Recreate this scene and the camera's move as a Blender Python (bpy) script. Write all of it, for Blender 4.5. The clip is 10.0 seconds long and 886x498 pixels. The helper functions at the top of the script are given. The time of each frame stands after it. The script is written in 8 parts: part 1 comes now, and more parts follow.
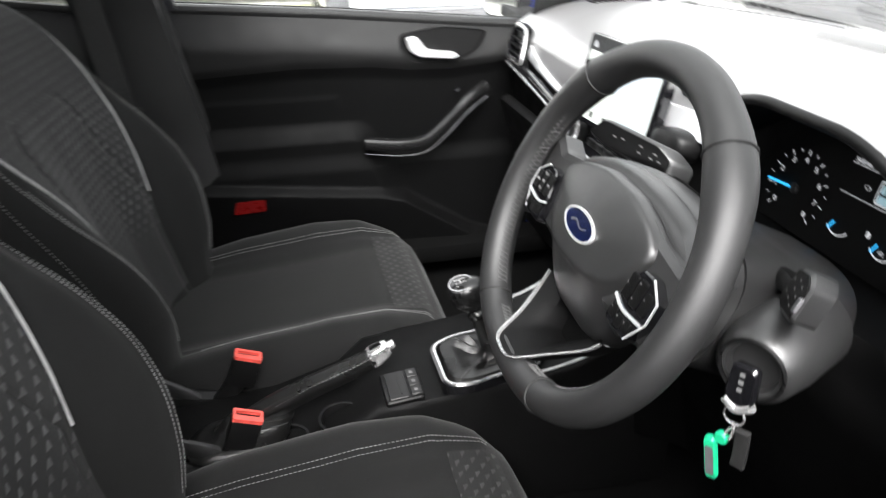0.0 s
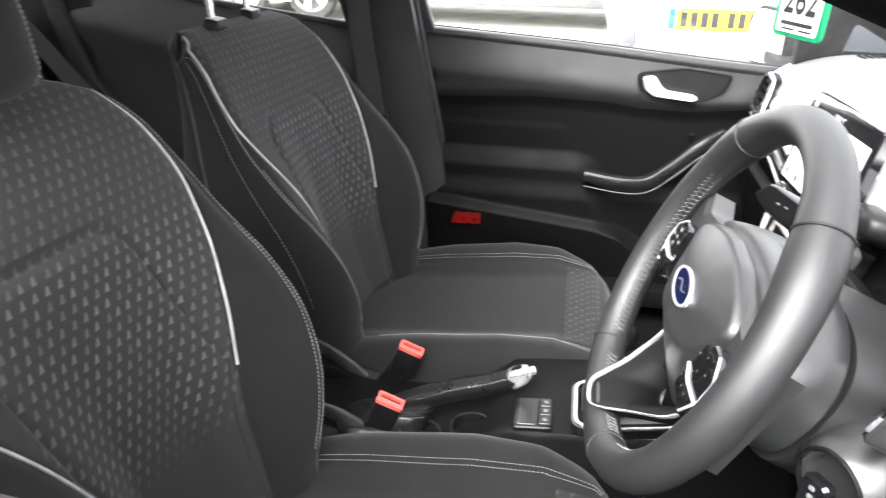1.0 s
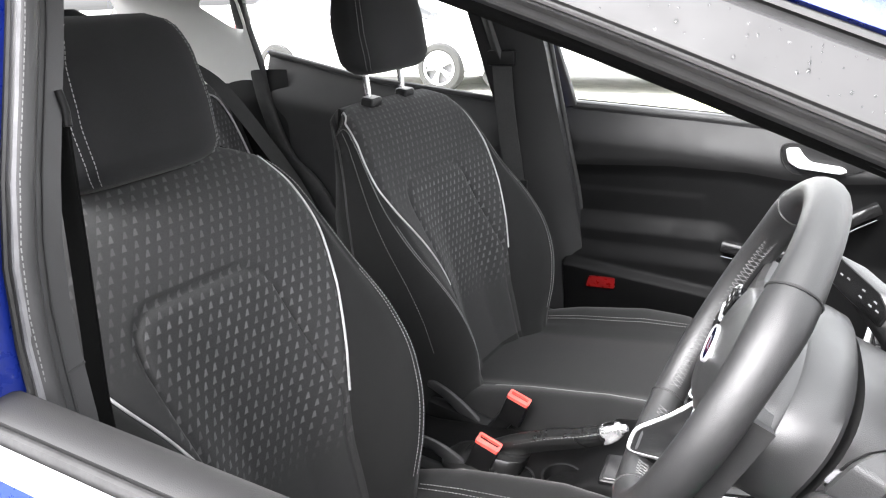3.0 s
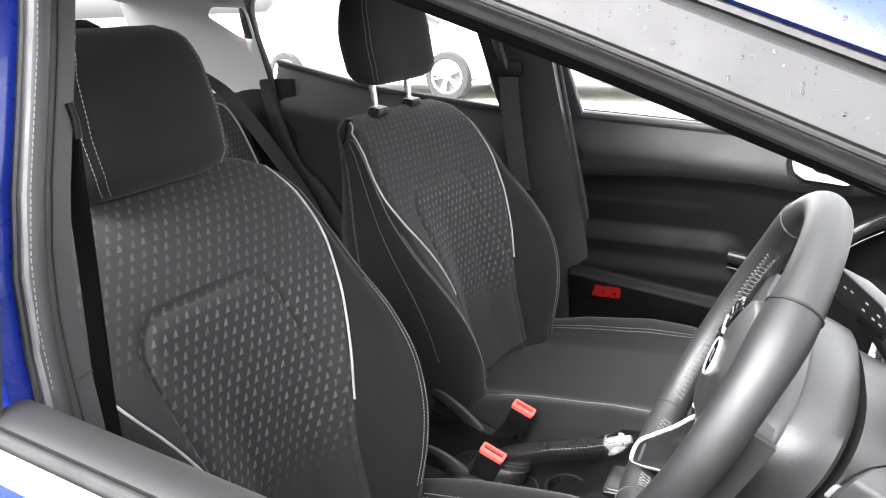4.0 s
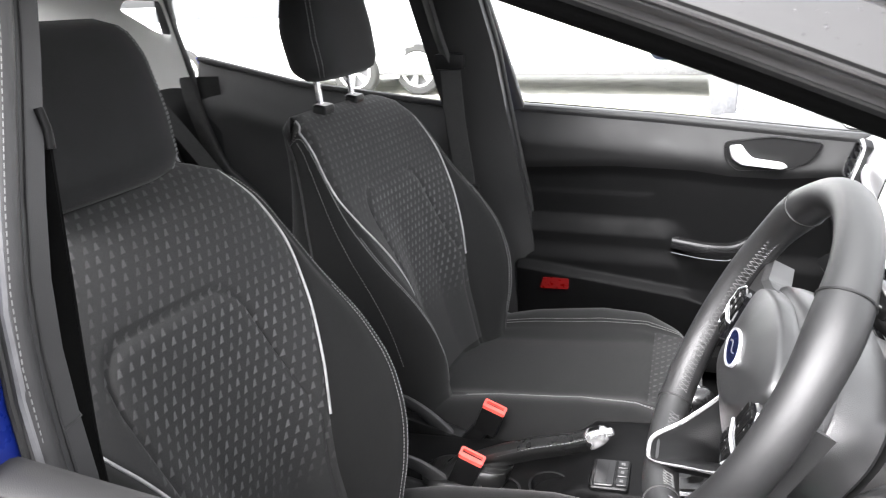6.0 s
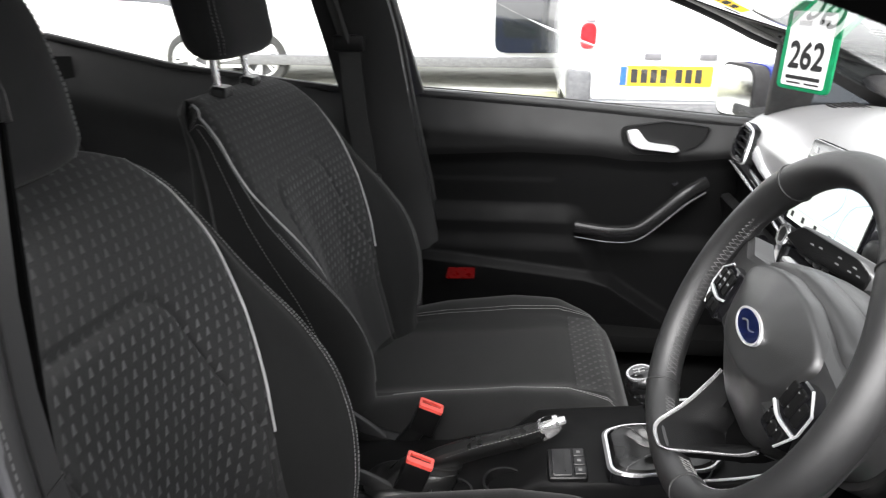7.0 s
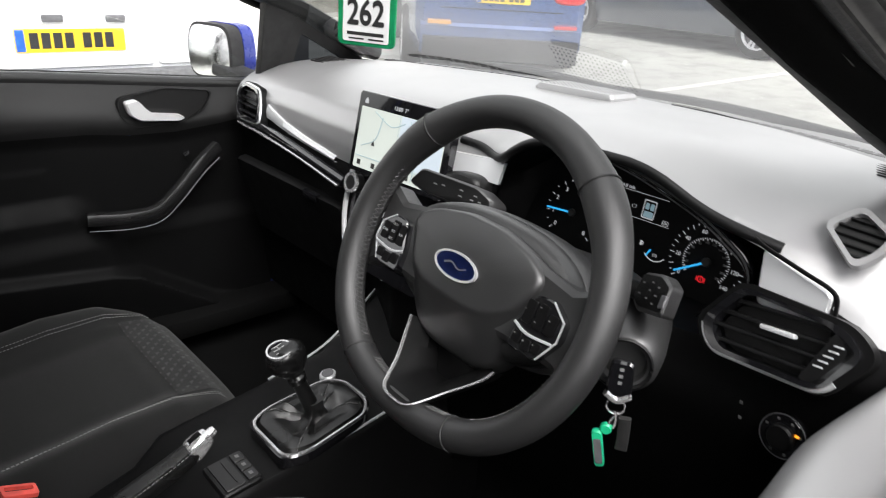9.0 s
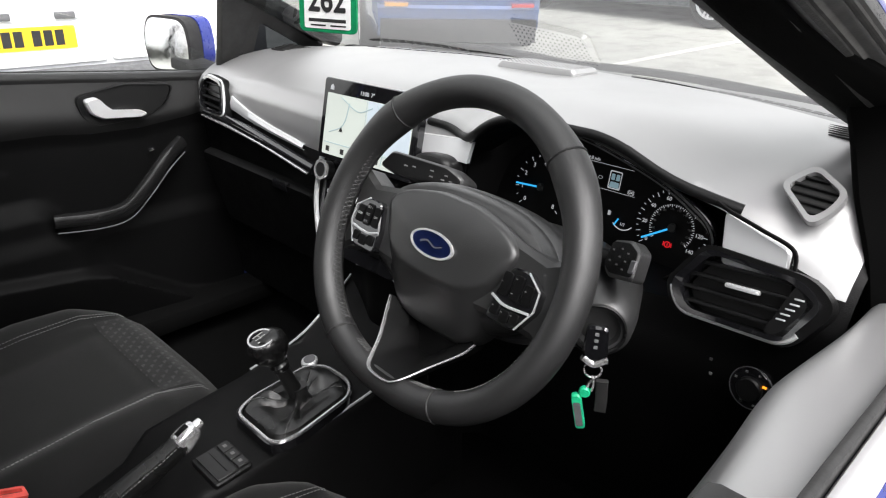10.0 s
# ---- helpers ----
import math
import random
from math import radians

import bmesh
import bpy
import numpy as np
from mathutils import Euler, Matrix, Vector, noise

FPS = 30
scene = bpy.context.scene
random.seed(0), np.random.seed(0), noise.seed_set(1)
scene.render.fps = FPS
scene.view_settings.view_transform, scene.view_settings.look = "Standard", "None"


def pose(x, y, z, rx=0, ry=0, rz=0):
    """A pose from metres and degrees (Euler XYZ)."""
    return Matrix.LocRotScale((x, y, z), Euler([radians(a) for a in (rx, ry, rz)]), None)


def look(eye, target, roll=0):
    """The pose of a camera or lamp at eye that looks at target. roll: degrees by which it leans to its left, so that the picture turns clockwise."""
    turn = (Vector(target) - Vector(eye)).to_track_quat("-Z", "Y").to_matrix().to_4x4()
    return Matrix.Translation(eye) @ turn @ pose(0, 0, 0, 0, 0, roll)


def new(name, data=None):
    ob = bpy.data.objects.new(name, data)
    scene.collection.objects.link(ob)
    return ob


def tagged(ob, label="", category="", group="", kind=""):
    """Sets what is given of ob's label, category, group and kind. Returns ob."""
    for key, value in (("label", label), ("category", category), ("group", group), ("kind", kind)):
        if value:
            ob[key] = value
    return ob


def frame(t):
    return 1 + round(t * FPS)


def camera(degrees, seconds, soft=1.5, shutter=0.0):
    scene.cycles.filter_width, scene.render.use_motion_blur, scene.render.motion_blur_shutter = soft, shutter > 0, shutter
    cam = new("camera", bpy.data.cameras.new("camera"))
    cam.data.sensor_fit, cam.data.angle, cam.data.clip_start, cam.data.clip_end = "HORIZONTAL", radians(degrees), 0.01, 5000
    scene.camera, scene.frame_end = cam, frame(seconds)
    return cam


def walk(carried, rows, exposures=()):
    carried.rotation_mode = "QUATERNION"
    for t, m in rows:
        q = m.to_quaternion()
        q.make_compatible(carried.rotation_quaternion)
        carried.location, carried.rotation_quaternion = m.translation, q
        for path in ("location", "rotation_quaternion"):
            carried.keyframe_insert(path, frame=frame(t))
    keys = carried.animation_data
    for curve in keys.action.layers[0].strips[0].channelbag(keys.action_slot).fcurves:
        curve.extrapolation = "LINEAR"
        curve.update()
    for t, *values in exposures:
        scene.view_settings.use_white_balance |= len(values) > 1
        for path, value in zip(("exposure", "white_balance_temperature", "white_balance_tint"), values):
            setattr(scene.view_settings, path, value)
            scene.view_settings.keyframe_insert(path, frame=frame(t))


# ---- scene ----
cam = camera(65.0, 10.0, soft=1.1, shutter=0.45)
PATH = [
    (0, (-0.257, -0.865, 1.179), (0.171, 0.856, 0.255), 0.2),
    (0.5, (-0.156, -0.913, 1.194), (-0.172, 0.891, 0.331), 3.5),
    (1, (-0.113, -0.9, 1.194), (-0.43, 0.875, 0.328), 0.9),
    (1.5, (-0.056, -0.921, 1.2), (-0.689, 0.798, 0.396), -0.5),
    (2, (0.022, -0.939, 1.215), (-0.748, 0.751, 0.471), 0.8),
    (2.5, (0.032, -0.954, 1.215), (-0.783, 0.73, 0.51), -1.6),
    (4, (0.039, -0.961, 1.222), (-0.823, 0.717, 0.557), -2.0),
    (4.5, (0.039, -0.957, 1.221), (-0.826, 0.711, 0.537), -2.3),
    (5, (0.036, -0.961, 1.222), (-0.827, 0.71, 0.542), -2.0),
    (6.5, (-0.143, -0.957, 1.217), (-0.555, 0.87, 0.515), -1.3),
    (7, (-0.219, -0.927, 1.196), (-0.405, 0.932, 0.481), 0.1),
    (7.5, (-0.277, -0.839, 1.181), (-0.154, 1.003, 0.411), -1.6),
    (8, (-0.315, -0.785, 1.179), (0.229, 0.966, 0.379), 0.5),
    (8.5, (-0.406, -0.774, 1.188), (0.606, 0.779, 0.437), 0.9),
    (9, (-0.432, -0.786, 1.179), (0.835, 0.563, 0.42), 3.7),
    (9.5, (-0.451, -0.795, 1.179), (0.839, 0.517, 0.395), 1.2),
    (10, (-0.448, -0.795, 1.181), (0.869, 0.48, 0.382), 1.5),
]
EXPOSURES = [(0, 2.55, 6500, 11), (0.5, 3.1, 6500, 12), (1.0, 3.5, 6450, 13), (2.0, 3.6, 6430, 13), (5.0, 3.5, 6400, 14), (6.5, 3.1, 6450, 13), (7.0, 2.4, 6500, 12), (7.5, 2.15, 6500, 12), (8.5, 1.78, 6520, 12), (10.0, 1.75, 6520, 12)]
walk(cam, [(t, look(eye, target, roll)) for t, eye, target, roll in PATH], EXPOSURES)

# ---- light: an overcast car park ----
world = bpy.data.worlds.new("overcast_sky")
scene.world = world
world.use_nodes = True
wt = world.node_tree
sky = wt.nodes.new("ShaderNodeTexSky")
sky.sky_type = "NISHITA"
sky.sun_disc = False
sky.sun_elevation, sky.sun_rotation = radians(50), radians(195)
sky.air_density, sky.dust_density, sky.ozone_density = 1.0, 4.0, 1.0
grey = wt.nodes.new("ShaderNodeHueSaturation")
grey.inputs["Saturation"].default_value = 0.04
wt.links.new(sky.outputs[0], grey.inputs["Color"])
back = wt.nodes["Background"]
wt.links.new(grey.outputs[0], back.inputs["Color"])
back.inputs["Strength"].default_value = 0.14
sun = new("sun", bpy.data.lights.new("sun", "SUN"))
sun.data.energy, sun.data.angle, sun.data.color = 0.9, radians(40), (1, 0.98, 0.95)
sun.matrix_world = look((-2, -6, 9), (0, 0, 0))

# ---- materials ----
class Nodes:
    """Small helper that wires a node material."""

    def __init__(self, name):
        self.mat = bpy.data.materials.new(name)
        self.mat.use_nodes = True
        self.t = self.mat.node_tree
        self.bsdf = self.t.nodes["Principled BSDF"]
        self.out = self.t.nodes["Material Output"]

    def add(self, kind, operation="", feature="", data_type=""):
        n = self.t.nodes.new(kind)
        if operation:
            n.operation = operation
        if feature:
            n.feature = feature
        if data_type:
            n.data_type = data_type
        return n

    def put(self, value, socket):
        if isinstance(value, (int, float)):
            socket.default_value = value
        elif isinstance(value, tuple):
            socket.default_value = (*value, 1) if len(value) == 3 else value
        else:
            self.t.links.new(value, socket)

    def math(self, op, a, b=0.0, c=0.0):
        n = self.add("ShaderNodeMath", operation=op)
        for v, s in zip((a, b, c), n.inputs):
            self.put(v, s)
        return n.outputs[0]

    def coords(self, which="Object"):
        return self.add("ShaderNodeTexCoord").outputs[which]

    def noise(self, scale, detail=4.0, rough=0.55, vector=None):
        n = self.add("ShaderNodeTexNoise")
        self.put(scale, n.inputs["Scale"])
        self.put(detail, n.inputs["Detail"])
        self.put(rough, n.inputs["Roughness"])
        self.put(vector if vector else self.coords(), n.inputs["Vector"])
        return n.outputs["Fac"]

    def ramp(self, fac, lo, hi, a=0.0, b=1.0):
        n = self.add("ShaderNodeMapRange")
        for v, s in zip((fac, lo, hi, a, b), n.inputs):
            self.put(v, s)
        return n.outputs[0]

    def mix(self, fac, a, b):
        n = self.add("ShaderNodeMix", data_type="RGBA")
        self.put(fac, n.inputs[0])
        self.put(a, n.inputs[6])
        self.put(b, n.inputs[7])
        return n.outputs[2]

    def bump(self, height, strength=0.3, distance=0.001, normal=None):
        n = self.add("ShaderNodeBump")
        self.put(strength, n.inputs["Strength"])
        self.put(distance, n.inputs["Distance"])
        self.put(height, n.inputs["Height"])
        if normal:
            self.put(normal, n.inputs["Normal"])
        return n.outputs[0]

    def set(self, **values):
        for k, v in values.items():
            self.put(v, self.bsdf.inputs[k.replace("_", " ")])
        return self


def dark(c, k):
    return tuple(x * k for x in c)


def plain(name, color, rough=0.5, metal=0.0, grain=0.0, grain_scale=900, vary=0.25, coat=0.0, wear=40, spec=0.5, spread=0.06, coat_rough=0.03):
    """Painted, moulded or metal surface with fine grain and larger blotches."""
    n = Nodes(name)
    blotch = n.noise(wear, 3)
    n.set(Base_Color=n.mix(n.ramp(blotch, 0.3, 0.7), dark(color, 1 - vary), dark(color, 1 + vary)), Metallic=metal,
          Roughness=n.ramp(n.noise(wear * 2.3, 4), 0.3, 0.7, max(rough - spread, 0.02), rough + spread), Coat_Weight=coat, Coat_Roughness=coat_rough)
    n.put(spec, n.bsdf.inputs["Specular IOR Level"])
    if grain:
        cell = n.add("ShaderNodeTexVoronoi")
        n.put(grain_scale, cell.inputs["Scale"])
        n.put(n.coords(), cell.inputs["Vector"])
        n.set(Normal=n.bump(cell.outputs["Distance"], grain, 0.0006))
    return n.mat


def cloth(name, color, scale=1400, vary=0.3, sheen=0.08, spec=0.12):
    """Woven upholstery: fine two-way weave, lint and soft sheen."""
    n = Nodes(name)
    wave = n.noise(scale, 2, 0.7)
    soft = n.noise(18, 3)
    n.set(Base_Color=n.mix(n.ramp(wave, 0.35, 0.65), n.mix(soft, dark(color, 1 - vary), color), n.mix(soft, dark(color, 1.2), dark(color, 1 + vary * 2))),
          Roughness=0.92, Sheen_Weight=sheen, Sheen_Roughness=0.5, Normal=n.bump(wave, 0.35, 0.0008))
    n.put(spec, n.bsdf.inputs["Specular IOR Level"])
    return n.mat


def dotted(name, color, spot, cell=(0.0165, 0.015), fade=(0.12, 0.2), strong=0.75):
    """Woven cloth with staggered rows of small pale wedges, fading out towards the bottom; UV is in metres."""
    n = Nodes(name)
    sep = n.add("ShaderNodeSeparateXYZ")
    n.put(n.coords("UV"), sep.inputs[0])
    u, v = sep.outputs[0], sep.outputs[1]
    row = n.math("DIVIDE", v, cell[1])
    col = n.math("ADD", n.math("DIVIDE", u, cell[0]), n.math("MULTIPLY", n.math("FLOOR", row), 0.5))
    fx, fy = n.math("FRACT", col), n.math("FRACT", row)
    each = n.add("ShaderNodeTexWhiteNoise")
    pair = n.add("ShaderNodeCombineXYZ")
    n.put(n.math("FLOOR", col), pair.inputs[0])
    n.put(n.math("FLOOR", row), pair.inputs[1])
    n.t.links.new(pair.outputs[0], each.inputs["Vector"])
    chance = each.outputs["Value"]
    fx = n.math("ADD", fx, n.math("MULTIPLY", n.math("SUBTRACT", chance, 0.5), 0.16))
    rise = n.math("MULTIPLY", n.math("SUBTRACT", fy, 0.14), 0.55)
    inside = n.math("MULTIPLY", n.ramp(n.math("SUBTRACT", fx, n.math("ADD", rise, 0.16)), -0.03, 0.06), n.ramp(n.math("SUBTRACT", fx, n.math("MULTIPLY", rise, 0.25)), 0.56, 0.64, 1.0, 0.0))
    inside = n.math("MULTIPLY", inside, n.math("MULTIPLY", n.ramp(fy, 0.14, 0.24), n.ramp(fy, 0.7, 0.84, 1.0, 0.0)))
    inside = n.math("MULTIPLY", inside, n.ramp(chance, 0.0, 1.0, 0.55, 1.0))
    flank = n.math("MULTIPLY", n.ramp(u, -0.15, -0.135, 1.0, 0.0), n.ramp(v, 0.36, 0.44, 1.0, 0.0))
    inside = n.math("MULTIPLY", inside, n.math("SUBTRACT", 1.0, flank))
    inside = n.math("MULTIPLY", inside, n.ramp(v, fade[0], fade[1]))
    yoke = n.math("MULTIPLY", n.ramp(v, 0.4, 0.42, 1.0, strong), n.ramp(n.math("ABSOLUTE", u), 0.105, 0.125, 1.0, 0.8))
    inside = n.math("MULTIPLY", inside, yoke)
    weave = n.noise(1400, 2, 0.7)
    patch = n.ramp(n.noise(14, 2), 0.3, 0.7, 0.7, 1.0)
    base = n.mix(n.ramp(weave, 0.35, 0.65), dark(color, 0.7), dark(color, 1.4))
    n.set(Base_Color=n.mix(n.math("MULTIPLY", inside, patch), base, n.mix(weave, dark(spot, 0.6), dark(spot, 1.3))),
          Roughness=0.85, Sheen_Weight=0.08, Normal=n.bump(n.math("ADD", n.math("MULTIPLY", inside, 1.5), n.math("MULTIPLY", weave, 0.4)), 0.4, 0.001))
    n.put(0.3, n.bsdf.inputs["Specular IOR Level"])
    return n.mat


def leather(name, color, rough=0.42, spec=0.8):
    n = Nodes(name)
    cell = n.add("ShaderNodeTexVoronoi", feature="DISTANCE_TO_EDGE")
    n.put(1500, cell.inputs["Scale"])
    n.put(n.coords(), cell.inputs["Vector"])
    worn = n.noise(14, 3)
    n.set(Base_Color=n.mix(worn, dark(color, 0.85), dark(color, 1.15)), Roughness=n.ramp(worn, 0.3, 0.7, rough - 0.02, rough + 0.04),
          Normal=n.bump(n.ramp(cell.outputs["Distance"], 0, 0.25), 0.22, 0.0004))
    n.put(spec, n.bsdf.inputs["Specular IOR Level"])
    return n.mat


def glowing(name, color, strength):
    n = Nodes(name)
    n.set(Base_Color=dark(color, 0.3), Emission_Color=color, Emission_Strength=strength, Roughness=0.3)
    return n.mat


def glass(name, tint=(0.93, 0.95, 0.94), rough=0.0, drops=False, top=0.9, sheen=1.0, power=4.5):
    """A pane: clear, with real reflection by angle."""
    n = Nodes(name)
    clear = n.add("ShaderNodeBsdfTransparent")
    n.put(tint, clear.inputs[0])
    gloss = n.add("ShaderNodeBsdfGlossy")
    n.put((sheen, sheen, sheen), gloss.inputs[0])
    n.put(rough, gloss.inputs["Roughness"])
    fres = n.add("ShaderNodeLayerWeight")
    if drops:
        wet = n.add("ShaderNodeTexVoronoi")
        n.put(60.0, wet.inputs["Scale"])
        n.put(n.coords(), wet.inputs["Vector"])
        keep = n.math("GREATER_THAN", n.noise(30, 2), 0.56)
        nub = n.math("MULTIPLY", n.ramp(wet.outputs["Distance"], 0.10, 0.16, 1.0, 0.0), keep)
    m = n.add("ShaderNodeMixShader")
    fac = n.math("MULTIPLY_ADD", n.math("POWER", fres.outputs["Facing"], power), top, 0.035)
    if drops:
        fac = n.math("MULTIPLY", fac, n.math("SUBTRACT", 1.0, n.math("MULTIPLY", nub, 0.7)))
    n.put(fac, m.inputs[0])
    n.put(clear.outputs[0], m.inputs[1])
    n.put(gloss.outputs[0], m.inputs[2])
    n.t.links.new(m.outputs[0], n.out.inputs[0])
    return n.mat


def ground_mat(name, color, rough=0.85):
    n = Nodes(name)
    fine, big, mid = n.noise(220, 5), n.noise(0.35, 4), n.noise(3.5, 5)
    c = n.mix(n.ramp(fine, 0.3, 0.7), dark(color, 0.6), dark(color, 1.4))
    c = n.mix(n.ramp(big, 0.35, 0.65, 0, 0.5), c, dark(color, 1.6))
    c = n.mix(n.ramp(mid, 0.5, 0.75, 0, 0.6), c, dark(color, 0.55))
    n.set(Base_Color=c, Roughness=n.ramp(mid, 0.35, 0.65, rough - 0.35, rough), Normal=n.bump(fine, 0.5, 0.004))
    return n.mat


BLACK = plain("moulded_black_plastic", (0.0055, 0.0055, 0.0057), 0.38, grain=0.2, grain_scale=1800, spec=0.28, vary=0.12, wear=12)
PILLARSKIN = plain("grained_pillar_trim", (0.026, 0.026, 0.0265), 0.48, grain=0.2, grain_scale=1500, spec=0.4, vary=0.08, wear=10)
# same pillar trim for the passenger side, its shade put into the colour
PILLARSHADE = plain("shaded_pillar_trim", (0.019, 0.019, 0.0193), 0.5, grain=0.2, grain_scale=1500, spec=0.35, vary=0.08, wear=10)
RAIL = plain("polished_door_top_trim", (0.017, 0.017, 0.0172), 0.4, grain=0.15, grain_scale=1300, spec=0.3, vary=0.06, wear=8, coat=0.06, coat_rough=0.25)
# dark dash skin made pale: part of the sky's sheen sits in its colour
DASH = plain("sky_lit_dash_skin", (0.19, 0.19, 0.192), 0.36, grain=0.12, grain_scale=1300, spec=1.0, vary=0.05, wear=6, spread=0.03, coat=1.0, coat_rough=0.38)
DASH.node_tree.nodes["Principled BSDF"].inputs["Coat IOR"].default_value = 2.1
# front door trim: black sunk further to carry the deep shade there
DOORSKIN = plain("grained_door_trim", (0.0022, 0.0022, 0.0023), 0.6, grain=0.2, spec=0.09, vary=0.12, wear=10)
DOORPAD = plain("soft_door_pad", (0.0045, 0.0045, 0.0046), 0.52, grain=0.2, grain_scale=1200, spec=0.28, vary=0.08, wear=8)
# rear doors: the same black trim, lightened for the daylight on it
REARSKIN = plain("lit_rear_door_trim", (0.02, 0.02, 0.0203), 0.5, grain=0.2, spec=0.3, vary=0.1, wear=8)
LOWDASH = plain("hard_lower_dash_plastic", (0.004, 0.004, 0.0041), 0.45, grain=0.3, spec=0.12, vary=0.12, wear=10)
SWITCH = plain("satin_black_switch", (0.014, 0.014, 0.0143), 0.38, spec=0.4, vary=0.08)
SOFT = plain("rubber_seal", (0.02, 0.02, 0.02), 0.6, grain=0.2, grain_scale=300, spec=0.35)
WETFRAME = plain("wet_black_door_frame", (0.03, 0.03, 0.0302), 0.55, spec=0.22, vary=0.06, wear=20)
PILLARCLOTH = cloth("black_pillar_cloth", (0.0022, 0.0022, 0.0022), 700, sheen=0.0, spec=0.03)
CHANNEL = plain("ribbed_channel_rubber", (0.012, 0.012, 0.0122), 0.42, grain=0.2, grain_scale=400, spec=0.3)
CHANNELFACE = plain("grey_channel_rubber", (0.035, 0.034, 0.034), 0.5, grain=0.1, grain_scale=400, spec=0.35)
GLOSS = plain("piano_black", (0.006, 0.006, 0.007), 0.08, coat=1.0, vary=0.1)
CHROME = plain("bright_chrome", (0.8, 0.8, 0.81), 0.18, metal=0.8, vary=0.02, spread=0.01, wear=10)
BRIGHT = plain("matt_chrome", (0.8, 0.8, 0.81), 0.34, metal=0.6, vary=0.02, spread=0.012, wear=10)
SATIN = plain("satin_silver_paint", (0.62, 0.63, 0.64), 0.33, metal=0.45, vary=0.02, spread=0.01, wear=8)
FABRIC = cloth("charcoal_seat_cloth", (0.0095, 0.0095, 0.0095), sheen=0.1)
HEADREST = cloth("black_headrest_cloth", (0.014, 0.014, 0.0145))
DOTS = dotted("dotted_seat_cloth", (0.017, 0.017, 0.0172), (0.095, 0.095, 0.097), strong=0.5)
DOTS_REAR = dotted("dotted_rear_cloth", (0.045, 0.045, 0.046), (0.15, 0.15, 0.155), fade=(-9, -8))
EMBOSS = dotted("embossed_cushion_cloth", (0.0095, 0.0095, 0.0095), (0.05, 0.05, 0.05), (0.022, 0.011), (-9, -8))
PIPING = plain("pale_grey_piping", (0.36, 0.36, 0.36), 0.6, grain=0.3, grain_scale=600)
THREAD = plain("grey_thread", (0.17, 0.17, 0.17), 0.8)
LEATHER = leather("black_rim_leather", (0.015, 0.015, 0.0152), 0.42, 0.75)
KNOB = plain("polished_black_knob", (0.008, 0.008, 0.0082), 0.22, spec=0.6, vary=0.1, wear=12)
BOSS = plain("soft_grained_boss_plastic", (0.019, 0.019, 0.0193), 0.36, grain=0.2, grain_scale=1500, spec=1.0, vary=0.06, wear=10)
RIMTHREAD = plain("dull_grey_thread", (0.1, 0.1, 0.1), 0.8)
BOOT = leather("black_boot_leather", (0.006, 0.006, 0.006), 0.28, 0.8)
RED = plain("red_buckle_plastic", (0.72, 0.09, 0.07), 0.35)
REFLECTOR = plain("red_reflector", (0.11, 0.003, 0.003), 0.3, coat=0.3)
CARPET = cloth("black_floor_carpet", (0.003, 0.003, 0.003), 500, sheen=0.0, spec=0.03)
# black webbing twice: sunk for the driver's shaded gap, lightened elsewhere for sheen
WEB = cloth("black_belt_webbing", (0.0025, 0.0025, 0.0025), 700, sheen=0.02, spec=0.05)
LITWEB = cloth("lit_belt_webbing", (0.03, 0.03, 0.03), 700)
BLUE = plain("deep_blue_car_paint", (0.009, 0.024, 0.22), 0.3, metal=0.1, coat=0.5, vary=0.08)
HEADLINER = cloth("pale_grey_headliner", (0.6, 0.6, 0.58), 600, 0.1)
PALE = plain("pale_grey_pillar_trim", (0.72, 0.72, 0.7), 0.6, grain=0.15, grain_scale=1200, vary=0.03, wear=6)
GLASS = glass("clear_window_glass")
WATER = bpy.data.materials.new("rain_water")
WATER.use_nodes = True
_w = WATER.node_tree.nodes["Principled BSDF"].inputs
_w["Base Color"].default_value = (0.35, 0.36, 0.37, 1)
_w["Roughness"].default_value = 0.25
_w["IOR"].default_value = 1.33
_w["Specular IOR Level"].default_value = 0.05
_w["Transmission Weight"].default_value = 1.0
SCREEN_GLASS = glass("wet_windscreen_glass", (0.92, 0.94, 0.93), drops=True, top=0.96, sheen=0.6, power=3.6)
# deep tint stands for the dark cabin reflected in the quarter light
DARKPANE = glass("reflection_dark_glass", (0.05, 0.055, 0.06))
MIRROR = plain("mirror_silver", (0.8, 0.81, 0.82), 0.02, metal=1.0, vary=0.02)
GREEN = plain("green_plastic", (0.0, 0.2, 0.075), 0.4)
KEYGREEN = plain("bright_green_tag_plastic", (0.01, 0.42, 0.2), 0.4)
CARD = plain("white_card", (0.7, 0.7, 0.7), 0.5, vary=0.06)
INK = plain("black_ink", (0.012, 0.012, 0.012), 0.6)
LEGEND = plain("pale_switch_legend", (0.3, 0.3, 0.3), 0.6)
MARK = plain("pale_printed_mark", (0.13, 0.13, 0.13), 0.6)
BADGE = plain("dark_blue_enamel", (0.004, 0.008, 0.04), 0.12, coat=1.0)
LCD = glowing("lit_map_screen", (0.72, 0.78, 0.72), 0.21)
LCD_LINE = glowing("lit_map_road", (0.45, 0.6, 0.62), 0.17)
LCD_PANE = glowing("lit_pale_blue_pane", (0.68, 0.78, 0.86), 0.2)
LIT_WHITE = glowing("lit_white_marks", (0.8, 0.82, 0.85), 0.13)
LIT_BLUE = glowing("lit_blue_needle", (0.03, 0.4, 0.8), 0.32)
LIT_PALE = glowing("lit_pale_symbol", (0.45, 0.7, 0.8), 0.09)
LIT_RED = glowing("lit_red_lamp", (0.9, 0.02, 0.03), 0.22)
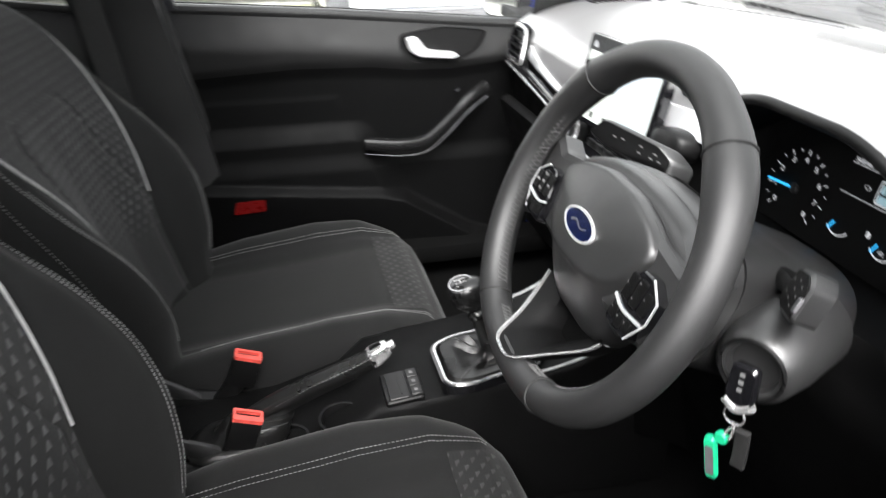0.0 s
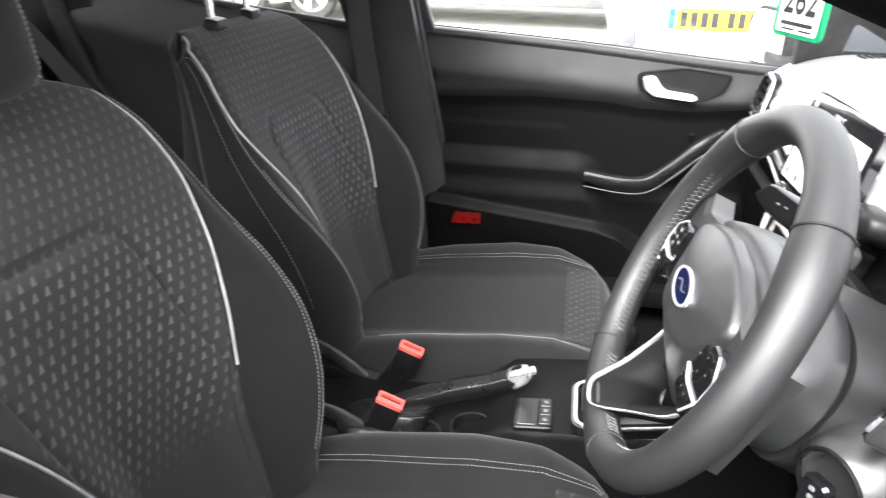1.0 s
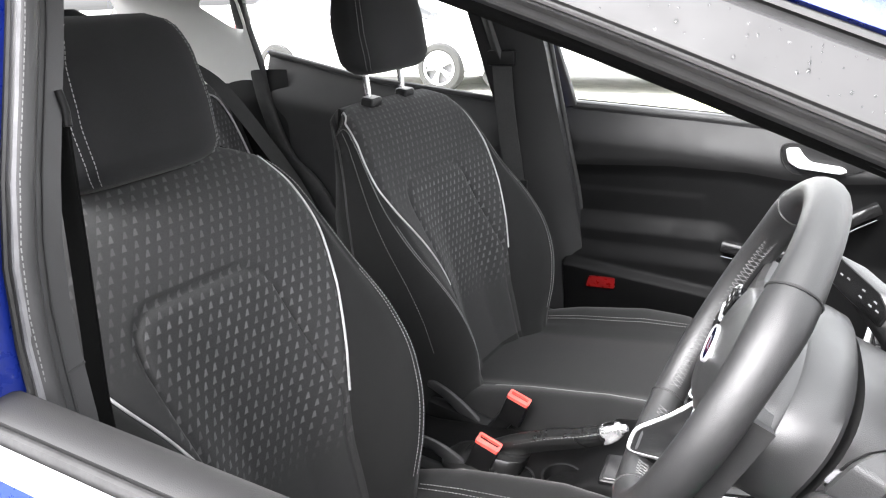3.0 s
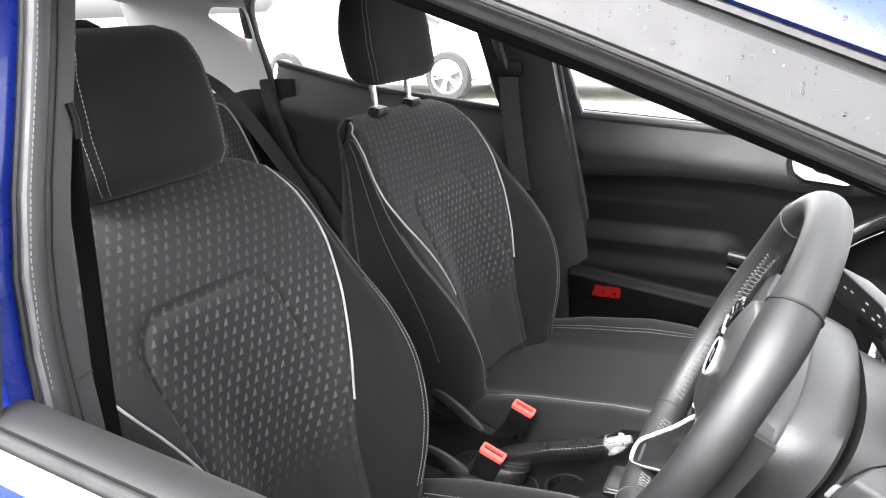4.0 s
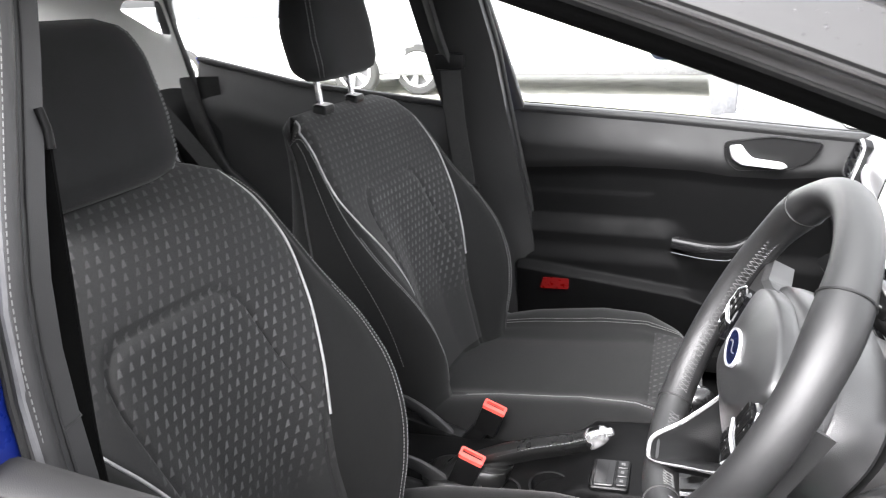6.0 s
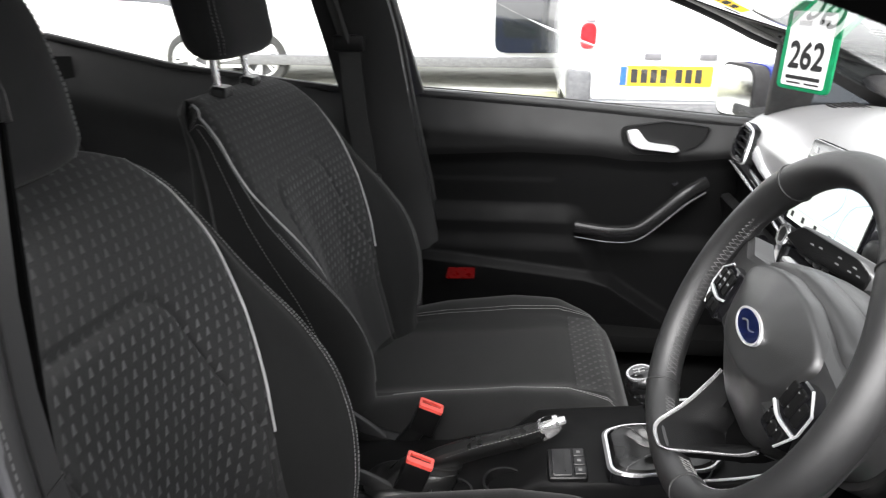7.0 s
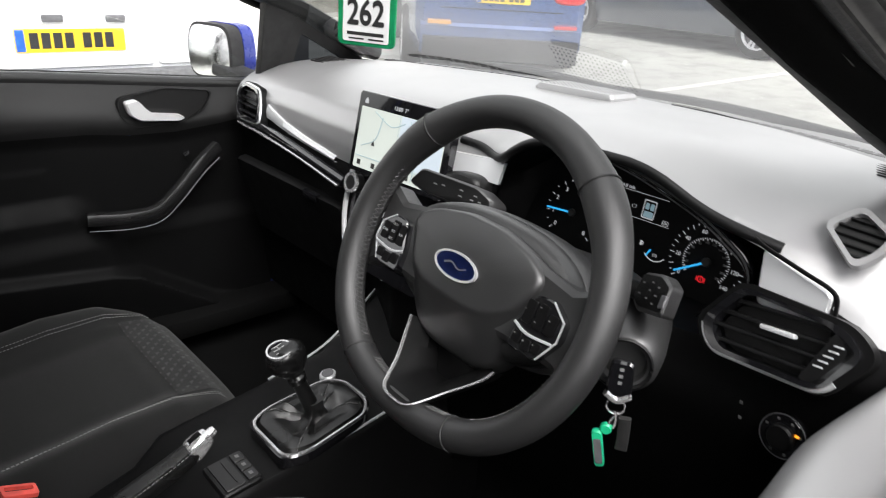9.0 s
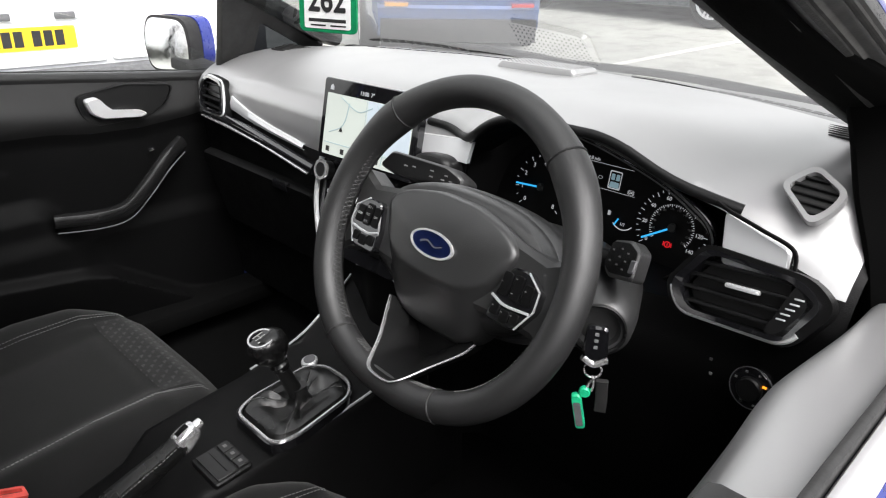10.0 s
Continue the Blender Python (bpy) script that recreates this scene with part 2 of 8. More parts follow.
LIT_AMBER = glowing("lit_amber_lamp", (1.0, 0.3, 0.02), 0.6)
ASPHALT = ground_mat("worn_asphalt", (0.42, 0.42, 0.39))
MOSS = ground_mat("mossy_verge", (0.34, 0.34, 0.22))
LINE = ground_mat("worn_white_line_paint", (0.75, 0.75, 0.7))
WHITE = plain("white_vehicle_paint", (0.76, 0.77, 0.78), 0.25, coat=1.0, vary=0.04)
YELLOW = plain("yellow_plate", (0.75, 0.5, 0.02), 0.4, vary=0.08)
PLATEBLUE = plain("blue_plate_band", (0.02, 0.1, 0.45), 0.4)
TYRE = plain("tyre_rubber", (0.025, 0.025, 0.025), 0.8, grain=0.3, grain_scale=120)
ALLOY = plain("silver_alloy", (0.72, 0.72, 0.74), 0.3, metal=0.35)
BUMPER = plain("grey_bumper_plastic", (0.1, 0.1, 0.105), 0.6, grain=0.4, grain_scale=300)
DARKBLUE = plain("metallic_blue_hatchback_paint", (0.06, 0.11, 0.27), 0.25, metal=0.3, coat=1.0)
DARKGREY = plain("dark_grey_metallic_paint", (0.1, 0.11, 0.13), 0.25, metal=0.4, coat=1.0)
DARKGLASS = plain("dark_vehicle_glass", (0.01, 0.012, 0.013), 0.05, coat=1.0)
LAMP_RED = plain("red_lamp_lens", (0.5, 0.02, 0.02), 0.15, coat=1.0)
LAMP_CLEAR = plain("clear_lamp_lens", (0.6, 0.6, 0.6), 0.15, coat=1.0)
AMBER = plain("amber_lamp_lens", (0.75, 0.35, 0.04), 0.2, coat=1.0)
BLOCKWALL = ground_mat("dark_light_block", (0.05, 0.047, 0.043))
BRICK = ground_mat("pale_concrete_wall", (0.3, 0.29, 0.26))

# ---- building helpers ----
ORIGIN = {}


def thing(name, at, label, category, group="", kind=""):
    """An Empty at the base of a thing; its parts are given in world metres."""
    ob = new(name)
    ob.empty_display_size = 0.05
    ob.location = at
    ORIGIN[ob.name] = Vector(at)
    return tagged(ob, label, category, group, kind)


def part(name, bm, material, parent=None, label="", sharp=38):
    """One bmesh as one mesh object under a thing or a part."""
    if parent:
        bmesh.ops.translate(bm, verts=bm.verts, vec=-ORIGIN[parent.name])
    limit = radians(sharp)
    for f in bm.faces:
        f.smooth = True
    for e in bm.edges:
        if len(e.link_faces) == 2 and e.calc_face_angle(0) > limit:
            e.smooth = False
    me = bpy.data.meshes.new(name)
    bm.to_mesh(me)
    bm.free()
    me.materials.append(material)
    ob = new(name, me)
    if parent:
        ob.parent = parent
        ORIGIN[ob.name] = ORIGIN[parent.name]
    if name.endswith(("stitching", "_marks", "_bars", "_holes", "_ribs", "_roads", "_symbols", "_slot", "trip_display", "demist_grille")):
        ob["kind"] = "stuff"
    return tagged(ob, label)


def alone(name, bm, material, label, category, kind="", group=""):
    ob = part(name, bm, material)
    ORIGIN[ob.name] = Vector((0, 0, 0))
    return tagged(ob, label, category, group, kind)


def B():
    return bmesh.new()


def box(bm, c, size, bevel=0.0, turn=None, seg=2):
    """A box with rounded edges; turn is a 3x3 matrix."""
    m = Matrix.Translation(c) @ (turn.to_4x4() if turn else Matrix.Identity(4)) @ Matrix.Diagonal((*size, 1))
    made = bmesh.ops.create_cube(bm, size=1, matrix=m)["verts"]
    if bevel:
        edges = list({e for v in made for e in v.link_edges})
        bmesh.ops.bevel(bm, geom=edges, offset=bevel, segments=seg, profile=0.6, affect="EDGES")
    return bm


def spline(pts, n):
    """n+1 points on a smooth curve through pts."""
    P = [Vector(p) for p in pts]
    k = len(P) - 1
    out = []
    for i in range(n + 1):
        s = i / n * k
        j = min(int(s), k - 1)
        f = s - j
        a, b = P[j], P[j + 1]
        m0 = (b - P[j - 1]) / 2 if j > 0 else (b - a)
        m1 = (P[j + 2] - a) / 2 if j + 2 <= k else (b - a)
        f2, f3 = f * f, f * f * f
        out.append((2 * f3 - 3 * f2 + 1) * a + (f3 - 2 * f2 + f) * m0 + (-2 * f3 + 3 * f2) * b + (f3 - f2) * m1)
    return out


def loft(bm, loops, ends=True, ring=True):
    """Skin through loops of equal length."""
    rows = [[bm.verts.new(p) for p in loop] for loop in loops]
    n = len(rows[0])
    faces = []
    for a, b in zip(rows, rows[1:]):
        for i in range(n if ring else n - 1):
            j = (i + 1) % n
            try:
                faces.append(bm.faces.new((a[i], a[j], b[j], b[i])))
            except ValueError:
                pass
    if ends and ring:
        bm.faces.new(rows[0][::-1])
        bm.faces.new(rows[-1])
    return rows


def tube(bm, pts, r, sides=8, smooth=0, flat=1.0, closed=False, up=(0, 0, 1)):
    """A round or flattened bar along a line; r may be one radius or a list."""
    P = spline(pts, smooth) if smooth else [Vector(p) for p in pts]
    loops = []
    n = len(P)
    for i, p in enumerate(P):
        if closed:
            d = P[(i + 1) % n] - P[i - 1]
        else:
            d = P[min(i + 1, n - 1)] - P[max(i - 1, 0)]
        d.normalize()
        side = d.cross(Vector(up))
        if side.length < 1e-4:
            side = d.cross(Vector((1, 0, 0)))
        side.normalize()
        top = side.cross(d).normalized()
        rr = r[int(i * (len(r) - 1) / max(n - 1, 1))] if isinstance(r, (list, tuple)) else r
        loops.append([p + side * (rr * math.cos(a)) + top * (rr * flat * math.sin(a)) for a in (2 * math.pi * k / sides for k in range(sides))])
    if closed:
        loops.append(loops[0])
        rows = [[bm.verts.new(q) for q in loop] for loop in loops[:-1]]
        for i in range(n):
            a, b = rows[i], rows[(i + 1) % n]
            for k in range(sides):
                bm.faces.new((a[k], a[(k + 1) % sides], b[(k + 1) % sides], b[k]))
    else:
        loft(bm, loops)
    return bm


def bar(bm, pts, w, h, smooth=0, up=(0, 0, 1), round_=0.25, taper=None):
    """A rounded rectangular bar along a line: w across, h along up."""
    P = spline(pts, smooth) if smooth else [Vector(p) for p in pts]
    n = len(P)
    loops = []
    c = min(w, h) * round_
    for i, p in enumerate(P):
        d = (P[min(i + 1, n - 1)] - P[max(i - 1, 0)]).normalized()
        side = d.cross(Vector(up)).normalized()
        top = side.cross(d).normalized()
        k = taper[0] + (taper[1] - taper[0]) * i / (n - 1) if taper else 1
        a, b = w / 2 * k, h / 2 * k
        prof = [(a, b - c), (a - c * 0.3, b - c * 0.3), (a - c, b), (-a + c, b), (-a + c * 0.3, b - c * 0.3), (-a, b - c), (-a, -b + c), (-a + c * 0.3, -b + c * 0.3), (-a + c, -b), (a - c, -b), (a - c * 0.3, -b + c * 0.3), (a, -b + c)]
        loops.append([p + side * x + top * y for x, y in prof])
    loft(bm, loops)
    return bm


def rounded(pts, r, n=4):
    """A polygon's corners rounded off (2D)."""
    out = []
    k = len(pts)
    for i in range(k):
        p, a, b = Vector(pts[i]), Vector(pts[i - 1]), Vector(pts[(i + 1) % k])
        da, db = (a - p), (b - p)
        ra = min(r, da.length * 0.45, db.length * 0.45)
        s, e = p + da.normalized() * ra, p + db.normalized() * ra
        for j in range(n + 1):
            f = j / n
            out.append((1 - f) ** 2 * s + 2 * f * (1 - f) * p + f * f * e)
    return out


def plate(bm, outline, place, thick, bevel=0.0, dome=0.0, hole=None):
    """A flat or slightly domed slab: outline in 2D, place(a, b, c) gives world points, c outward from 0 to thick."""
    n = len(outline)
    mid = sum((Vector(p) for p in outline), Vector((0, 0))) / n
    if hole:
        o = [bm.verts.new(place(p[0], p[1], 0)) for p in outline]
        ot = [bm.verts.new(place(p[0], p[1], thick)) for p in outline]
        h = [bm.verts.new(place(p[0], p[1], 0)) for p in hole]
        ht = [bm.verts.new(place(p[0], p[1], thick)) for p in hole]
        for i in range(n):
            j = (i + 1) % n
            bm.faces.new((o[i], o[j], ot[j], ot[i]))
            bm.faces.new((ot[i], ot[j], ht[j], ht[i]))
            bm.faces.new((ht[i], ht[j], h[j], h[i]))
            bm.faces.new((h[i], h[j], o[j], o[i]))
        return bm
    loops = [[place(p[0], p[1], 0) for p in outline], [place(p[0], p[1], max(thick - bevel, thick * 0.3)) for p in outline]]
    if bevel:
        shrink = []
        for p in outline:
            v = Vector(p) - mid
            shrink.append(mid + v * max(0.0, 1 - bevel / max(v.length, 1e-5)))
        loops.append([place(p[0], p[1], thick) for p in shrink])
        last = shrink
    else:
        loops[1] = [place(p[0], p[1], thick) for p in outline]
        last = [Vector(p) for p in outline]
    if dome:
        for k in (0.75, 0.5, 0.25):
            loops.append([place(*(mid + (Vector(p) - mid) * k), thick + dome * (1 - k * k)) for p in last])
    loft(bm, loops)
    return bm


def oval(rx, ry, n=24, cx=0.0, cy=0.0, power=2.0):
    out = []
    for k in range(n):
        a = 2 * math.pi * k / n
        c, s = math.cos(a), math.sin(a)
        out.append((cx + rx * math.copysign(abs(c) ** (2 / power), c), cy + ry * math.copysign(abs(s) ** (2 / power), s)))
    return out


def frame_at(c, right, up):
    """place(a, b, c) for a flat thing: right and up are its axes, c is outward."""
    c, r = Vector(c), Vector(right).normalized()
    u = (Vector(up) - r * Vector(up).dot(r)).normalized()
    o = r.cross(u)
    return lambda a, b, d: c + r * a + u * b + o * d


def lettering(name, text, place, size, material, parent, depth=0.0004, align="CENTER", bold=0.0):
    """Writing in the built-in font, as a mesh."""
    cu = bpy.data.curves.new(name, "FONT")
    cu.body, cu.size, cu.align_x, cu.align_y, cu.extrude = text, size, align, "CENTER", depth / 2
    tmp = bpy.data.objects.new(name, cu)
    scene.collection.objects.link(tmp)
    bpy.context.view_layer.update()
    me = bpy.data.meshes.new_from_object(tmp.evaluated_get(bpy.context.evaluated_depsgraph_get()))
    bpy.data.objects.remove(tmp)
    bpy.data.curves.remove(cu)
    bm = B()
    bm.from_mesh(me)
    bpy.data.meshes.remove(me)
    if bold:
        base = list(bm.verts) + list(bm.edges) + list(bm.faces)
        for k, (dx, dy) in enumerate(((-bold, 0), (bold, 0), (0, -bold), (0, bold))):
            dup = [g for g in bmesh.ops.duplicate(bm, geom=base)["geom"] if isinstance(g, bmesh.types.BMVert)]
            bmesh.ops.translate(bm, verts=dup, vec=(dx, dy, 0.00003 * (k + 1)))
    for v in bm.verts:
        v.co = place(v.co.x, v.co.y, v.co.z + depth)
    return part(name, bm, material, parent)


def stitches(bm, pts, step=0.006, length=0.004, r=0.0006, lift=(0, 0, 0)):
    """Short thread dashes along a line."""
    P = [Vector(p) for p in pts]
    acc = 0.0
    L = Vector(lift)
    for a, b in zip(P, P[1:]):
        d = b - a
        n = d.length
        if n < 1e-6:
            continue
        d /= n
        while acc < n:
            p = a + d * acc + L
            q = p + d * length
            s = d.cross(Vector((0.3, 0.5, 0.8))).normalized() * r
            t = d.cross(s).normalized() * r
            vs = [bm.verts.new(x) for x in (p + s, p + t, p - s, p - t, q + s, q + t, q - s, q - t)]
            for i in range(4):
                bm.faces.new((vs[i], vs[(i + 1) % 4], vs[4 + (i + 1) % 4], vs[4 + i]))
            acc += step
        acc -= n
    return bm


def smooth01(a, b, x):
    t = min(1.0, max(0.0, (x - a) / (b - a)))
    return t * t * (3 - 2 * t)


def interp(x, xs, ys):
    return float(np.interp(x, xs, ys))


def sheet(bm, f, us, vs, uv=None, thick=None):
    """A grid surface f(u, v); uv(u, v) in metres; thick(u, v) offsets a back skin."""
    rows = [[bm.verts.new(f(u, v)) for u in us] for v in vs]
    lay = bm.loops.layers.uv.verify() if uv else None
    for j in range(len(vs) - 1):
        for i in range(len(us) - 1):
            fc = bm.faces.new((rows[j][i], rows[j][i + 1], rows[j + 1][i + 1], rows[j + 1][i]))
            if uv:
                for lp, (a, b) in zip(fc.loops, ((i, j), (i + 1, j), (i + 1, j + 1), (i, j + 1))):
                    lp[lay].uv = uv(us[a], vs[b])
    if thick:
        back_ = [[bm.verts.new(thick(u, v)) for u in us] for v in vs]
        nu, nv = len(us), len(vs)
        for j in range(nv - 1):
            for i in range(nu - 1):
                bm.faces.new((back_[j][i], back_[j + 1][i], back_[j + 1][i + 1], back_[j][i + 1]))
        for i in range(nu - 1):
            bm.faces.new((rows[0][i + 1], rows[0][i], back_[0][i], back_[0][i + 1]))
            bm.faces.new((rows[-1][i], rows[-1][i + 1], back_[-1][i + 1], back_[-1][i]))
        for j in range(nv - 1):
            bm.faces.new((rows[j][0], rows[j + 1][0], back_[j + 1][0], back_[j][0]))
            bm.faces.new((rows[j + 1][-1], rows[j][-1], back_[j][-1], back_[j + 1][-1]))
    return bm


def span(a, b, n):
    return [a + (b - a) * i / n for i in range(n + 1)]

# ---- ground ----
def ground_z(x):
    return 0.05 * max(0.0, x - 1.5) if x < 40 else 1.925


bm = B()
sheet(bm, lambda x, y: Vector((x, y, ground_z(x))), [-300, -60, -20, -8, -3, 0, 1.5, 4, 8, 14, 25, 40, 300], [-300, -40, -10, -3, 0, 3, 6, 9, 14, 40, 300])
alone("ground", bm, ASPHALT, "worn pale grey asphalt of a car park", "ground", "structure")


def strip(x0, y0, x1, y1, w):
    b = B()
    d = Vector((x1 - x0, y1 - y0, 0)).normalized()
    s = Vector((-d.y, d.x, 0)) * w / 2
    sheet(b, lambda u, v: Vector((x0 + (x1 - x0) * v + s.x * u, y0 + (y1 - y0) * v + s.y * u, ground_z(x0 + (x1 - x0) * v + s.x * u) + 0.006)), [-1, 1], span(0, 1, 16))
    return b


# ---- body shell of the blue hatchback ----
car = thing("hatchback_body", (0, 0, 0.15), "deep blue five-door hatchback standing on asphalt", "car")


def both(name, make, mat, label=""):
    for s in (-1, 1):
        b = B()
        make(b, s)
        part(name, b, mat, car, label)


PILLAR = [(0.62, 0.635, 0.93), (0.45, 0.617, 0.998), (0.3, 0.6, 1.055), (0.1, 0.588, 1.132), (-0.1, 0.575, 1.207), (-0.3, 0.565, 1.27), (-0.6, 0.55, 1.325), (-1.0, 0.545, 1.33), (-1.4, 0.53, 1.29)]


FAR = [(0.62, 0.635, 0.955), (0.5, 0.622, 1.012), (0.4, 0.613, 1.058), (0.3, 0.606, 1.093), (0.2, 0.598, 1.138), (0.1, 0.59, 1.178), (-0.1, 0.578, 1.245), (-0.3, 0.565, 1.29), (-0.6, 0.55, 1.328), (-1.0, 0.545, 1.33), (-1.4, 0.53, 1.29)]


def pillar_pts(s, dy=0.0, dz=0.0, k=None):
    return [(x, s * (y + dy), z + dz) for x, y, z in (PILLAR if s < 0 else FAR)[:k]]


def near_trim(b, s):
    """Slim padded pillar: its edge on the glass side swings out towards the dash."""
    xs, inner, outer = [-1.4, -0.6, -0.3, -0.1, 0.1, 0.27, 0.45, 0.62], [0.5, 0.535, 0.556, 0.568, 0.573, 0.587, 0.61, 0.625], [0.575, 0.595, 0.6, 0.607, 0.62, 0.665, 0.71, 0.73]
    P = spline(pillar_pts(s), 50)
    loops = []
    for p in P:
        a, c = interp(p.x, xs, inner), interp(p.x, xs, outer)
        m, w = (a + c) / 2, (c - a) / 2
        loops.append([Vector((p.x, s * (m + w * q[0]), p.z + 0.2 * (m + w * q[0] - 0.57) - 0.004 + 0.01 * q[1])) for q in oval(1, 1, 16, 0, 0, 3.2)])
    loft(b, loops)
    bmesh.ops.recalc_face_normals(b, faces=b.faces)


b = B()
near_trim(b, -1)
part("a_pillar_trim", b, PILLARCLOTH, car)


# outside of the driver's pillar: rubber channel, wet door frame, gap seal, blue body side
def pillar_strip(name, offsets, material, parent, label):
    b = B()
    loft(b, [[Vector((p.x, p.y - dy, p.z + dz)) for dy, dz in offsets] for p in spline(pillar_pts(-1), 60)], ends=False, ring=False)
    bmesh.ops.recalc_face_normals(b, faces=b.faces)
    return part(name, b, material, parent, label)


pillar_strip("run_channel", [(0.026, 0.004), (0.04, 0.001), (0.0435, 0.0035)], CHANNEL, car, "ribbed black rubber window channel")
pillar_strip("channel_groove", [(0.0435, 0.0035), (0.044, 0.005), (0.047, 0.0055)], INK, car, "black groove")
pillar_strip("channel_face", [(0.047, 0.0055), (0.0485, 0.0085), (0.0505, 0.0095), (0.056, 0.0105), (0.0585, 0.0125)], CHANNELFACE, car, "grey rubber channel face")
pillar_strip("channel_groove", [(0.0585, 0.0125), (0.0582, 0.0135), (0.0605, 0.0142)], INK, car, "black groove")
pillar_strip("channel_lip", [(0.0605, 0.0142), (0.0625, 0.0148), (0.063, 0.0162)], CHANNELFACE, car, "grey rubber lip")
pillar_strip("channel_groove", [(0.063, 0.0162), (0.0628, 0.0172), (0.065, 0.019)], INK, car, "black groove")
frame_face = [(0.065, 0.019), (0.0645, 0.0205), (0.061, 0.0265), (0.0575, 0.0325), (0.054, 0.038), (0.0515, 0.042), (0.048, 0.043)]
pillar_strip("door_frame", frame_face, WETFRAME, car, "wet gloss black door frame")
pillar_strip("gap_seal", [(0.049, 0.0428), (0.043, 0.0425), (0.043, 0.046), (0.046, 0.0475), (0.0445, 0.05), (0.04, 0.0505)], SOFT, car, "black rubber gap seal")
pillar_strip("pillar_skin", [(0.037, 0.05), (0.043, 0.0525), (0.0425, 0.055), (0.035, 0.066), (0.025, 0.078), (0.012, 0.088), (-0.004, 0.094), (-0.012, 0.09), (-0.014, 0.06)], BLUE, car, "deep blue painted pillar skin")
b = B()
bar(b, pillar_pts(1, 0.0, 0.012), 0.07, 0.034, 50, (0, 0, 1), 0.45)
part("a_pillar_trim", b, BLACK, car)
b = B()
bar(b, pillar_pts(1, 0.04, 0.012), 0.05, 0.02, 40, (0, 0, 1), 0.4)
part("pillar_skin", b, BLUE, car, "deep blue painted pillar skin")
b = B()
tube(b, [(x, y, z + 0.002) for x, y, z in pillar_pts(-1, 0.024)], 0.006, 8, 40)
part("door_seal", b, SOFT, car, "black rubber door seal")
b = B()
tube(b, pillar_pts(1, 0.05, -0.008), 0.009, 8, 40)
part("door_seal", b, SOFT, car, "black rubber door seal")
for s_ in (-1, 1):
    b = B()
    bar(b, pillar_pts(s_, -0.022 if s_ < 0 else -0.02, 0.0 if s_ < 0 else 0.012, 6 if s_ < 0 else 8), 0.02, 0.006 if s_ < 0 else 0.02, 30, (0, 0, 1), 0.4)
    part("screen_moulding", b, SOFT, car)

# roof and headliner
def roof(x, y, dz=0.0):
    rail = interp(-x, [-0.62, 0.3, 0.6, 1.0, 1.4, 1.62], [0.93, 1.285, 1.345, 1.35, 1.31, 1.25])
    crown = interp(-x, [0.2, 0.5, 1.0, 1.6], [0.07, 0.085, 0.09, 0.06])
    return Vector((x, y, rail + crown * (1 - (y / 0.56) ** 2) + dz))


b = B()
sheet(b, lambda u, v: roof(v, u, 0.012), span(-0.56, 0.56, 20), span(-1.62, -0.3, 24))
part("roof", b, BLUE, car)
b = B()
sheet(b, lambda u, v: roof(v, u, -0.02), span(-0.56, 0.56, 20), span(-1.62, -0.3, 24))
part("headliner", b, HEADLINER, car, "pale grey cloth headliner")

# windscreen
MID_LINE = spline([(0.735, 0, 0.955), (0.43, 0, 1.055), (0.14, 0, 1.14), (-0.08, 0, 1.225), (-0.28, 0, 1.335)], 40)
SIDE_LINE = spline([(0.6, 0, 0.952), (0.36, 0, 1.045), (0.13, 0, 1.132), (-0.09, 0, 1.214), (-0.3, 0, 1.28)], 40)
def screen_pt(u, v):
    i = v * 40
    j = min(int(i), 39)
    c, e = MID_LINE[j].lerp(MID_LINE[j + 1], i - j), SIDE_LINE[j].lerp(SIDE_LINE[j + 1], i - j)
    p = c.lerp(e, (abs(u) / 0.57) ** 2)
    return Vector((p.x, u, p.z - (-0.03 * (u / 0.57) ** 2 * smooth01(0.55, 0.2, p.x) * smooth01(-0.3, -0.05, p.x) if u > 0 else 0.0)))


b = B()
sheet(b, screen_pt, span(-0.57, 0.57, 24), span(0, 1, 24))
ws = part("windscreen", b, SCREEN_GLASS, car, "rain-spotted windscreen glass")
ws.visible_shadow = False
b = B()
tube(b, [screen_pt(u, 0.0) + Vector((-0.02, 0, 0.0)) for u in span(-0.6, 0.6, 24)], 0.0065, 8)
part("screen_seal", b, INK, ws, "black rubber windscreen seal")
b = B()
sheet(b, lambda u, v: Vector((0.73 - 0.13 * (u / 0.6) ** 2 + v, u, 0.945 - v * 0.25)), span(-0.66, 0.66, 16), span(0, 0.2, 3))
part("scuttle", b, BLACK, car)
b = B()
sheet(b, lambda u, v: Vector((0.9 - 0.13 * (u / 0.6) ** 2 + v, u, 0.76 - 0.06 * v - 0.09 * v ** 3 - 0.05 * (u / 0.7) ** 4)), span(-0.7, 0.7, 16), span(0, 0.95, 10))
part("bonnet", b, BLUE, car)
for k, (p, q) in enumerate((((0.73, -0.5, 0.968), (0.79, 0.1, 0.962)), ((0.77, 0.02, 0.966), (0.72, 0.45, 0.965)))):
    b = B()
    bar(b, [p, ((p[0] + q[0]) / 2 + 0.02, (p[1] + q[1]) / 2, 0.972), q], 0.02, 0.014, 8)
    part("wiper", b, SOFT, car)

# floor, sills, wings, rear wall
b = B()
sheet(b, lambda u, v: Vector((v, u, 0.3 + (0.12 if v > 0.5 else 0))), span(-0.72, 0.72, 10), [-1.9, -1.2, -0.5, 0.0, 0.3, 0.5, 0.55, 0.8])
part("floor_carpet", b, CARPET, car, "black floor carpet")
b = B()
box(b, (0.72, 0, 0.6), (0.04, 1.4, 0.68), 0.01)
part("bulkhead", b, CARPET, car)
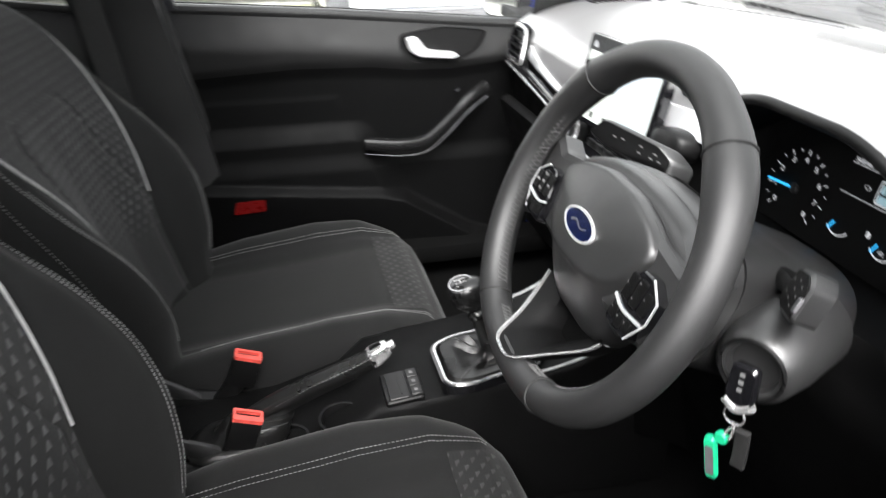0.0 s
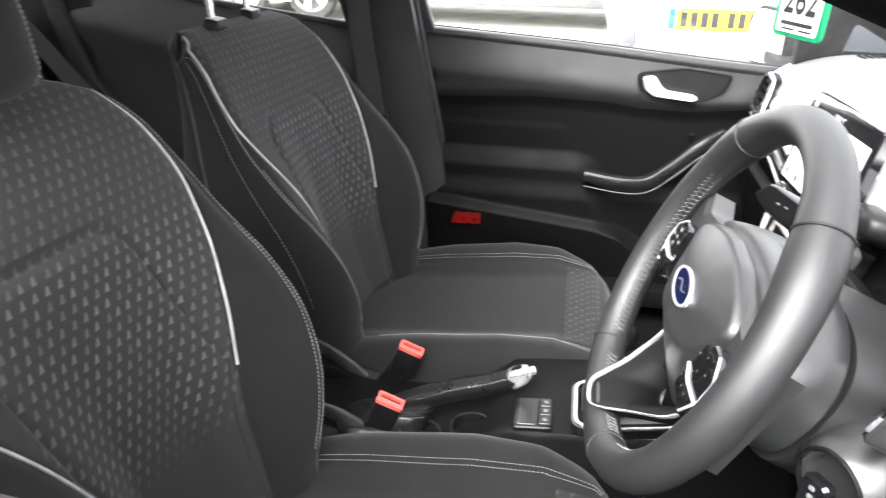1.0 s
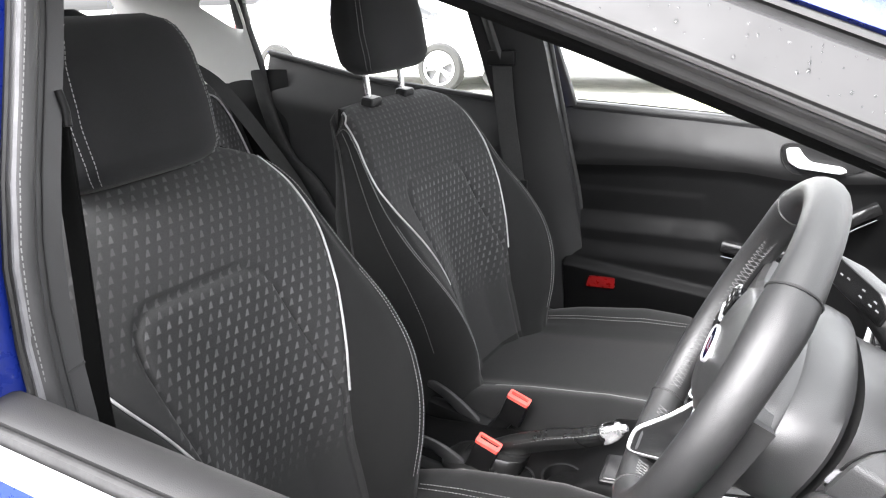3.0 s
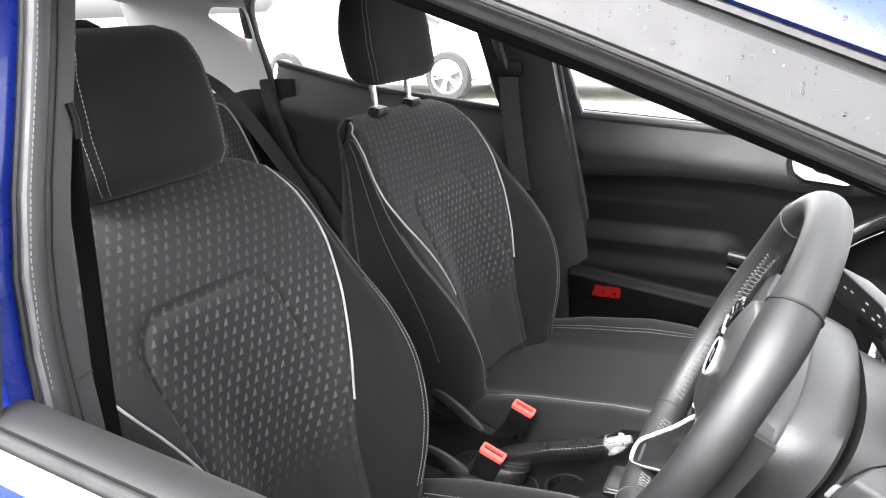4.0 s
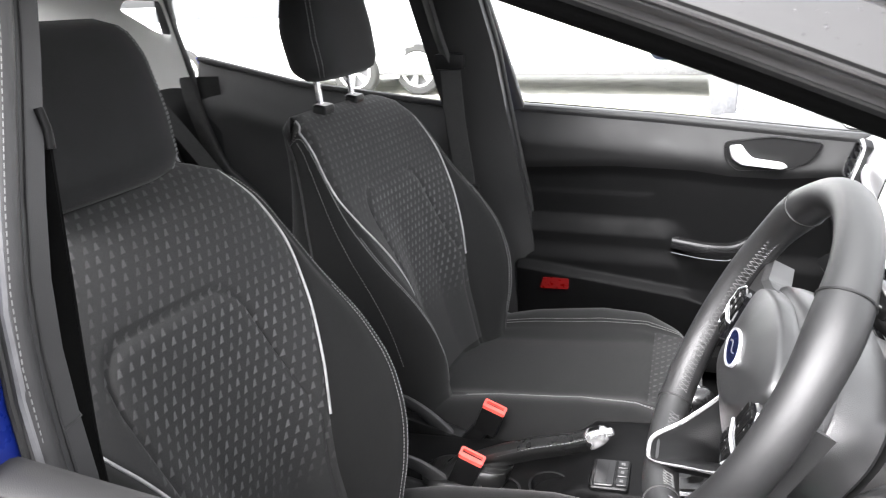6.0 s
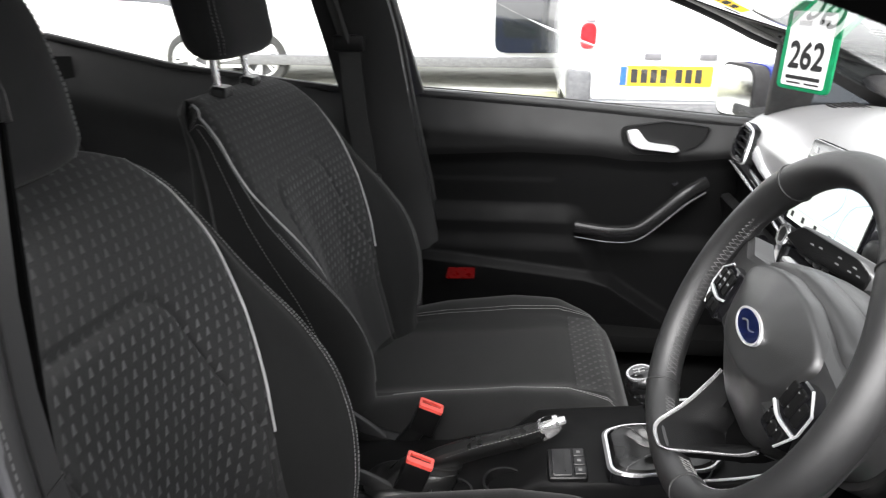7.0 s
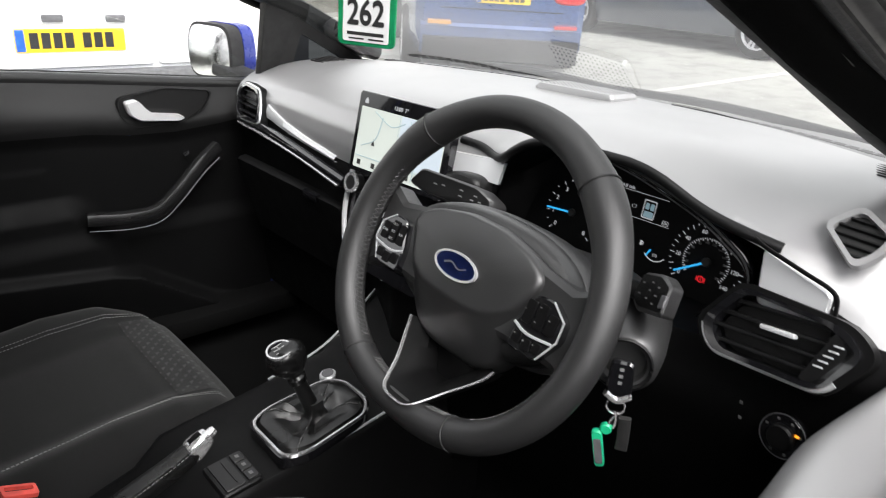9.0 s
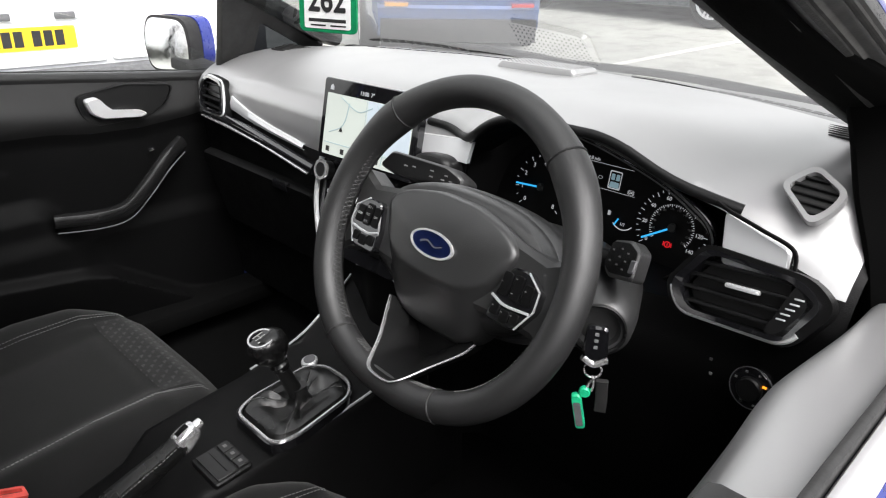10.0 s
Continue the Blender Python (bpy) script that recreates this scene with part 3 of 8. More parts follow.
both("sill", lambda bb, s: box(bb, (-0.4, s * 0.77, 0.28), (2.3, 0.12, 0.13), 0.03), BLUE)
both("sill_trim", lambda bb, s: bar(bb, [(0.4, s * 0.66, 0.37), (-0.3, s * 0.65, 0.375), (-1.2, s * 0.66, 0.38)], 0.09, 0.05, 8), CARPET)
both("front_wing", lambda bb, s: sheet(bb, lambda u, v: Vector((v, s * (0.80 - 0.1 * smooth01(0.85, 0.35, u) * 0 - 0.12 * smooth01(0.65, 0.92, u)), u - 0.36 * max(0.0, u - 0.5) * (v - 0.5))), span(0.3, 0.92, 8), span(0.5, 1.6, 8)), BLUE)
both("rear_quarter", lambda bb, s: sheet(bb, lambda u, v: Vector((v, s * (0.84 - 0.14 * smooth01(0.8, 1.1, u)), u)), span(0.25, 0.98, 8), span(-1.3, -2.1, 8)), BLUE)
b = B()
sheet(b, lambda u, v: Vector((-1.98 + 0.0 * v, u, v)), span(-0.78, 0.78, 6), span(0.3, 0.98, 4))
part("tailgate_panel", b, BLACK, car)


def tail(u, v):
    return Vector((-2.0 + 0.38 * v, u, 0.98 + 0.3 * v))


for s in (-1, 1):
    b = B()
    sheet(b, lambda u, v: tail(s * u, v), span(0.5, 0.72, 4), span(0, 1, 4))
    part("tailgate_pillar", b, PALE, car)
b = B()
sheet(b, lambda u, v: tail(u, v), span(-0.5, 0.5, 10), span(0, 1, 4))
part("rear_window", b, GLASS, car, "clear rear window").visible_shadow = False

# B-pillars with belt height adjusters
for s in (-1, 1):
    b = B()

    def bp(u, v, s=s):
        z = v
        front = interp(z, [0.38, 0.66, 0.95, 1.1, 1.33], [-0.36, -0.40, -0.455, -0.475, -0.53])
        rear = interp(z, [0.38, 0.66, 0.95, 1.1, 1.33], [-0.60, -0.60, -0.61, -0.64, -0.69])
        x = front + (rear - front) * u
        y = interp(z, [0.38, 0.7, 0.95, 1.05, 1.19, 1.33], [0.675, 0.68, 0.65, 0.622, 0.587, 0.55]) - 0.012 * math.sin(math.pi * u)
        if s < 0:
            y = interp(z, [0.38, 0.7, 0.9, 0.95, 1.0, 1.05, 1.1, 1.15, 1.2, 1.33], [0.675, 0.68, 0.646, 0.641, 0.636, 0.6255, 0.609, 0.586, 0.563, 0.51]) - 0.004 * math.sin(math.pi * u)
        return Vector((x, s * y, z))

    sheet(b, bp, [0, 0.012, 0.025, 0.04, 0.055, 0.08, 0.15, 0.3, 0.5, 0.7, 0.85, 1], span(0.38, 1.33, 20), thick=lambda u, v: bp(u, v) + Vector((0, s * 0.042, 0)))
    bmesh.ops.recalc_face_normals(b, faces=b.faces)
    bpil = part("b_pillar_trim", b, PILLARSKIN if s < 0 else PILLARSHADE, car)
    b = B()
    sheet(b, lambda u, v: Vector((bp(0, v).x - 0.006 - 0.12 * (1 - u), s * (abs(bp(0, v).y) + 0.04 + 0.025 * u), v)), span(0, 1, 2), span(0.4, 1.33, 14), thick=lambda u, v: Vector((bp(0, v).x - 0.014 - 0.12 * (1 - u), s * (abs(bp(0, v).y) + 0.048 + 0.025 * u), v)))
    sheet(b, lambda u, v: Vector((bp(0, v).x - 0.006, s * (abs(bp(0, v).y) + 0.04 + 0.025 * u), v)), span(0, 1, 2), span(0.4, 1.33, 14))
    part("door_jamb", b, BLUE, car, "deep blue painted door jamb")
    b = B()
    tube(b, [bp(0, z) + Vector((0.002, s * 0.036, 0)) for z in span(0.4, 1.33, 16)], 0.007 if s > 0 else 0.0105, 12)
    seal = part("pillar_seal", b, SOFT if s > 0 else PILLARSKIN, car, "" if s > 0 else "grey rubber door seal with a dashed seam")
    if s < 0:
        b = B()
        stitches(b, [bp(0, z) + Vector((0.002 + 0.009, -0.036 - 0.0045, 0.003)) for z in span(0.95, 1.25, 24)], 0.0055, 0.0036, 0.0005)
        part("dashed_seam", b, MARK, seal)
        b = B()
        tube(b, [bp(0, z) + Vector((0.0, -0.0465, 0)) for z in span(0.4, 1.33, 16)], 0.003, 8)
        part("seal_lip", b, INK, seal)
        b = B()
        tube(b, [bp(0, z) + Vector((0.0065, -0.0425, 0)) for z in span(0.4, 1.33, 16)], 0.0036, 8)
        part("seal_edge", b, BUMPER, seal, "pale rounded seal edge")
        b = B()
        tube(b, [bp(0, z) + Vector((0.0005, -0.016, 0)) for z in span(0.5, 1.3, 16)], 0.0011, 6)
        tube(b, [bp(0.0, 0.945) + Vector((0.0008, -0.016, 0)), bp(0.0, 0.947) + Vector((0.0008, 0, 0)), bp(0.05, 0.955) + Vector((0.0008, 0.0, 0))], 0.0009, 6)
        part("joint_line", b, INK, bpil)

# C-pillars, pale inside, with a small quarter window
for s in (-1, 1):
    b = B()

    def cp(u, v, s=s):
        return Vector((-1.3 - 0.32 * u - 0.06 * (1 - v), s * (0.69 - 0.17 * v - 0.13 * u * u), 0.99 + 0.34 * v))

    gap = rounded([(0.05, 0.45), (0.2, 0.47), (0.44, 0.65), (0.38, 0.72), (0.05, 0.7)], 0.06, 7)
    edge = []
    for p in gap:
        d_ = Vector(p) - Vector((0.2, 0.59))
        k_ = min((1 - 0.2) / d_.x if d_.x > 0 else (0.2 / -d_.x if d_.x < 0 else 99), (0.41 / d_.y if d_.y > 0 else (0.59 / -d_.y if d_.y < 0 else 99)))
        edge.append(Vector((0.2, 0.59)) + d_ * k_)
    for c_ in ((0, 0), (1, 0), (1, 1), (0, 1)):
        near_ = min(range(len(edge)), key=lambda q: (edge[q] - Vector(c_)).length)
        edge[near_] = Vector(c_)
    loft(b, [[cp(*(Vector(g).lerp(e, f))) + Vector((0, s * 0.02 * (1 - f) ** 6, 0)) for g, e in zip(gap, edge)] for f in (0, 0.04, 0.1, 0.25, 0.5, 0.75, 1)], ends=False)
    bmesh.ops.recalc_face_normals(b, faces=b.faces)
    part("c_pillar_trim", b, PALE, car, "pale grey moulded pillar trim")
    b = B()
    sheet(b, lambda u, v: cp(0.0 + 0.5 * u, 0.4 + 0.36 * v) + Vector((0, s * 0.03, 0)), span(0, 1, 4), span(0, 1, 4))
    part("quarter_window", b, GLASS, car).visible_shadow = False
    b = B()
    sheet(b, lambda u, v: Vector((-1.28 - 0.7 * u, s * (0.70 - 0.1 * u), 0.4 + 0.63 * v)), span(0, 1, 6), span(0, 1, 6))
    part("boot_side_trim", b, BLACK, car)
    b = B()
    tube(b, [(-0.62, s * 0.6, 1.32), (-1.0, s * 0.6, 1.325), (-1.29, s * 0.6, 1.29)], 0.012, 10, 16)
    bar(b, [(-1.27, s * 0.595, 1.31), (-1.345, s * 0.61, 1.25), (-1.368, s * 0.64, 1.16), (-1.37, s * 0.675, 1.06), (-1.36, s * 0.69, 0.93), (-1.3, s * 0.69, 0.77), (-1.2, s * 0.685, 0.68), (-1.05, s * 0.68, 0.45)], 0.05, 0.022, 40, (0, 1, 0), 0.4)
    part("rear_door_seal", b, SOFT, car)

# rain on the door frame and the pillar beside it
b = B()
rnd_ = random.Random(41)
P_ = spline(pillar_pts(-1), 400)
for i in range(260):
    q = P_[rnd_.randrange(130, 216)]
    lo, hi = ((0.0645, 0.0205), (0.0515, 0.042)) if i < 190 else ((0.041, 0.0585), (0.025, 0.078))
    f = rnd_.uniform(0.06, 0.94)
    p = Vector((q.x, q.y - (lo[0] + (hi[0] - lo[0]) * f), q.z + lo[1] + (hi[1] - lo[1]) * f))
    n = Vector((0.0, -(hi[1] - lo[1]), lo[0] - hi[0])).normalized()
    t1 = Vector((1, 0, 0))
    t2 = n.cross(t1)
    r = 0.0003 + 0.0007 * rnd_.random() ** 2.2
    loops = []
    for rr, h in ((0.95, -0.0004), (1.0, 0.0002), (0.8, 0.3 * r), (0.4, 0.42 * r)):
        loops.append([p + n * h + (t1 * math.cos(a) + t2 * math.sin(a) * 1.25) * r * rr for a in (2 * math.pi * k / 8 for k in range(8))])
    loft(b, loops)
bmesh.ops.recalc_face_normals(b, faces=b.faces)
rain = tagged(part("rain_drops", b, WATER), "small clear rain drops standing on the door frame", "water drops", kind="stuff")

# ---- doors ----
def belt_z(x):
    return interp(-x, [-0.36, -0.25, 0.1, 0.43, 0.62, 1.04, 1.36], [0.893, 0.9, 0.93, 0.952, 0.957, 1.005, 1.075])


def pocket_top(x):
    return interp(x, [-0.42, -0.36, -0.03, 0.03, 0.2, 0.34], [0.572, 0.566, 0.53, 0.515, 0.405, 0.36])


def crease_z(x):
    return interp(x, [-0.43, -0.2, -0.03, 0.05, 0.15, 0.25, 0.36], [0.81, 0.822, 0.818, 0.808, 0.806, 0.815, 0.83])


def door_y(x, z):
    """Depth of the front door's inner face from the car's middle."""
    bz = belt_z(x)
    y = 0.7 + 0.04 * smooth01(bz - 0.085, bz + 0.02, z)
    crease = crease_z(x)
    y += 0.012 * smooth01(crease + 0.02, crease - 0.03, z)
    inset = smooth01(0.018, 0.0, max(z - 0.745, x + 0.11 + 0.25 * max(0, z - 0.7), -99)) * smooth01(-0.09, -0.12, x)
    y -= 0.002 * inset * smooth01(0.66, 0.68, z)
    arm = smooth01(-0.02, -0.09, x + 0.5 * (z - 0.66)) * smooth01(0.7, 0.65, z)
    y -= 0.026 * arm
    y -= 0.012 * smooth01(0.63, 0.58, z)
    pt = pocket_top(x)
    lower = smooth01(pt + 0.004, pt - 0.012, z)
    y = y * (1 - lower) + (0.652 + 0.012 * smooth01(pt, pt - 0.12, z)) * lower
    y -= 0.007 * math.exp(-((z - pt) / 0.006) ** 2)
    y += 0.05 * smooth01(-0.43, -0.455, x) * smooth01(0.9, 0.8, z)
    return y


def pad_y(s, x, v):
    """The driver's upper pad widens into a shelf towards the dash."""
    y = door_y(x, crease_z(x) + (belt_z(x) - crease_z(x)) * v)
    if s > 0:
        return y
    f = smooth01(-0.2, 0.04, x)
    return y * (1 - f) + f * interp(v, [0, 0.3, 0.6, 0.78, 0.88, 0.94, 1], [0.712, 0.704, 0.7, 0.703, 0.714, 0.732, 0.76]) + 0.03 * f * (1 - v) * smooth01(0.02, 0.2, x) * 1.3 + 0.03 * smooth01(0.9, 1.0, v) * (1 - f) + 0.014 * smooth01(0.93, 1.0, v) * f


def front_door(s):
    side = "passenger" if s > 0 else "driver"
    d = thing("front_passenger_door" if s > 0 else "driver_door", (0, s * 0.75, 0.3),
              "black moulded front door trim with chrome handle, shut" if s > 0 else "blue driver's door with its window wound down", "car door")
    dy = 0.0 if s > 0 else -0.03
    b = B()
    sheet(b, lambda u, v: Vector((u, s * (dy + door_y(u, 0.33 + (crease_z(u) - 0.33) * v)), 0.33 + (crease_z(u) - 0.33) * v)), span(-0.468, 0.36, 110), span(0, 1, 170))
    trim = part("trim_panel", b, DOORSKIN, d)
    b = B()
    sheet(b, lambda u, v: Vector((u, s * (dy + pad_y(s, u, v)), crease_z(u) + (belt_z(u) - crease_z(u)) * v)), span(-0.468, 0.36, 60), span(0, 1, 30))
    # driver's pad wears the paler skin for window light; the passenger's stays black
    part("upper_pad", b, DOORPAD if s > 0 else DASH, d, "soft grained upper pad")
    b = B()
    rail_end = -0.16 if s < 0 else 0.37
    bar(b, [(x, s * (0.748 + dy), belt_z(x) - 0.002) for x in span(-0.44, rail_end, 10)], 0.036, 0.022, 0, (0, 0, 1), 0.4)
    part("belt_rail", b, RAIL, d)
    b = B()
    bar(b, [(x, s * (0.771 + dy), belt_z(x) + 0.001) for x in span(-0.44, 0.37, 14)], 0.007, 0.018, 0, (0, 0, 1), 0.4)
    part("window_wiper_seal", b, SOFT, d)
    b = B()
    bar(b, [(x, s * (0.784 + dy), belt_z(x) - 0.003) for x in span(-0.46, 0.42, 14)], 0.018, 0.016, 0, (0, 0, 1), 0.4)
    part("belt_moulding", b, BRIGHT if s < 0 else SOFT, d, "bright belt moulding" if s < 0 else "")
    b = B()
    sheet(b, lambda u, v: Vector((u, s * interp(v, [0.25, 0.45, 0.8, 0.9, 0.94], [0.8, 0.85, 0.845, 0.815, 0.792]) + s * dy, belt_z(u) - 0.94 + v - 0.004)), span(-0.46, 0.46, 16), [0.25, 0.35, 0.45, 0.6, 0.7, 0.8, 0.86, 0.9, 0.925, 0.94])
    part("outer_skin", b, BLUE, d, "deep blue painted skin")
    # window frame: front post with a fixed quarter light ahead of it, rear post
    b = B()
    if s < 0:
        rim = spline([(0.245, 0.69, 0.82), (0.24, 0.677, 0.88), (0.255, 0.66, 0.926), (0.28, 0.635, 0.969), (0.298, 0.617, 1.01), (0.302, 0.604, 1.043), (0.29, 0.597, 1.07)], 24)
        ring = ((0.006, 0.0), (0.014, -0.004), (0.06, -0.004), (0.075, 0.01), (0.075, 0.04), (0.04, 0.055), (0.004, 0.056), (-0.002, 0.05), (0.0, 0.006))
        loft(b, [[Vector((p.x + a, -p.y - c * interp(p.z, [0.82, 1.0, 1.07], [1, 1, 0.8]), p.z)) for a, c in ring] for p in rim])
        bmesh.ops.recalc_face_normals(b, faces=b.faces)
    else:
        plate(b, rounded([(0.314, 1.09), (0.402, 1.075), (0.374, 0.895), (0.343, 0.895)], 0.006, 3), lambda a, c, e: Vector((a, 0.712 - 0.5 * (c - 0.89) - e, c)), 0.022, 0.004)
        bmesh.ops.recalc_face_normals(b, faces=b.faces)
    part("window_post", b, SOFT if s > 0 else PILLARCLOTH, d)
    b = B()
    bar(b, [(-0.445, s * 0.737, belt_z(-0.44)), (-0.475, s * 0.69, 1.08), (-0.53, s * 0.61, 1.3)], 0.02, 0.03, 6, (1, 0, 0), 0.3)
    part("rear_window_post", b, PILLARSKIN, d)
    if s > 0:
        b = B()
        sheet(b, lambda u, v: Vector((-0.44 + 0.8 * u - 0.09 * v * (1 - u) - 0.42 * v * u * v, 0.742 - 0.135 * v, belt_z(-0.44 + 0.8 * u) + (0.33 - 0.16 * u) * v)), span(0, 1, 10), span(0, 1, 6))
        part("window_glass", b, GLASS, d, "clear raised window glass").visible_shadow = False
    # quarter light panel
    lean = lambda a, c, e: Vector((a, s * (0.712 - 0.5 * (c - 0.89) - e), c))
    out, inn = rounded([(0.385, 1.085), (0.63, 0.93), (0.36, 0.895)], 0.012, 4), rounded([(0.424, 1.016), (0.556, 0.951), (0.421, 0.934)], 0.012, 4)
    b = B()
    plate(b, out, lean, 0.014, hole=inn)
    bmesh.ops.recalc_face_normals(b, faces=b.faces)
    part("quarter_light_surround", b, SOFT, d)
    b = B()
    b.faces.new([b.verts.new(lean(p[0], p[1], 0.004)) for p in inn])
    part("quarter_light", b, DARKPANE, d, "small dark quarter light").visible_shadow = False
    if s > 0:
        # chrome release handle in a dark recess
        hp = frame_at((0.0, s * (0.700 + dy), 0.0), (s, 0, 0), (0, 0, 1))
        sh = rounded([(s * 0.03, 0.886), (s * 0.036, 0.846), (s * 0.06, 0.822), (s * 0.165, 0.826), (s * 0.215, 0.85), (s * 0.236, 0.89), (s * 0.13, 0.902)], 0.016, 5)
        sm = sum(sh, Vector((0, 0))) / len(sh)
        b = B()
        plate(b, sh, lambda a, c, e: hp(a, c, e - 0.012), 0.0135, hole=[sm + (p - sm) * 0.965 for p in sh])
        bmesh.ops.recalc_face_normals(b, faces=b.faces)
        bez = part("handle_bezel", b, DOORPAD, d)
        b = B()
        plate(b, [sm + (p - sm) * 0.95 for p in sh], lambda a, c, e: hp(a, c, e - 0.009), 0.008)
        bmesh.ops.recalc_face_normals(b, faces=b.faces)
        part("handle_recess", b, DOORPAD, bez)
        b = B()
        plate(b, rounded([(s * 0.042, 0.88), (s * 0.05, 0.852), (s * 0.07, 0.838), (s * 0.155, 0.832), (s * 0.166, 0.838), (s * 0.155, 0.846), (s * 0.094, 0.853), (s * 0.078, 0.868), (s * 0.068, 0.884)], 0.008, 4), hp, 0.016, 0.004)
        bmesh.ops.recalc_face_normals(b, faces=b.faces)
        part("door_handle", b, BRIGHT, d, "chrome release handle")
        # grab handle
        path = [(-0.062, s * 0.672, 0.652), (0.02, s * 0.662, 0.645), (0.08, s * 0.66, 0.652), (0.13, s * 0.662, 0.69), (0.185, s * 0.67, 0.74), (0.232, s * 0.69, 0.765)]
        b = B()
        bar(b, path, 0.03, 0.026, 30, (0, 1, 0), 0.4)
        grab = part("grab_handle", b, KNOB, d)
        b = B()
        bar(b, [(x - 0.0, y - s * 0.012, z - 0.022) for x, y, z in path], 0.0022, 0.0022, 30, (0, 1, 0))
        part("grab_handle_strip", b, BUMPER, grab, "thin satin grey strip")
        b = B()
        bar(b, [(-0.06, s * 0.725, 0.682), (0.06, s * 0.722, 0.676), (0.11, s * 0.722, 0.706), (0.17, s * 0.722, 0.762)], 0.05, 0.012, 24, (0, 1, 0))
        part("grab_recess", b, GLOSS, grab)
        b = B()
        plate(b, rounded([(-0.007, -0.004), (0.007, -0.004), (0.007, 0.004), (-0.007, 0.004)], 0.002), frame_at((0.165, s * 0.7, 0.757), (s, 0, 0.5), (0, 0, 1)), 0.006, 0.002)
        part("window_switch", b, GLOSS, d)
    b = B()
    plate(b, oval(0.085, 0.08, 28), frame_at((0.2, s * 0.723 - s * 0.004, 0.5), (s * 1, 0, 0), (0, 0, 1)), 0.004, 0.003)
    part("speaker_grille", b, BLACK, d)
    b = B()
    plate(b, rounded([(-0.036, -0.013), (0.036, -0.016), (0.028, 0.014), (-0.036, 0.016)], 0.004), frame_at((-0.335, s * 0.652, 0.527), (-s, 0, 0), (0, 0, 1)), 0.006, 0.003)
    part("reflector", b, REFLECTOR, d, "red door reflector")
    return d


front_door(1)
front_door(-1)


def rear_door(s):
    d = thing("rear_door", (-1.0, s * 0.74, 0.3), "black rear door trim below a clear window", "car door")

    def ry(x, z):
        bz = belt_z(x)
        y = 0.69 + 0.045 * smooth01(bz - 0.12, bz + 0.02, z)
        y -= 0.02 * smooth01(0.76, 0.66, z) * smooth01(-1.2, -0.95, x)
        y -= 0.02 * smooth01(0.56, 0.54, z)
        y += 0.008 * smooth01(bz - 0.12, bz - 0.19, z)
        return y

    b = B()
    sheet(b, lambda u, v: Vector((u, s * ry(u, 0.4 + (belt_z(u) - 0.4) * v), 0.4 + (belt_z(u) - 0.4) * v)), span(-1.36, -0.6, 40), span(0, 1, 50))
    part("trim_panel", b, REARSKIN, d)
    b = B()
    bar(b, [(x, s * 0.735, belt_z(x)) for x in span(-1.36, -0.6, 20)], 0.02, 0.014)
    part("belt_rail", b, SOFT, d)
    b = B()
    sheet(b, lambda u, v: Vector((-1.36 + 0.76 * u + 0.06 * v * (1 - u) - 0.05 * v * u, s * (0.742 - 0.14 * v), belt_z(-1.36 + 0.76 * u) + (1.31 - belt_z(-1.36 + 0.76 * u)) * v)), span(0, 1, 8), span(0, 1, 6))
    part("window_glass", b, GLASS, d, "clear window glass").visible_shadow = False
    b = B()
    sheet(b, lambda u, v: Vector((u, s * interp(v, [0, 0.3, 0.8, 1], [0.8, 0.85, 0.845, 0.77]), 0.25 + (belt_z(u) - 0.25) * v)), span(-1.4, -0.5, 10), span(0, 1, 8))
    part("outer_skin", b, BLUE, d)
    return d


rear_door(1)
rear_door(-1)

# passenger's outside mirror
mir = thing("door_mirror", (0.36, 0.9, 0.88), "blue door mirror with black housing outside the glass", "wing mirror")
pl = frame_at((0.335, 0.93, 0.943), (0.42, -0.9, 0), (0.05, 0, 1))
shape = rounded([(-0.064, -0.056), (0.05, -0.063), (0.063, 0.01), (0.05, 0.062), (-0.054, 0.058), (-0.066, 0.0)], 0.032, 5)
b = B()
plate(b, [p * 1.1 for p in shape], lambda a, c, d: pl(-a, c, -d - 0.003) , 0.1, 0.035, 0.01)
bmesh.ops.recalc_face_normals(b, faces=b.faces)
part("housing", b, SOFT, mir, "black mirror housing")
b = B()
plate(b, [p * 1.06 for p in shape], lambda a, c, d: pl(-a, c, -d - 0.04) + Vector((0.01, 0, 0.004)), 0.085, 0.04, 0.01)
bmesh.ops.recalc_face_normals(b, faces=b.faces)
part("cap", b, BLUE, mir, "deep blue cap")
b = B()
plate(b, shape, lambda a, c, d: pl(-a, c, d * -1 + 0.001), 0.003)
bmesh.ops.recalc_face_normals(b, faces=b.faces)
part("mirror_glass", b, MIRROR, mir, "silvered mirror glass")
b = B()
bar(b, [(0.37, 0.92, 0.9), (0.38, 0.82, 0.89), (0.38, 0.76, 0.89)], 0.07, 0.03, 6)
part("foot", b, SOFT, mir)

# ---- seats ----
BACK = [(-0.455, 0.40), (-0.50, 0.47), (-0.533, 0.56), (-0.556, 0.66), (-0.58, 0.76), (-0.612, 0.87), (-0.655, 0.955), (-0.70, 1.0), (-0.735, 1.018)]
NB = 132
LINE_ = spline([(x, 0, z) for x, z in BACK], NB)


def eased(z, xs, ys, reach_=0.024):
    """Interpolation with its corners rounded off."""
    return sum(interp(z + o * reach_, xs, ys) for o in (-1.0, -0.6, -0.2, 0.2, 0.6, 1.0)) / 6


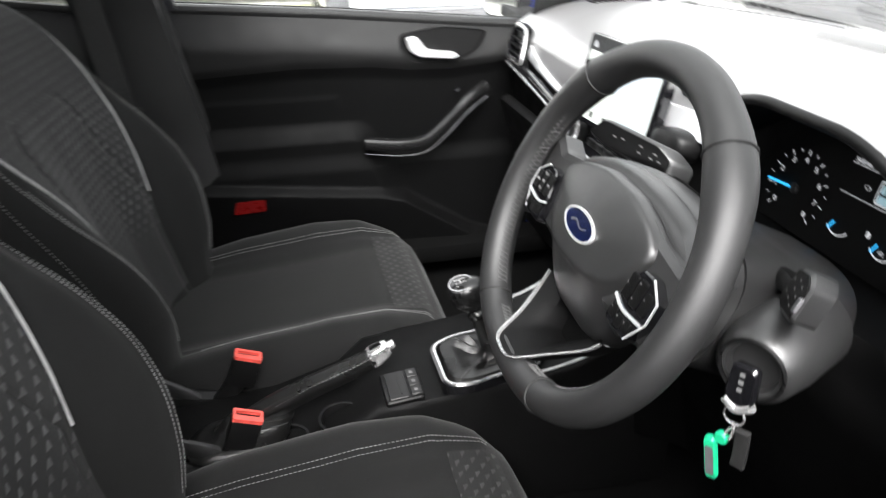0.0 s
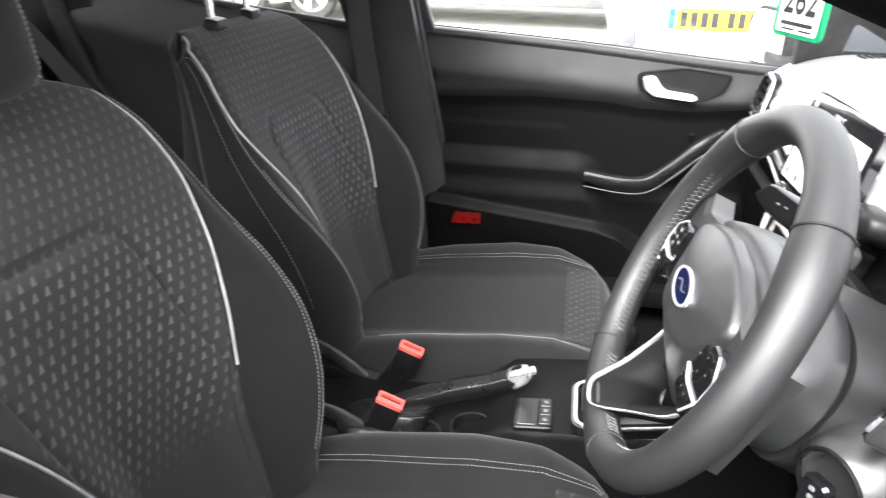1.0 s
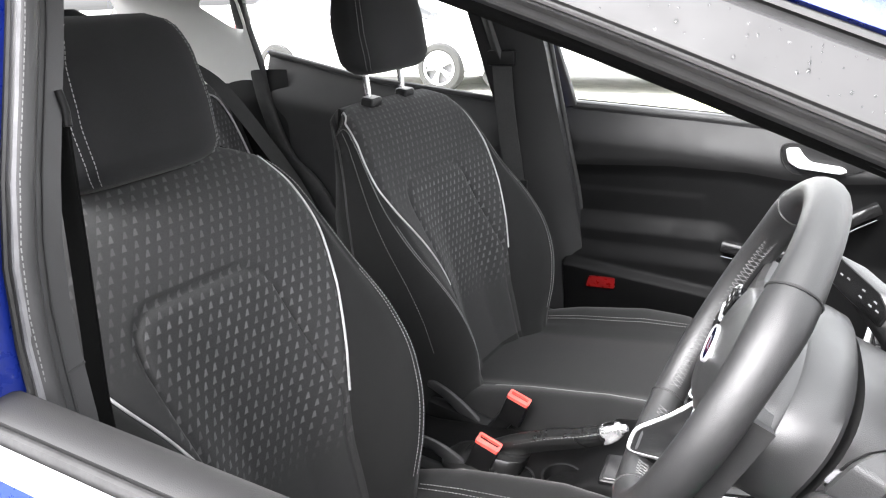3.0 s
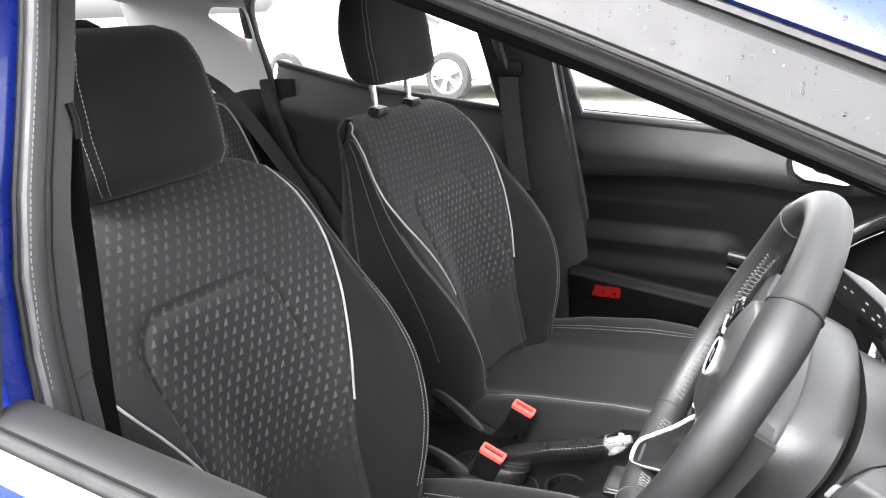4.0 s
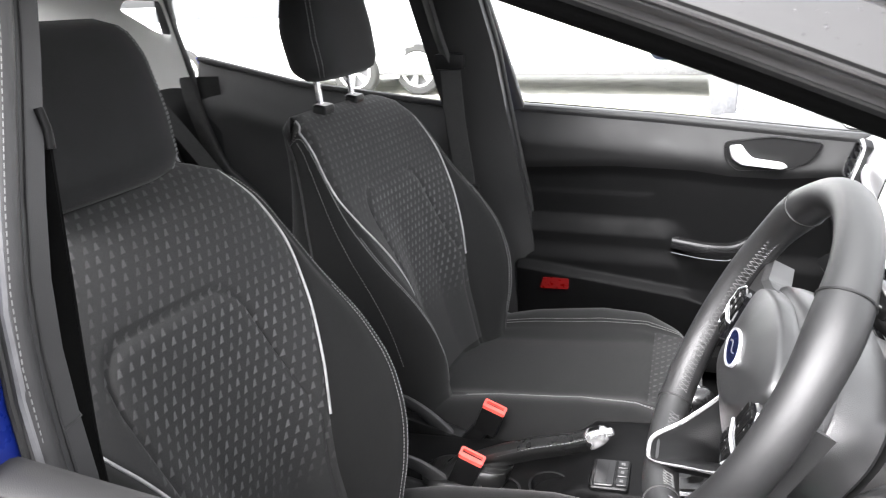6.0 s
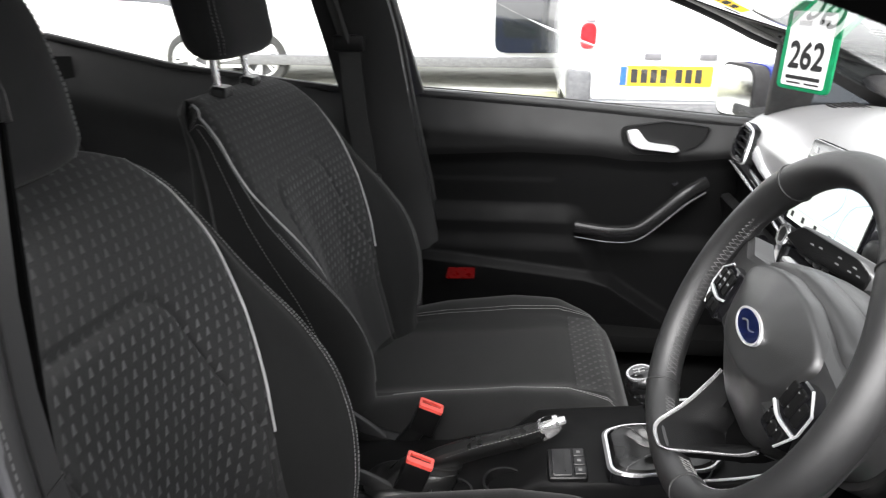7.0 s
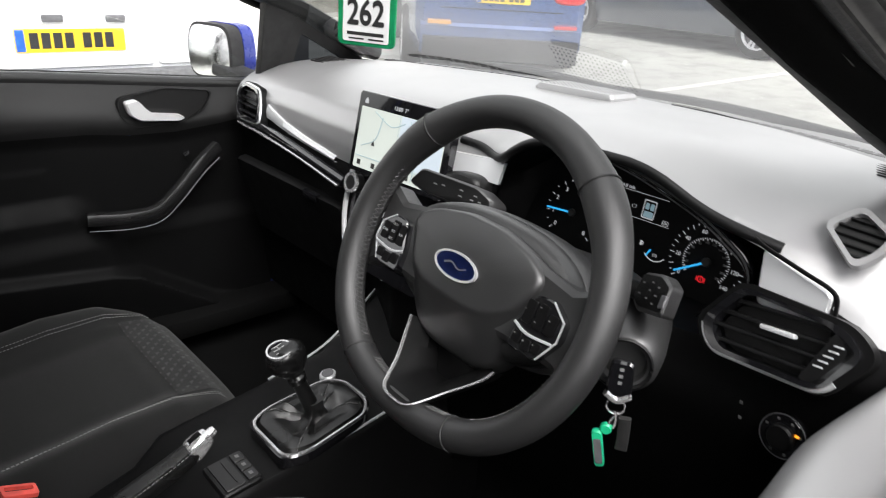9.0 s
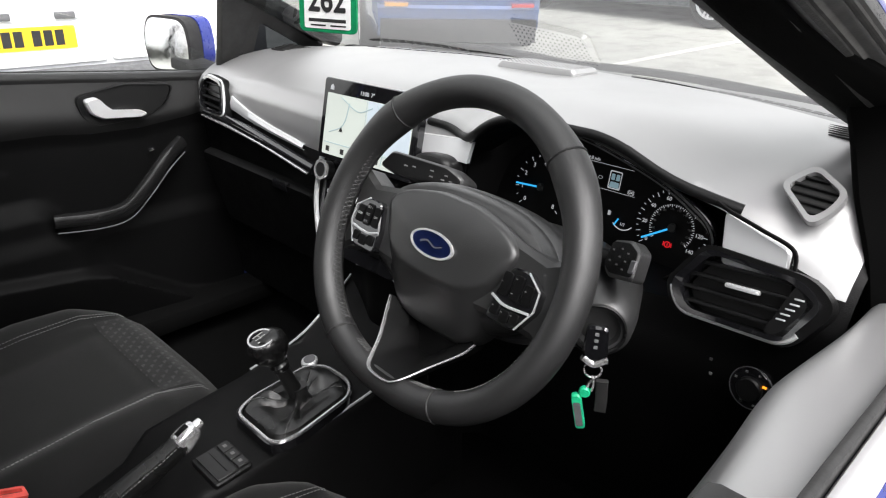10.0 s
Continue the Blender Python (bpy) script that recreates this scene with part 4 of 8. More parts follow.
def back_half(z):
    if z < 0.94:
        return eased(z, [0.4, 0.48, 0.58, 0.68, 0.78, 0.87, 0.94, 0.985, 1.005, 1.018], [0.22, 0.245, 0.264, 0.268, 0.262, 0.245, 0.225, 0.205, 0.19, 0.15])
    return interp(z, [0.4, 0.48, 0.58, 0.68, 0.78, 0.87, 0.94, 0.985, 1.005, 1.018], [0.22, 0.245, 0.264, 0.268, 0.262, 0.245, 0.225, 0.205, 0.19, 0.15])


def pipe_u(z, s=1):
    """Where the piping runs across the backrest at height z; s is the side."""
    return sum(pipe_line(z + o, s) for o in (-0.028, -0.014, 0.0, 0.014, 0.028)) / 5 if z < 0.97 else pipe_line(z, s)


def pipe_line(z, s):
    if s > 0:
        return interp(z, [0.4, 0.6, 0.67, 0.75, 0.83, 0.9, 0.96, 1.0, 1.02], [0.1, 0.115, 0.131, 0.16, 0.19, 0.205, 0.2, 0.184, 0.145])
    return interp(z, [0.4, 0.6, 0.64, 0.69, 0.76, 0.8, 0.85, 0.9, 0.96, 1.0, 1.02], [0.09, 0.1, 0.11, 0.133, 0.17, 0.198, 0.217, 0.217, 0.204, 0.187, 0.145])


def insert_side(z, s):
    if s > 0:
        return min(interp(z, [0.5, 0.66, 0.73, 0.81, 0.87], [0.128, 0.122, 0.108, 0.09, 0.077]), pipe_u(z, 1) - 0.008)
    return min(interp(z, [0.5, 0.66, 0.73, 0.81, 0.87], [0.11, 0.118, 0.131, 0.143, 0.14]), pipe_u(z, -1) - 0.008)


def insert_edge(u, z):
    """Signed distance (m) to the rounded outline of the seat's middle insert; negative inside."""
    dx, dz = abs(u) - (insert_side(z, 1 if u > 0 else -1) - 0.042), z - (0.878 - 0.042)
    if dx > 0 and dz > 0:
        return math.hypot(dx, dz) - 0.042
    return max(dx, dz) - 0.042


def ridge_u(z, s):
    """Where the bolster's stitched ridge runs at height z."""
    r = (eased if z < 0.94 else interp)(z, [0.4, 0.5, 0.55, 0.62, 0.69, 0.76, 0.84, 0.9, 0.96, 1.0, 1.02], [0.15, 0.168, 0.184, 0.205, 0.228, 0.24, 0.232, 0.222, 0.208, 0.19, 0.148])
    return min(max(r, pipe_u(z, s) + 0.005), back_half(z) - 0.002)


def ridge_height(z):
    return eased(z, [0.4, 0.46, 0.5, 0.55, 0.62, 0.69, 0.76, 0.84, 0.9, 0.96, 1.02], [0.05, 0.08, 0.1, 0.118, 0.122, 0.105, 0.066, 0.02, 0.005, 0.0, 0.0])


def columns(z):
    """Offsets across the backrest, with columns along the piping, the bolster's ridge and the insert's seam."""
    w = back_half(z)
    marks = [(-w, 0), (-ridge_u(z, -1), 10), (-pipe_u(z, -1), 12), (-insert_side(z, -1), 16), (insert_side(z, 1), 40), (pipe_u(z, 1), 16), (ridge_u(z, 1), 12), (w, 10)]
    out = [-w]
    for (a, _), (c, n) in zip(marks, marks[1:]):
        out += [a + (c - a) * (0.6 * t + 0.4 * smooth01(0, 1, t)) for t in (k / n for k in range(1, n + 1))]
    return out


COLS = 116


def front_skin(i, u):
    """Point of the backrest's front skin: level i, offset u from the seat's middle."""
    c = LINE_[i]
    a, e = LINE_[max(i - 1, 0)], LINE_[min(i + 1, NB)]
    t = (e - a).normalized()
    n = Vector((t.z, 0, -t.x))
    z = c.z
    w, side = back_half(z), 1 if u > 0 else -1
    r, top = ridge_u(z, side), ridge_height(z)
    q = abs(u)
    if q <= r:
        f = top * max(0.0, (q - 0.045) / max(r - 0.045, 0.01)) ** 1.35
        f -= 0.01 * smooth01(r - 0.03, r, q) ** 2
    else:
        k = min(1.0, (q - r) / max(w - r, 1e-4))
        f = top - 0.01 - (top + 0.035) * (1 - math.sqrt(max(0.0, 1 - k ** 1.7)))
    d = insert_edge(u, z)
    f -= 0.0045 * math.exp(-(d / 0.0032) ** 2)
    f += 0.003 * smooth01(0.0, -0.02, d)
    f -= 0.004 * math.exp(-((q - pipe_u(z, side)) / 0.005) ** 2)
    return c + Vector((0, u, 0)) + n * f


def rear_skin(i, u):
    c = LINE_[i]
    z = c.z
    w = back_half(z)
    k = min(1.0, abs(u) / w)
    th = interp(z, [0.4, 0.6, 0.85, 0.97, 1.01, 1.018], [0.17, 0.18, 0.145, 0.085, 0.055, 0.03])
    return c + Vector((-0.93, 0, -0.3)).normalized() * (th * (0.55 + 0.45 * math.sqrt(max(0.0, 1 - k ** 4)))) + Vector((0, u, 0))


def build_seat(name, label, y0, turn, lift):
    seat = thing(name, (0, 0, 0.3), label, "car seat", "front seats")
    swing = Matrix.Translation((-0.6, 0, 0)) @ Matrix.Rotation(radians(turn), 4, "Z") @ Matrix.Translation((0.6, 0, 0))

    def back_front(i, u):
        return swing @ front_skin(i, u)

    def back_rear(i, u):
        return swing @ rear_skin(i, u)

    cols_ = [columns(LINE_[i].z) for i in range(NB + 1)]
    panel, shell = B(), B()
    lay = panel.loops.layers.uv.verify()
    arc = [0.0]
    for a, b_ in zip(LINE_, LINE_[1:]):
        arc.append(arc[-1] + (b_ - a).length)
    cache = {True: {}, False: {}}

    def vert(bmx, flag, i, j):
        key = (i, j)
        if key not in cache[flag]:
            cache[flag][key] = bmx.verts.new(back_front(i, cols_[i][j]))
        return cache[flag][key]

    for i in range(NB):
        for j in range(COLS):
            flag = 22 <= j < 94 and LINE_[i].z > 0.46
            bmx = panel if flag else shell
            f = bmx.faces.new([vert(bmx, flag, *q) for q in ((i, j), (i, j + 1), (i + 1, j + 1), (i + 1, j))])
            if flag:
                for lp, (a, c) in zip(f.loops, ((i, j), (i, j + 1), (i + 1, j + 1), (i + 1, j))):
                    lp[lay].uv = (cols_[a][c], arc[a] - arc[16])
    # rear skin, joined at the rim
    rear = {}
    for i in range(NB + 1):
        for j in range(0, COLS + 1, 4):
            rear[i, j] = shell.verts.new(back_rear(i, cols_[i][j]))
    for i in range(NB):
        for j in range(0, COLS, 4):
            shell.faces.new((rear[i, j], rear[i + 1, j], rear[i + 1, j + 4], rear[i, j + 4]))
        for j in (0, COLS):
            shell.faces.new((vert(shell, False, i, j), vert(shell, False, i + 1, j), rear[i + 1, j], rear[i, j]))
    for i in (0, NB):
        for j in range(0, COLS, 4):
            edge = [shell.verts.new(back_front(i, cols_[i][q])) for q in range(j, j + 5)]
            shell.faces.new([*edge, rear[i, j + 4], rear[i, j]])
    bmesh.ops.remove_doubles(shell, verts=shell.verts, dist=0.0003)
    bmesh.ops.recalc_face_normals(shell, faces=shell.faces)
    backrest = part("backrest", shell, FABRIC, seat, sharp=70)
    part("front_panel", panel, DOTS, backrest, "charcoal cloth with rows of pale wedges", sharp=80)
    rows = [i for i in range(NB + 1) if LINE_[i].z > 0.655]
    for s in (-1, 1):
        b = B()
        tube(b, [back_front(i, s * pipe_u(LINE_[i].z, s)) + Vector((0.002, 0, 0.001)) for i in rows], 0.0019, 8)
        part("piping", b, PIPING, backrest, "pale grey piping")
        b = B()
        for off, i0, i1 in ((0.002, 20, NB - 14), (-0.004, 20, 74)):
            stitches(b, [back_front(i, s * (ridge_u(LINE_[i].z, s) + off)) + Vector((0.0015, 0, 0.001)) for i in range(i0, i1)], 0.0055, 0.0038, 0.0007)
        seam_u = [ridge_u(LINE_[i].z, s) * 0.25 + back_half(LINE_[i].z) * 0.75 for i in range(NB + 1)]
        stitches(b, [back_front(i, s * seam_u[i]) + Vector((0.0005, s * 0.001, 0.0005)) for i in range(34, NB - 20)], 0.006, 0.0035, 0.0005)
        part("stitching", b, THREAD, backrest)
        b = B()
        bar(b, [back_rear(i, s * back_half(LINE_[i].z)) * 0.55 + back_front(i, s * back_half(LINE_[i].z)) * 0.45 for i in range(14, NB - 8, 5)], 0.004, 0.004)
        part("side_seam", b, SOFT, backrest)
    # headrest and its posts
    hx, hz = -0.728, 1.02 + lift
    for s in (-1, 1):
        b = B()
        tube(b, [(hx - 0.002, s * 0.07, 0.99), (hx - 0.018, s * 0.07, hz + 0.08)], 0.0065, 12)
        part("headrest_post", b, CHROME, seat, "chrome headrest post")
        b = B()
        plate(b, rounded([(-0.022, -0.014), (0.022, -0.014), (0.022, 0.014), (-0.022, 0.014)], 0.006), frame_at((hx, s * 0.07, 1.012), (0, 1, 0), (-1, 0, 0.15)), 0.016, 0.004)
        part("post_collar", b, BLACK, seat)
    hr = B()
    loops = []
    for v in span(0, 1, 22):
        z = hz + 0.2 * v
        w = 0.14 * interp(v, [0, 0.04, 0.12, 0.4, 0.75, 0.92, 0.98, 1], [0.78, 0.9, 0.97, 1.0, 0.93, 0.8, 0.66, 0.5])
        tf = interp(v, [0, 0.04, 0.15, 0.5, 0.85, 0.96, 1], [0.03, 0.045, 0.056, 0.052, 0.04, 0.026, 0.01])
        tb = interp(v, [0, 0.1, 0.5, 0.9, 1], [0.02, 0.042, 0.05, 0.035, 0.012])
        lean = -0.02 - 0.035 * v + 0.02 * v * v
        loop = []
        for k in range(40):
            a = 2 * math.pi * k / 40
            c, sn = math.cos(a), math.sin(a)
            yy = w * math.copysign(abs(c) ** 0.55, c)
            xx = math.copysign(abs(sn) ** 0.65, sn)
            loop.append(Vector((hx + 0.02 + lean + (tf if xx > 0 else tb) * xx, yy, z)))
        loops.append(loop)
    loft(hr, loops)
    bmesh.ops.recalc_face_normals(hr, faces=hr.faces)
    head = part("headrest", hr, HEADREST, seat, "black cloth headrest", sharp=60)
    b = B()
    for s in (-1, 1):
        for dk in (0, 1):
            line = []
            for loop in loops[1:-1]:
                q = (loop[3 + dk] if s > 0 else loop[17 - dk]) if lift > 0 else (loop[4].lerp(loop[5], 0.8 * dk) if s > 0 else loop[14].lerp(loop[13], 0.8 * dk))
                line.append(q + Vector((0.0012, 0, 0)))
            stitches(b, line)
    part("headrest_stitching", b, THREAD, head)

    # cushion
    def cw(x):
        return interp(x, [-0.52, -0.4, -0.25, -0.12, -0.05, -0.01, 0.01, 0.02], [0.235, 0.25, 0.255, 0.25, 0.235, 0.215, 0.2, 0.185])

    def cush(x, u, v=None):
        w = cw(x)
        k = min(1.0, abs(u) / w)
        top = interp(x, [-0.52, -0.4, -0.25, -0.1, -0.03, 0.005, 0.02], [0.455, 0.468, 0.482, 0.5, 0.497, 0.475, 0.445])
        bol = 0.052 * smooth01(0.11, 0.215, abs(u)) * interp(x, [-0.5, -0.35, -0.2, -0.1, -0.03, 0.0], [0.5, 0.9, 1.0, 0.75, 0.3, 0.1])
        z = top + bol - 0.085 * (1 - math.sqrt(max(0.0, 1 - k ** 6)))
        z -= 0.005 * math.exp(-((x + 0.088) / 0.005) ** 2) * smooth01(0.17, 0.15, abs(u))
        z -= 0.004 * math.exp(-((abs(u) - 0.155) / 0.005) ** 2) * smooth01(0.0, -0.05, x)
        return Vector((x, u, z))

    us = [0.25 * (math.sin(math.pi / 2 * t) * 0.45 + t * 0.55) for t in span(-1, 1, 60)]
    xs = span(-0.52, -0.03, 46) + [-0.02, -0.01, -0.003, 0.004, 0.01, 0.015, 0.018, 0.02]
    b, pad = B(), B()
    sheet(b, lambda u, x: cush(x, u * cw(x) / 0.25), us, xs)
    edge_l = [cush(x, -cw(x)) for x in xs]
    edge_r = [cush(x, cw(x)) for x in xs]
    rim = edge_l + [cush(0.02, u * cw(0.02) / 0.25) for u in us[1:-1]] + edge_r[::-1]
    low = [Vector((p.x - 0.012 * (1 if p.x > 0 else 0), p.y * 0.99, max(0.345, p.z - 0.03))) for p in rim]
    low2 = [Vector((p.x - 0.03 * (1 if p.x > 0.0 else 0), p.y * 0.93, 0.335)) for p in rim]
    loft(b, [rim, low, low2], ends=False, ring=False)
    bmesh.ops.remove_doubles(b, verts=b.verts, dist=0.0004)
    bmesh.ops.recalc_face_normals(b, faces=b.faces)
    base = part("cushion", b, FABRIC, seat, sharp=60)
    sheet(pad, lambda u, x: cush(x, u) + Vector((0, 0, 0.0012)), span(-0.148, 0.148, 20), span(-0.082, -0.012, 10), uv=lambda u, x: (u, x))
    part("embossed_pad", pad, EMBOSS, base)
    b = B()
    for s in (-1, 1):
        for off in (0.163, 0.17):
            stitches(b, [cush(x, s * off) + Vector((0, 0, 0.0012)) for x in span(-0.42, -0.02, 40)])
    part("cushion_stitching", b, THREAD, base)
    # frame, side cover with recliner lever, floor rails
    for s in (-1, 1):
        b = B()
        bar(b, [(-0.53, s * 0.245, 0.44), (-0.4, s * 0.25, 0.42), (-0.2, s * 0.25, 0.385), (0.0, s * 0.24, 0.37)], 0.035, 0.075, 14, (0, 0, 1), 0.4)
        part("side_cover", b, BLACK, seat)
        b = B()
        bar(b, [(-0.5, s * 0.19, 0.315), (0.0, s * 0.19, 0.315)], 0.05, 0.04)
        part("floor_rail", b, SATIN, seat)
    # buckle stalk and grey valance on the inner side
    s = 1 if y0 < 0 else -1
    b = B()
    vx, vz = (-0.06, 0.01) if y0 > 0 else (0.0, 0.012)
    bar(b, [(-0.475 + vx, s * 0.245, 0.5 + vz), (-0.43 + vx, s * 0.252, 0.485 + vz), (-0.385 + vx, s * 0.256, 0.455 + vz), (-0.345 + vx, s * 0.258, 0.415 + vz)], 0.012, 0.028, 12, (0, 0, 1), 0.4, (0.7, 1.1))
    part("valance", b, PILLARSKIN, seat, "grey plastic hinge cover")
    b = B()
    bar(b, [(-0.44, s * 0.262, 0.39), (-0.385, s * 0.262, 0.45), (-0.355, s * 0.26, 0.492)], 0.03, 0.022, 8, (0, 1, 0), 0.3)
    stalk = part("buckle_stalk", b, BLACK, seat)
    b = B()
    up = Vector((0.35, 0, 0.93)).normalized()
    cross = Vector((0.93, 0, -0.35))
    box(b, Vector((-0.348, s * 0.26, 0.5)), (0.042, 0.026, 0.05), 0.004, Matrix((cross, (0, 1, 0), up)).transposed())
    part("buckle", b, BLACK, stalk)
    b = B()
    plate(b, rounded([(-0.021, -0.012), (0.021, -0.012), (0.021, 0.012), (-0.021, 0.012)], 0.004), frame_at(Vector((-0.348, s * 0.26, 0.5)) + up * 0.024, cross, (0, 1, 0)), 0.006, 0.002,
          hole=rounded([(-0.017, -0.002), (0.017, -0.002), (0.017, 0.007), (-0.017, 0.007)], 0.002))
    part("buckle_button", b, RED, stalk, "red release button")
    seat.matrix_basis = pose(0, y0, 0.3)
    return seat


build_seat("driver_seat", "charcoal cloth driver's seat with pale piping and lowered headrest", -0.333, -6.0, -0.012)
build_seat("passenger_seat", "charcoal cloth front passenger seat with raised headrest", 0.332, -6.0, 0.055)

# rear bench
bench = thing("rear_bench", (-1.3, 0, 0.3), "charcoal cloth rear bench with dotted panels", "car seat")
b = B()
loops = []
for u in span(-0.66, 0.66, 24):
    k = abs(u) / 0.66
    loops.append([Vector((-1.28 - 0.2 * t, u, 0.46 + 0.54 * t - 0.03 * smooth01(0.85, 1, t) - 0.02 * k ** 6)) for t in span(0, 1, 12)] +
                 [Vector((-1.42 - 0.2 * t, u, 0.46 + 0.54 * t - 0.04)) for t in span(1, 0, 4)])
loft(b, loops)
bmesh.ops.recalc_face_normals(b, faces=b.faces)
part("backrest", b, FABRIC, bench)
for y0 in (-0.42, 0.42):
    b = B()
    sheet(b, lambda u, v: Vector((-1.272 - 0.19 * v + 0.012 * (1 - (u / 0.2) ** 4), y0 + u, 0.47 + 0.51 * v)), span(-0.2, 0.2, 14), span(0, 1, 14), uv=lambda u, v: (u, v * 0.48))
    p_ = part("dotted_panel", b, DOTS_REAR, bench, "charcoal cloth with rows of pale wedges")
    b = B()
    tube(b, [Vector((-1.262 - 0.19 * v, y0 + u, 0.47 + 0.51 * v)) for u, v in ((-0.195, 0), (-0.195, 0.6), (-0.17, 0.92), (-0.1, 1.0), (0.1, 1.0), (0.17, 0.92), (0.195, 0.6), (0.195, 0))], 0.003, 6, 40)
    part("piping", b, PIPING, p_, "pale grey piping")
    b = B()
    tube(b, [Vector((-1.262 - 0.19 * v, y0 + u, 0.47 + 0.51 * v)) for u, v in ((-0.11, 0), (-0.12, 0.45), (-0.07, 0.62), (0.07, 0.62), (0.12, 0.45), (0.11, 0))], 0.005, 6, 40)
    part("panel_seam", b, SOFT, p_)
for y0 in (-0.22, 0.22):
    b = B()
    loft(b, [[Vector((-1.56 - 0.03 * v + 0.05 * interp(v, [0, 0.15, 0.8, 1], [0.5, 1, 0.8, 0.3]) * p[0], y0 + 0.13 * interp(v, [0, 0.1, 0.7, 0.93, 1], [0.85, 1, 0.95, 0.75, 0.5]) * p[1], 0.955 + 0.26 * v)) for p in oval(1, 1, 28, 0, 0, 3)] for v in span(0, 1, 14)])
    bmesh.ops.recalc_face_normals(b, faces=b.faces)
    part("rear_headrest", b, HEADREST, bench, sharp=60)
b = B()
loft(b, [[Vector((-0.78 - 0.52 * t, u, 0.47 - 0.06 * t + 0.012 * math.sin(math.pi * t))) for t in span(0, 1, 8)] + [Vector((-1.3, u, 0.33)), Vector((-0.8, u, 0.33))] for u in span(-0.62, 0.62, 12)])
bmesh.ops.recalc_face_normals(b, faces=b.faces)
part("cushion", b, FABRIC, bench)


def flat_belt(bm, pts, w, across, thick=0.002, smooth=20):
    P = spline(pts, smooth)
    A = Vector(across).normalized() * w / 2
    loops = []
    for i, p in enumerate(P):
        d = (P[min(i + 1, smooth)] - P[max(i - 1, 0)]).normalized()
        n = d.cross(A).normalized() * thick / 2
        loops.append([p + A + n, p - A + n, p - A - n, p + A - n])
    loft(bm, loops)
    return bm


# seat belts
for s in (1, -1):
    belt = thing("seat_belt", (-0.56, s * 0.64, 0.4), "black seat belt hanging beside the pillar from its guide", "seat belt", "front seat belts")
    b = B()
    if s > 0:
        flat_belt(b, [(-0.575, 0.598, 1.06), (-0.57, 0.612, 0.94), (-0.555, 0.632, 0.78), (-0.545, 0.645, 0.6), (-0.54, 0.64, 0.42)], 0.048, (1, 0, 0))
    else:
        flat_belt(b, [(-0.505, -0.581, 1.14), (-0.512, -0.584, 1.03), (-0.514, -0.59, 0.94), (-0.507, -0.6, 0.86), (-0.5, -0.6, 0.7), (-0.48, -0.6, 0.42)], 0.046, (0.95, -0.3, 0.0))
    # shaded webbing for the driver, the copy with painted sheen for the passenger
    part("webbing", b, WEB if s < 0 else LITWEB, belt)
    if s > 0:
        b = B()
        box(b, (-0.575, 0.597, 1.075), (0.07, 0.022, 0.035), 0.008)
        part("belt_guide", b, BLACK, belt)
        b = B()
        bar(b, [(-0.58, 0.6, 1.07), (-0.6, 0.578, 1.15), (-0.62, 0.555, 1.25)], 0.03, 0.012, 6)
        part("height_adjuster", b, SOFT, belt)
    else:
        b = B()
        tube(b, [(-0.482, -0.59, 1.128), (-0.484, -0.588, 1.142), (-0.488, -0.588, 1.156)], 0.0035, 10)
        part("belt_guide", b, LOWDASH, belt, "black belt guide")
    if s > 0:
        b = B()
        box(b, (-0.553, 0.628, 0.765), (0.065, 0.008, 0.03), 0.003)
        part("tongue", b, BLACK, belt)
        b = B()
        box(b, (-0.55, 0.626, 0.735), (0.022, 0.004, 0.04), 0.001)
        part("tongue_blade", b, CHROME, belt, "bright steel tongue")
rbelt = thing("rear_seat_belt", (-1.4, 0.55, 0.6), "black rear seat belt across the bench", "seat belt")
b = B()
flat_belt(b, [(-1.49, 0.5, 1.08), (-1.415, 0.56, 1.0), (-1.31, 0.6, 0.84), (-1.23, 0.64, 0.68), (-1.17, 0.66, 0.5)], 0.047, (0.5, 0.85, 0.0))
part("webbing", b, LITWEB, rbelt)

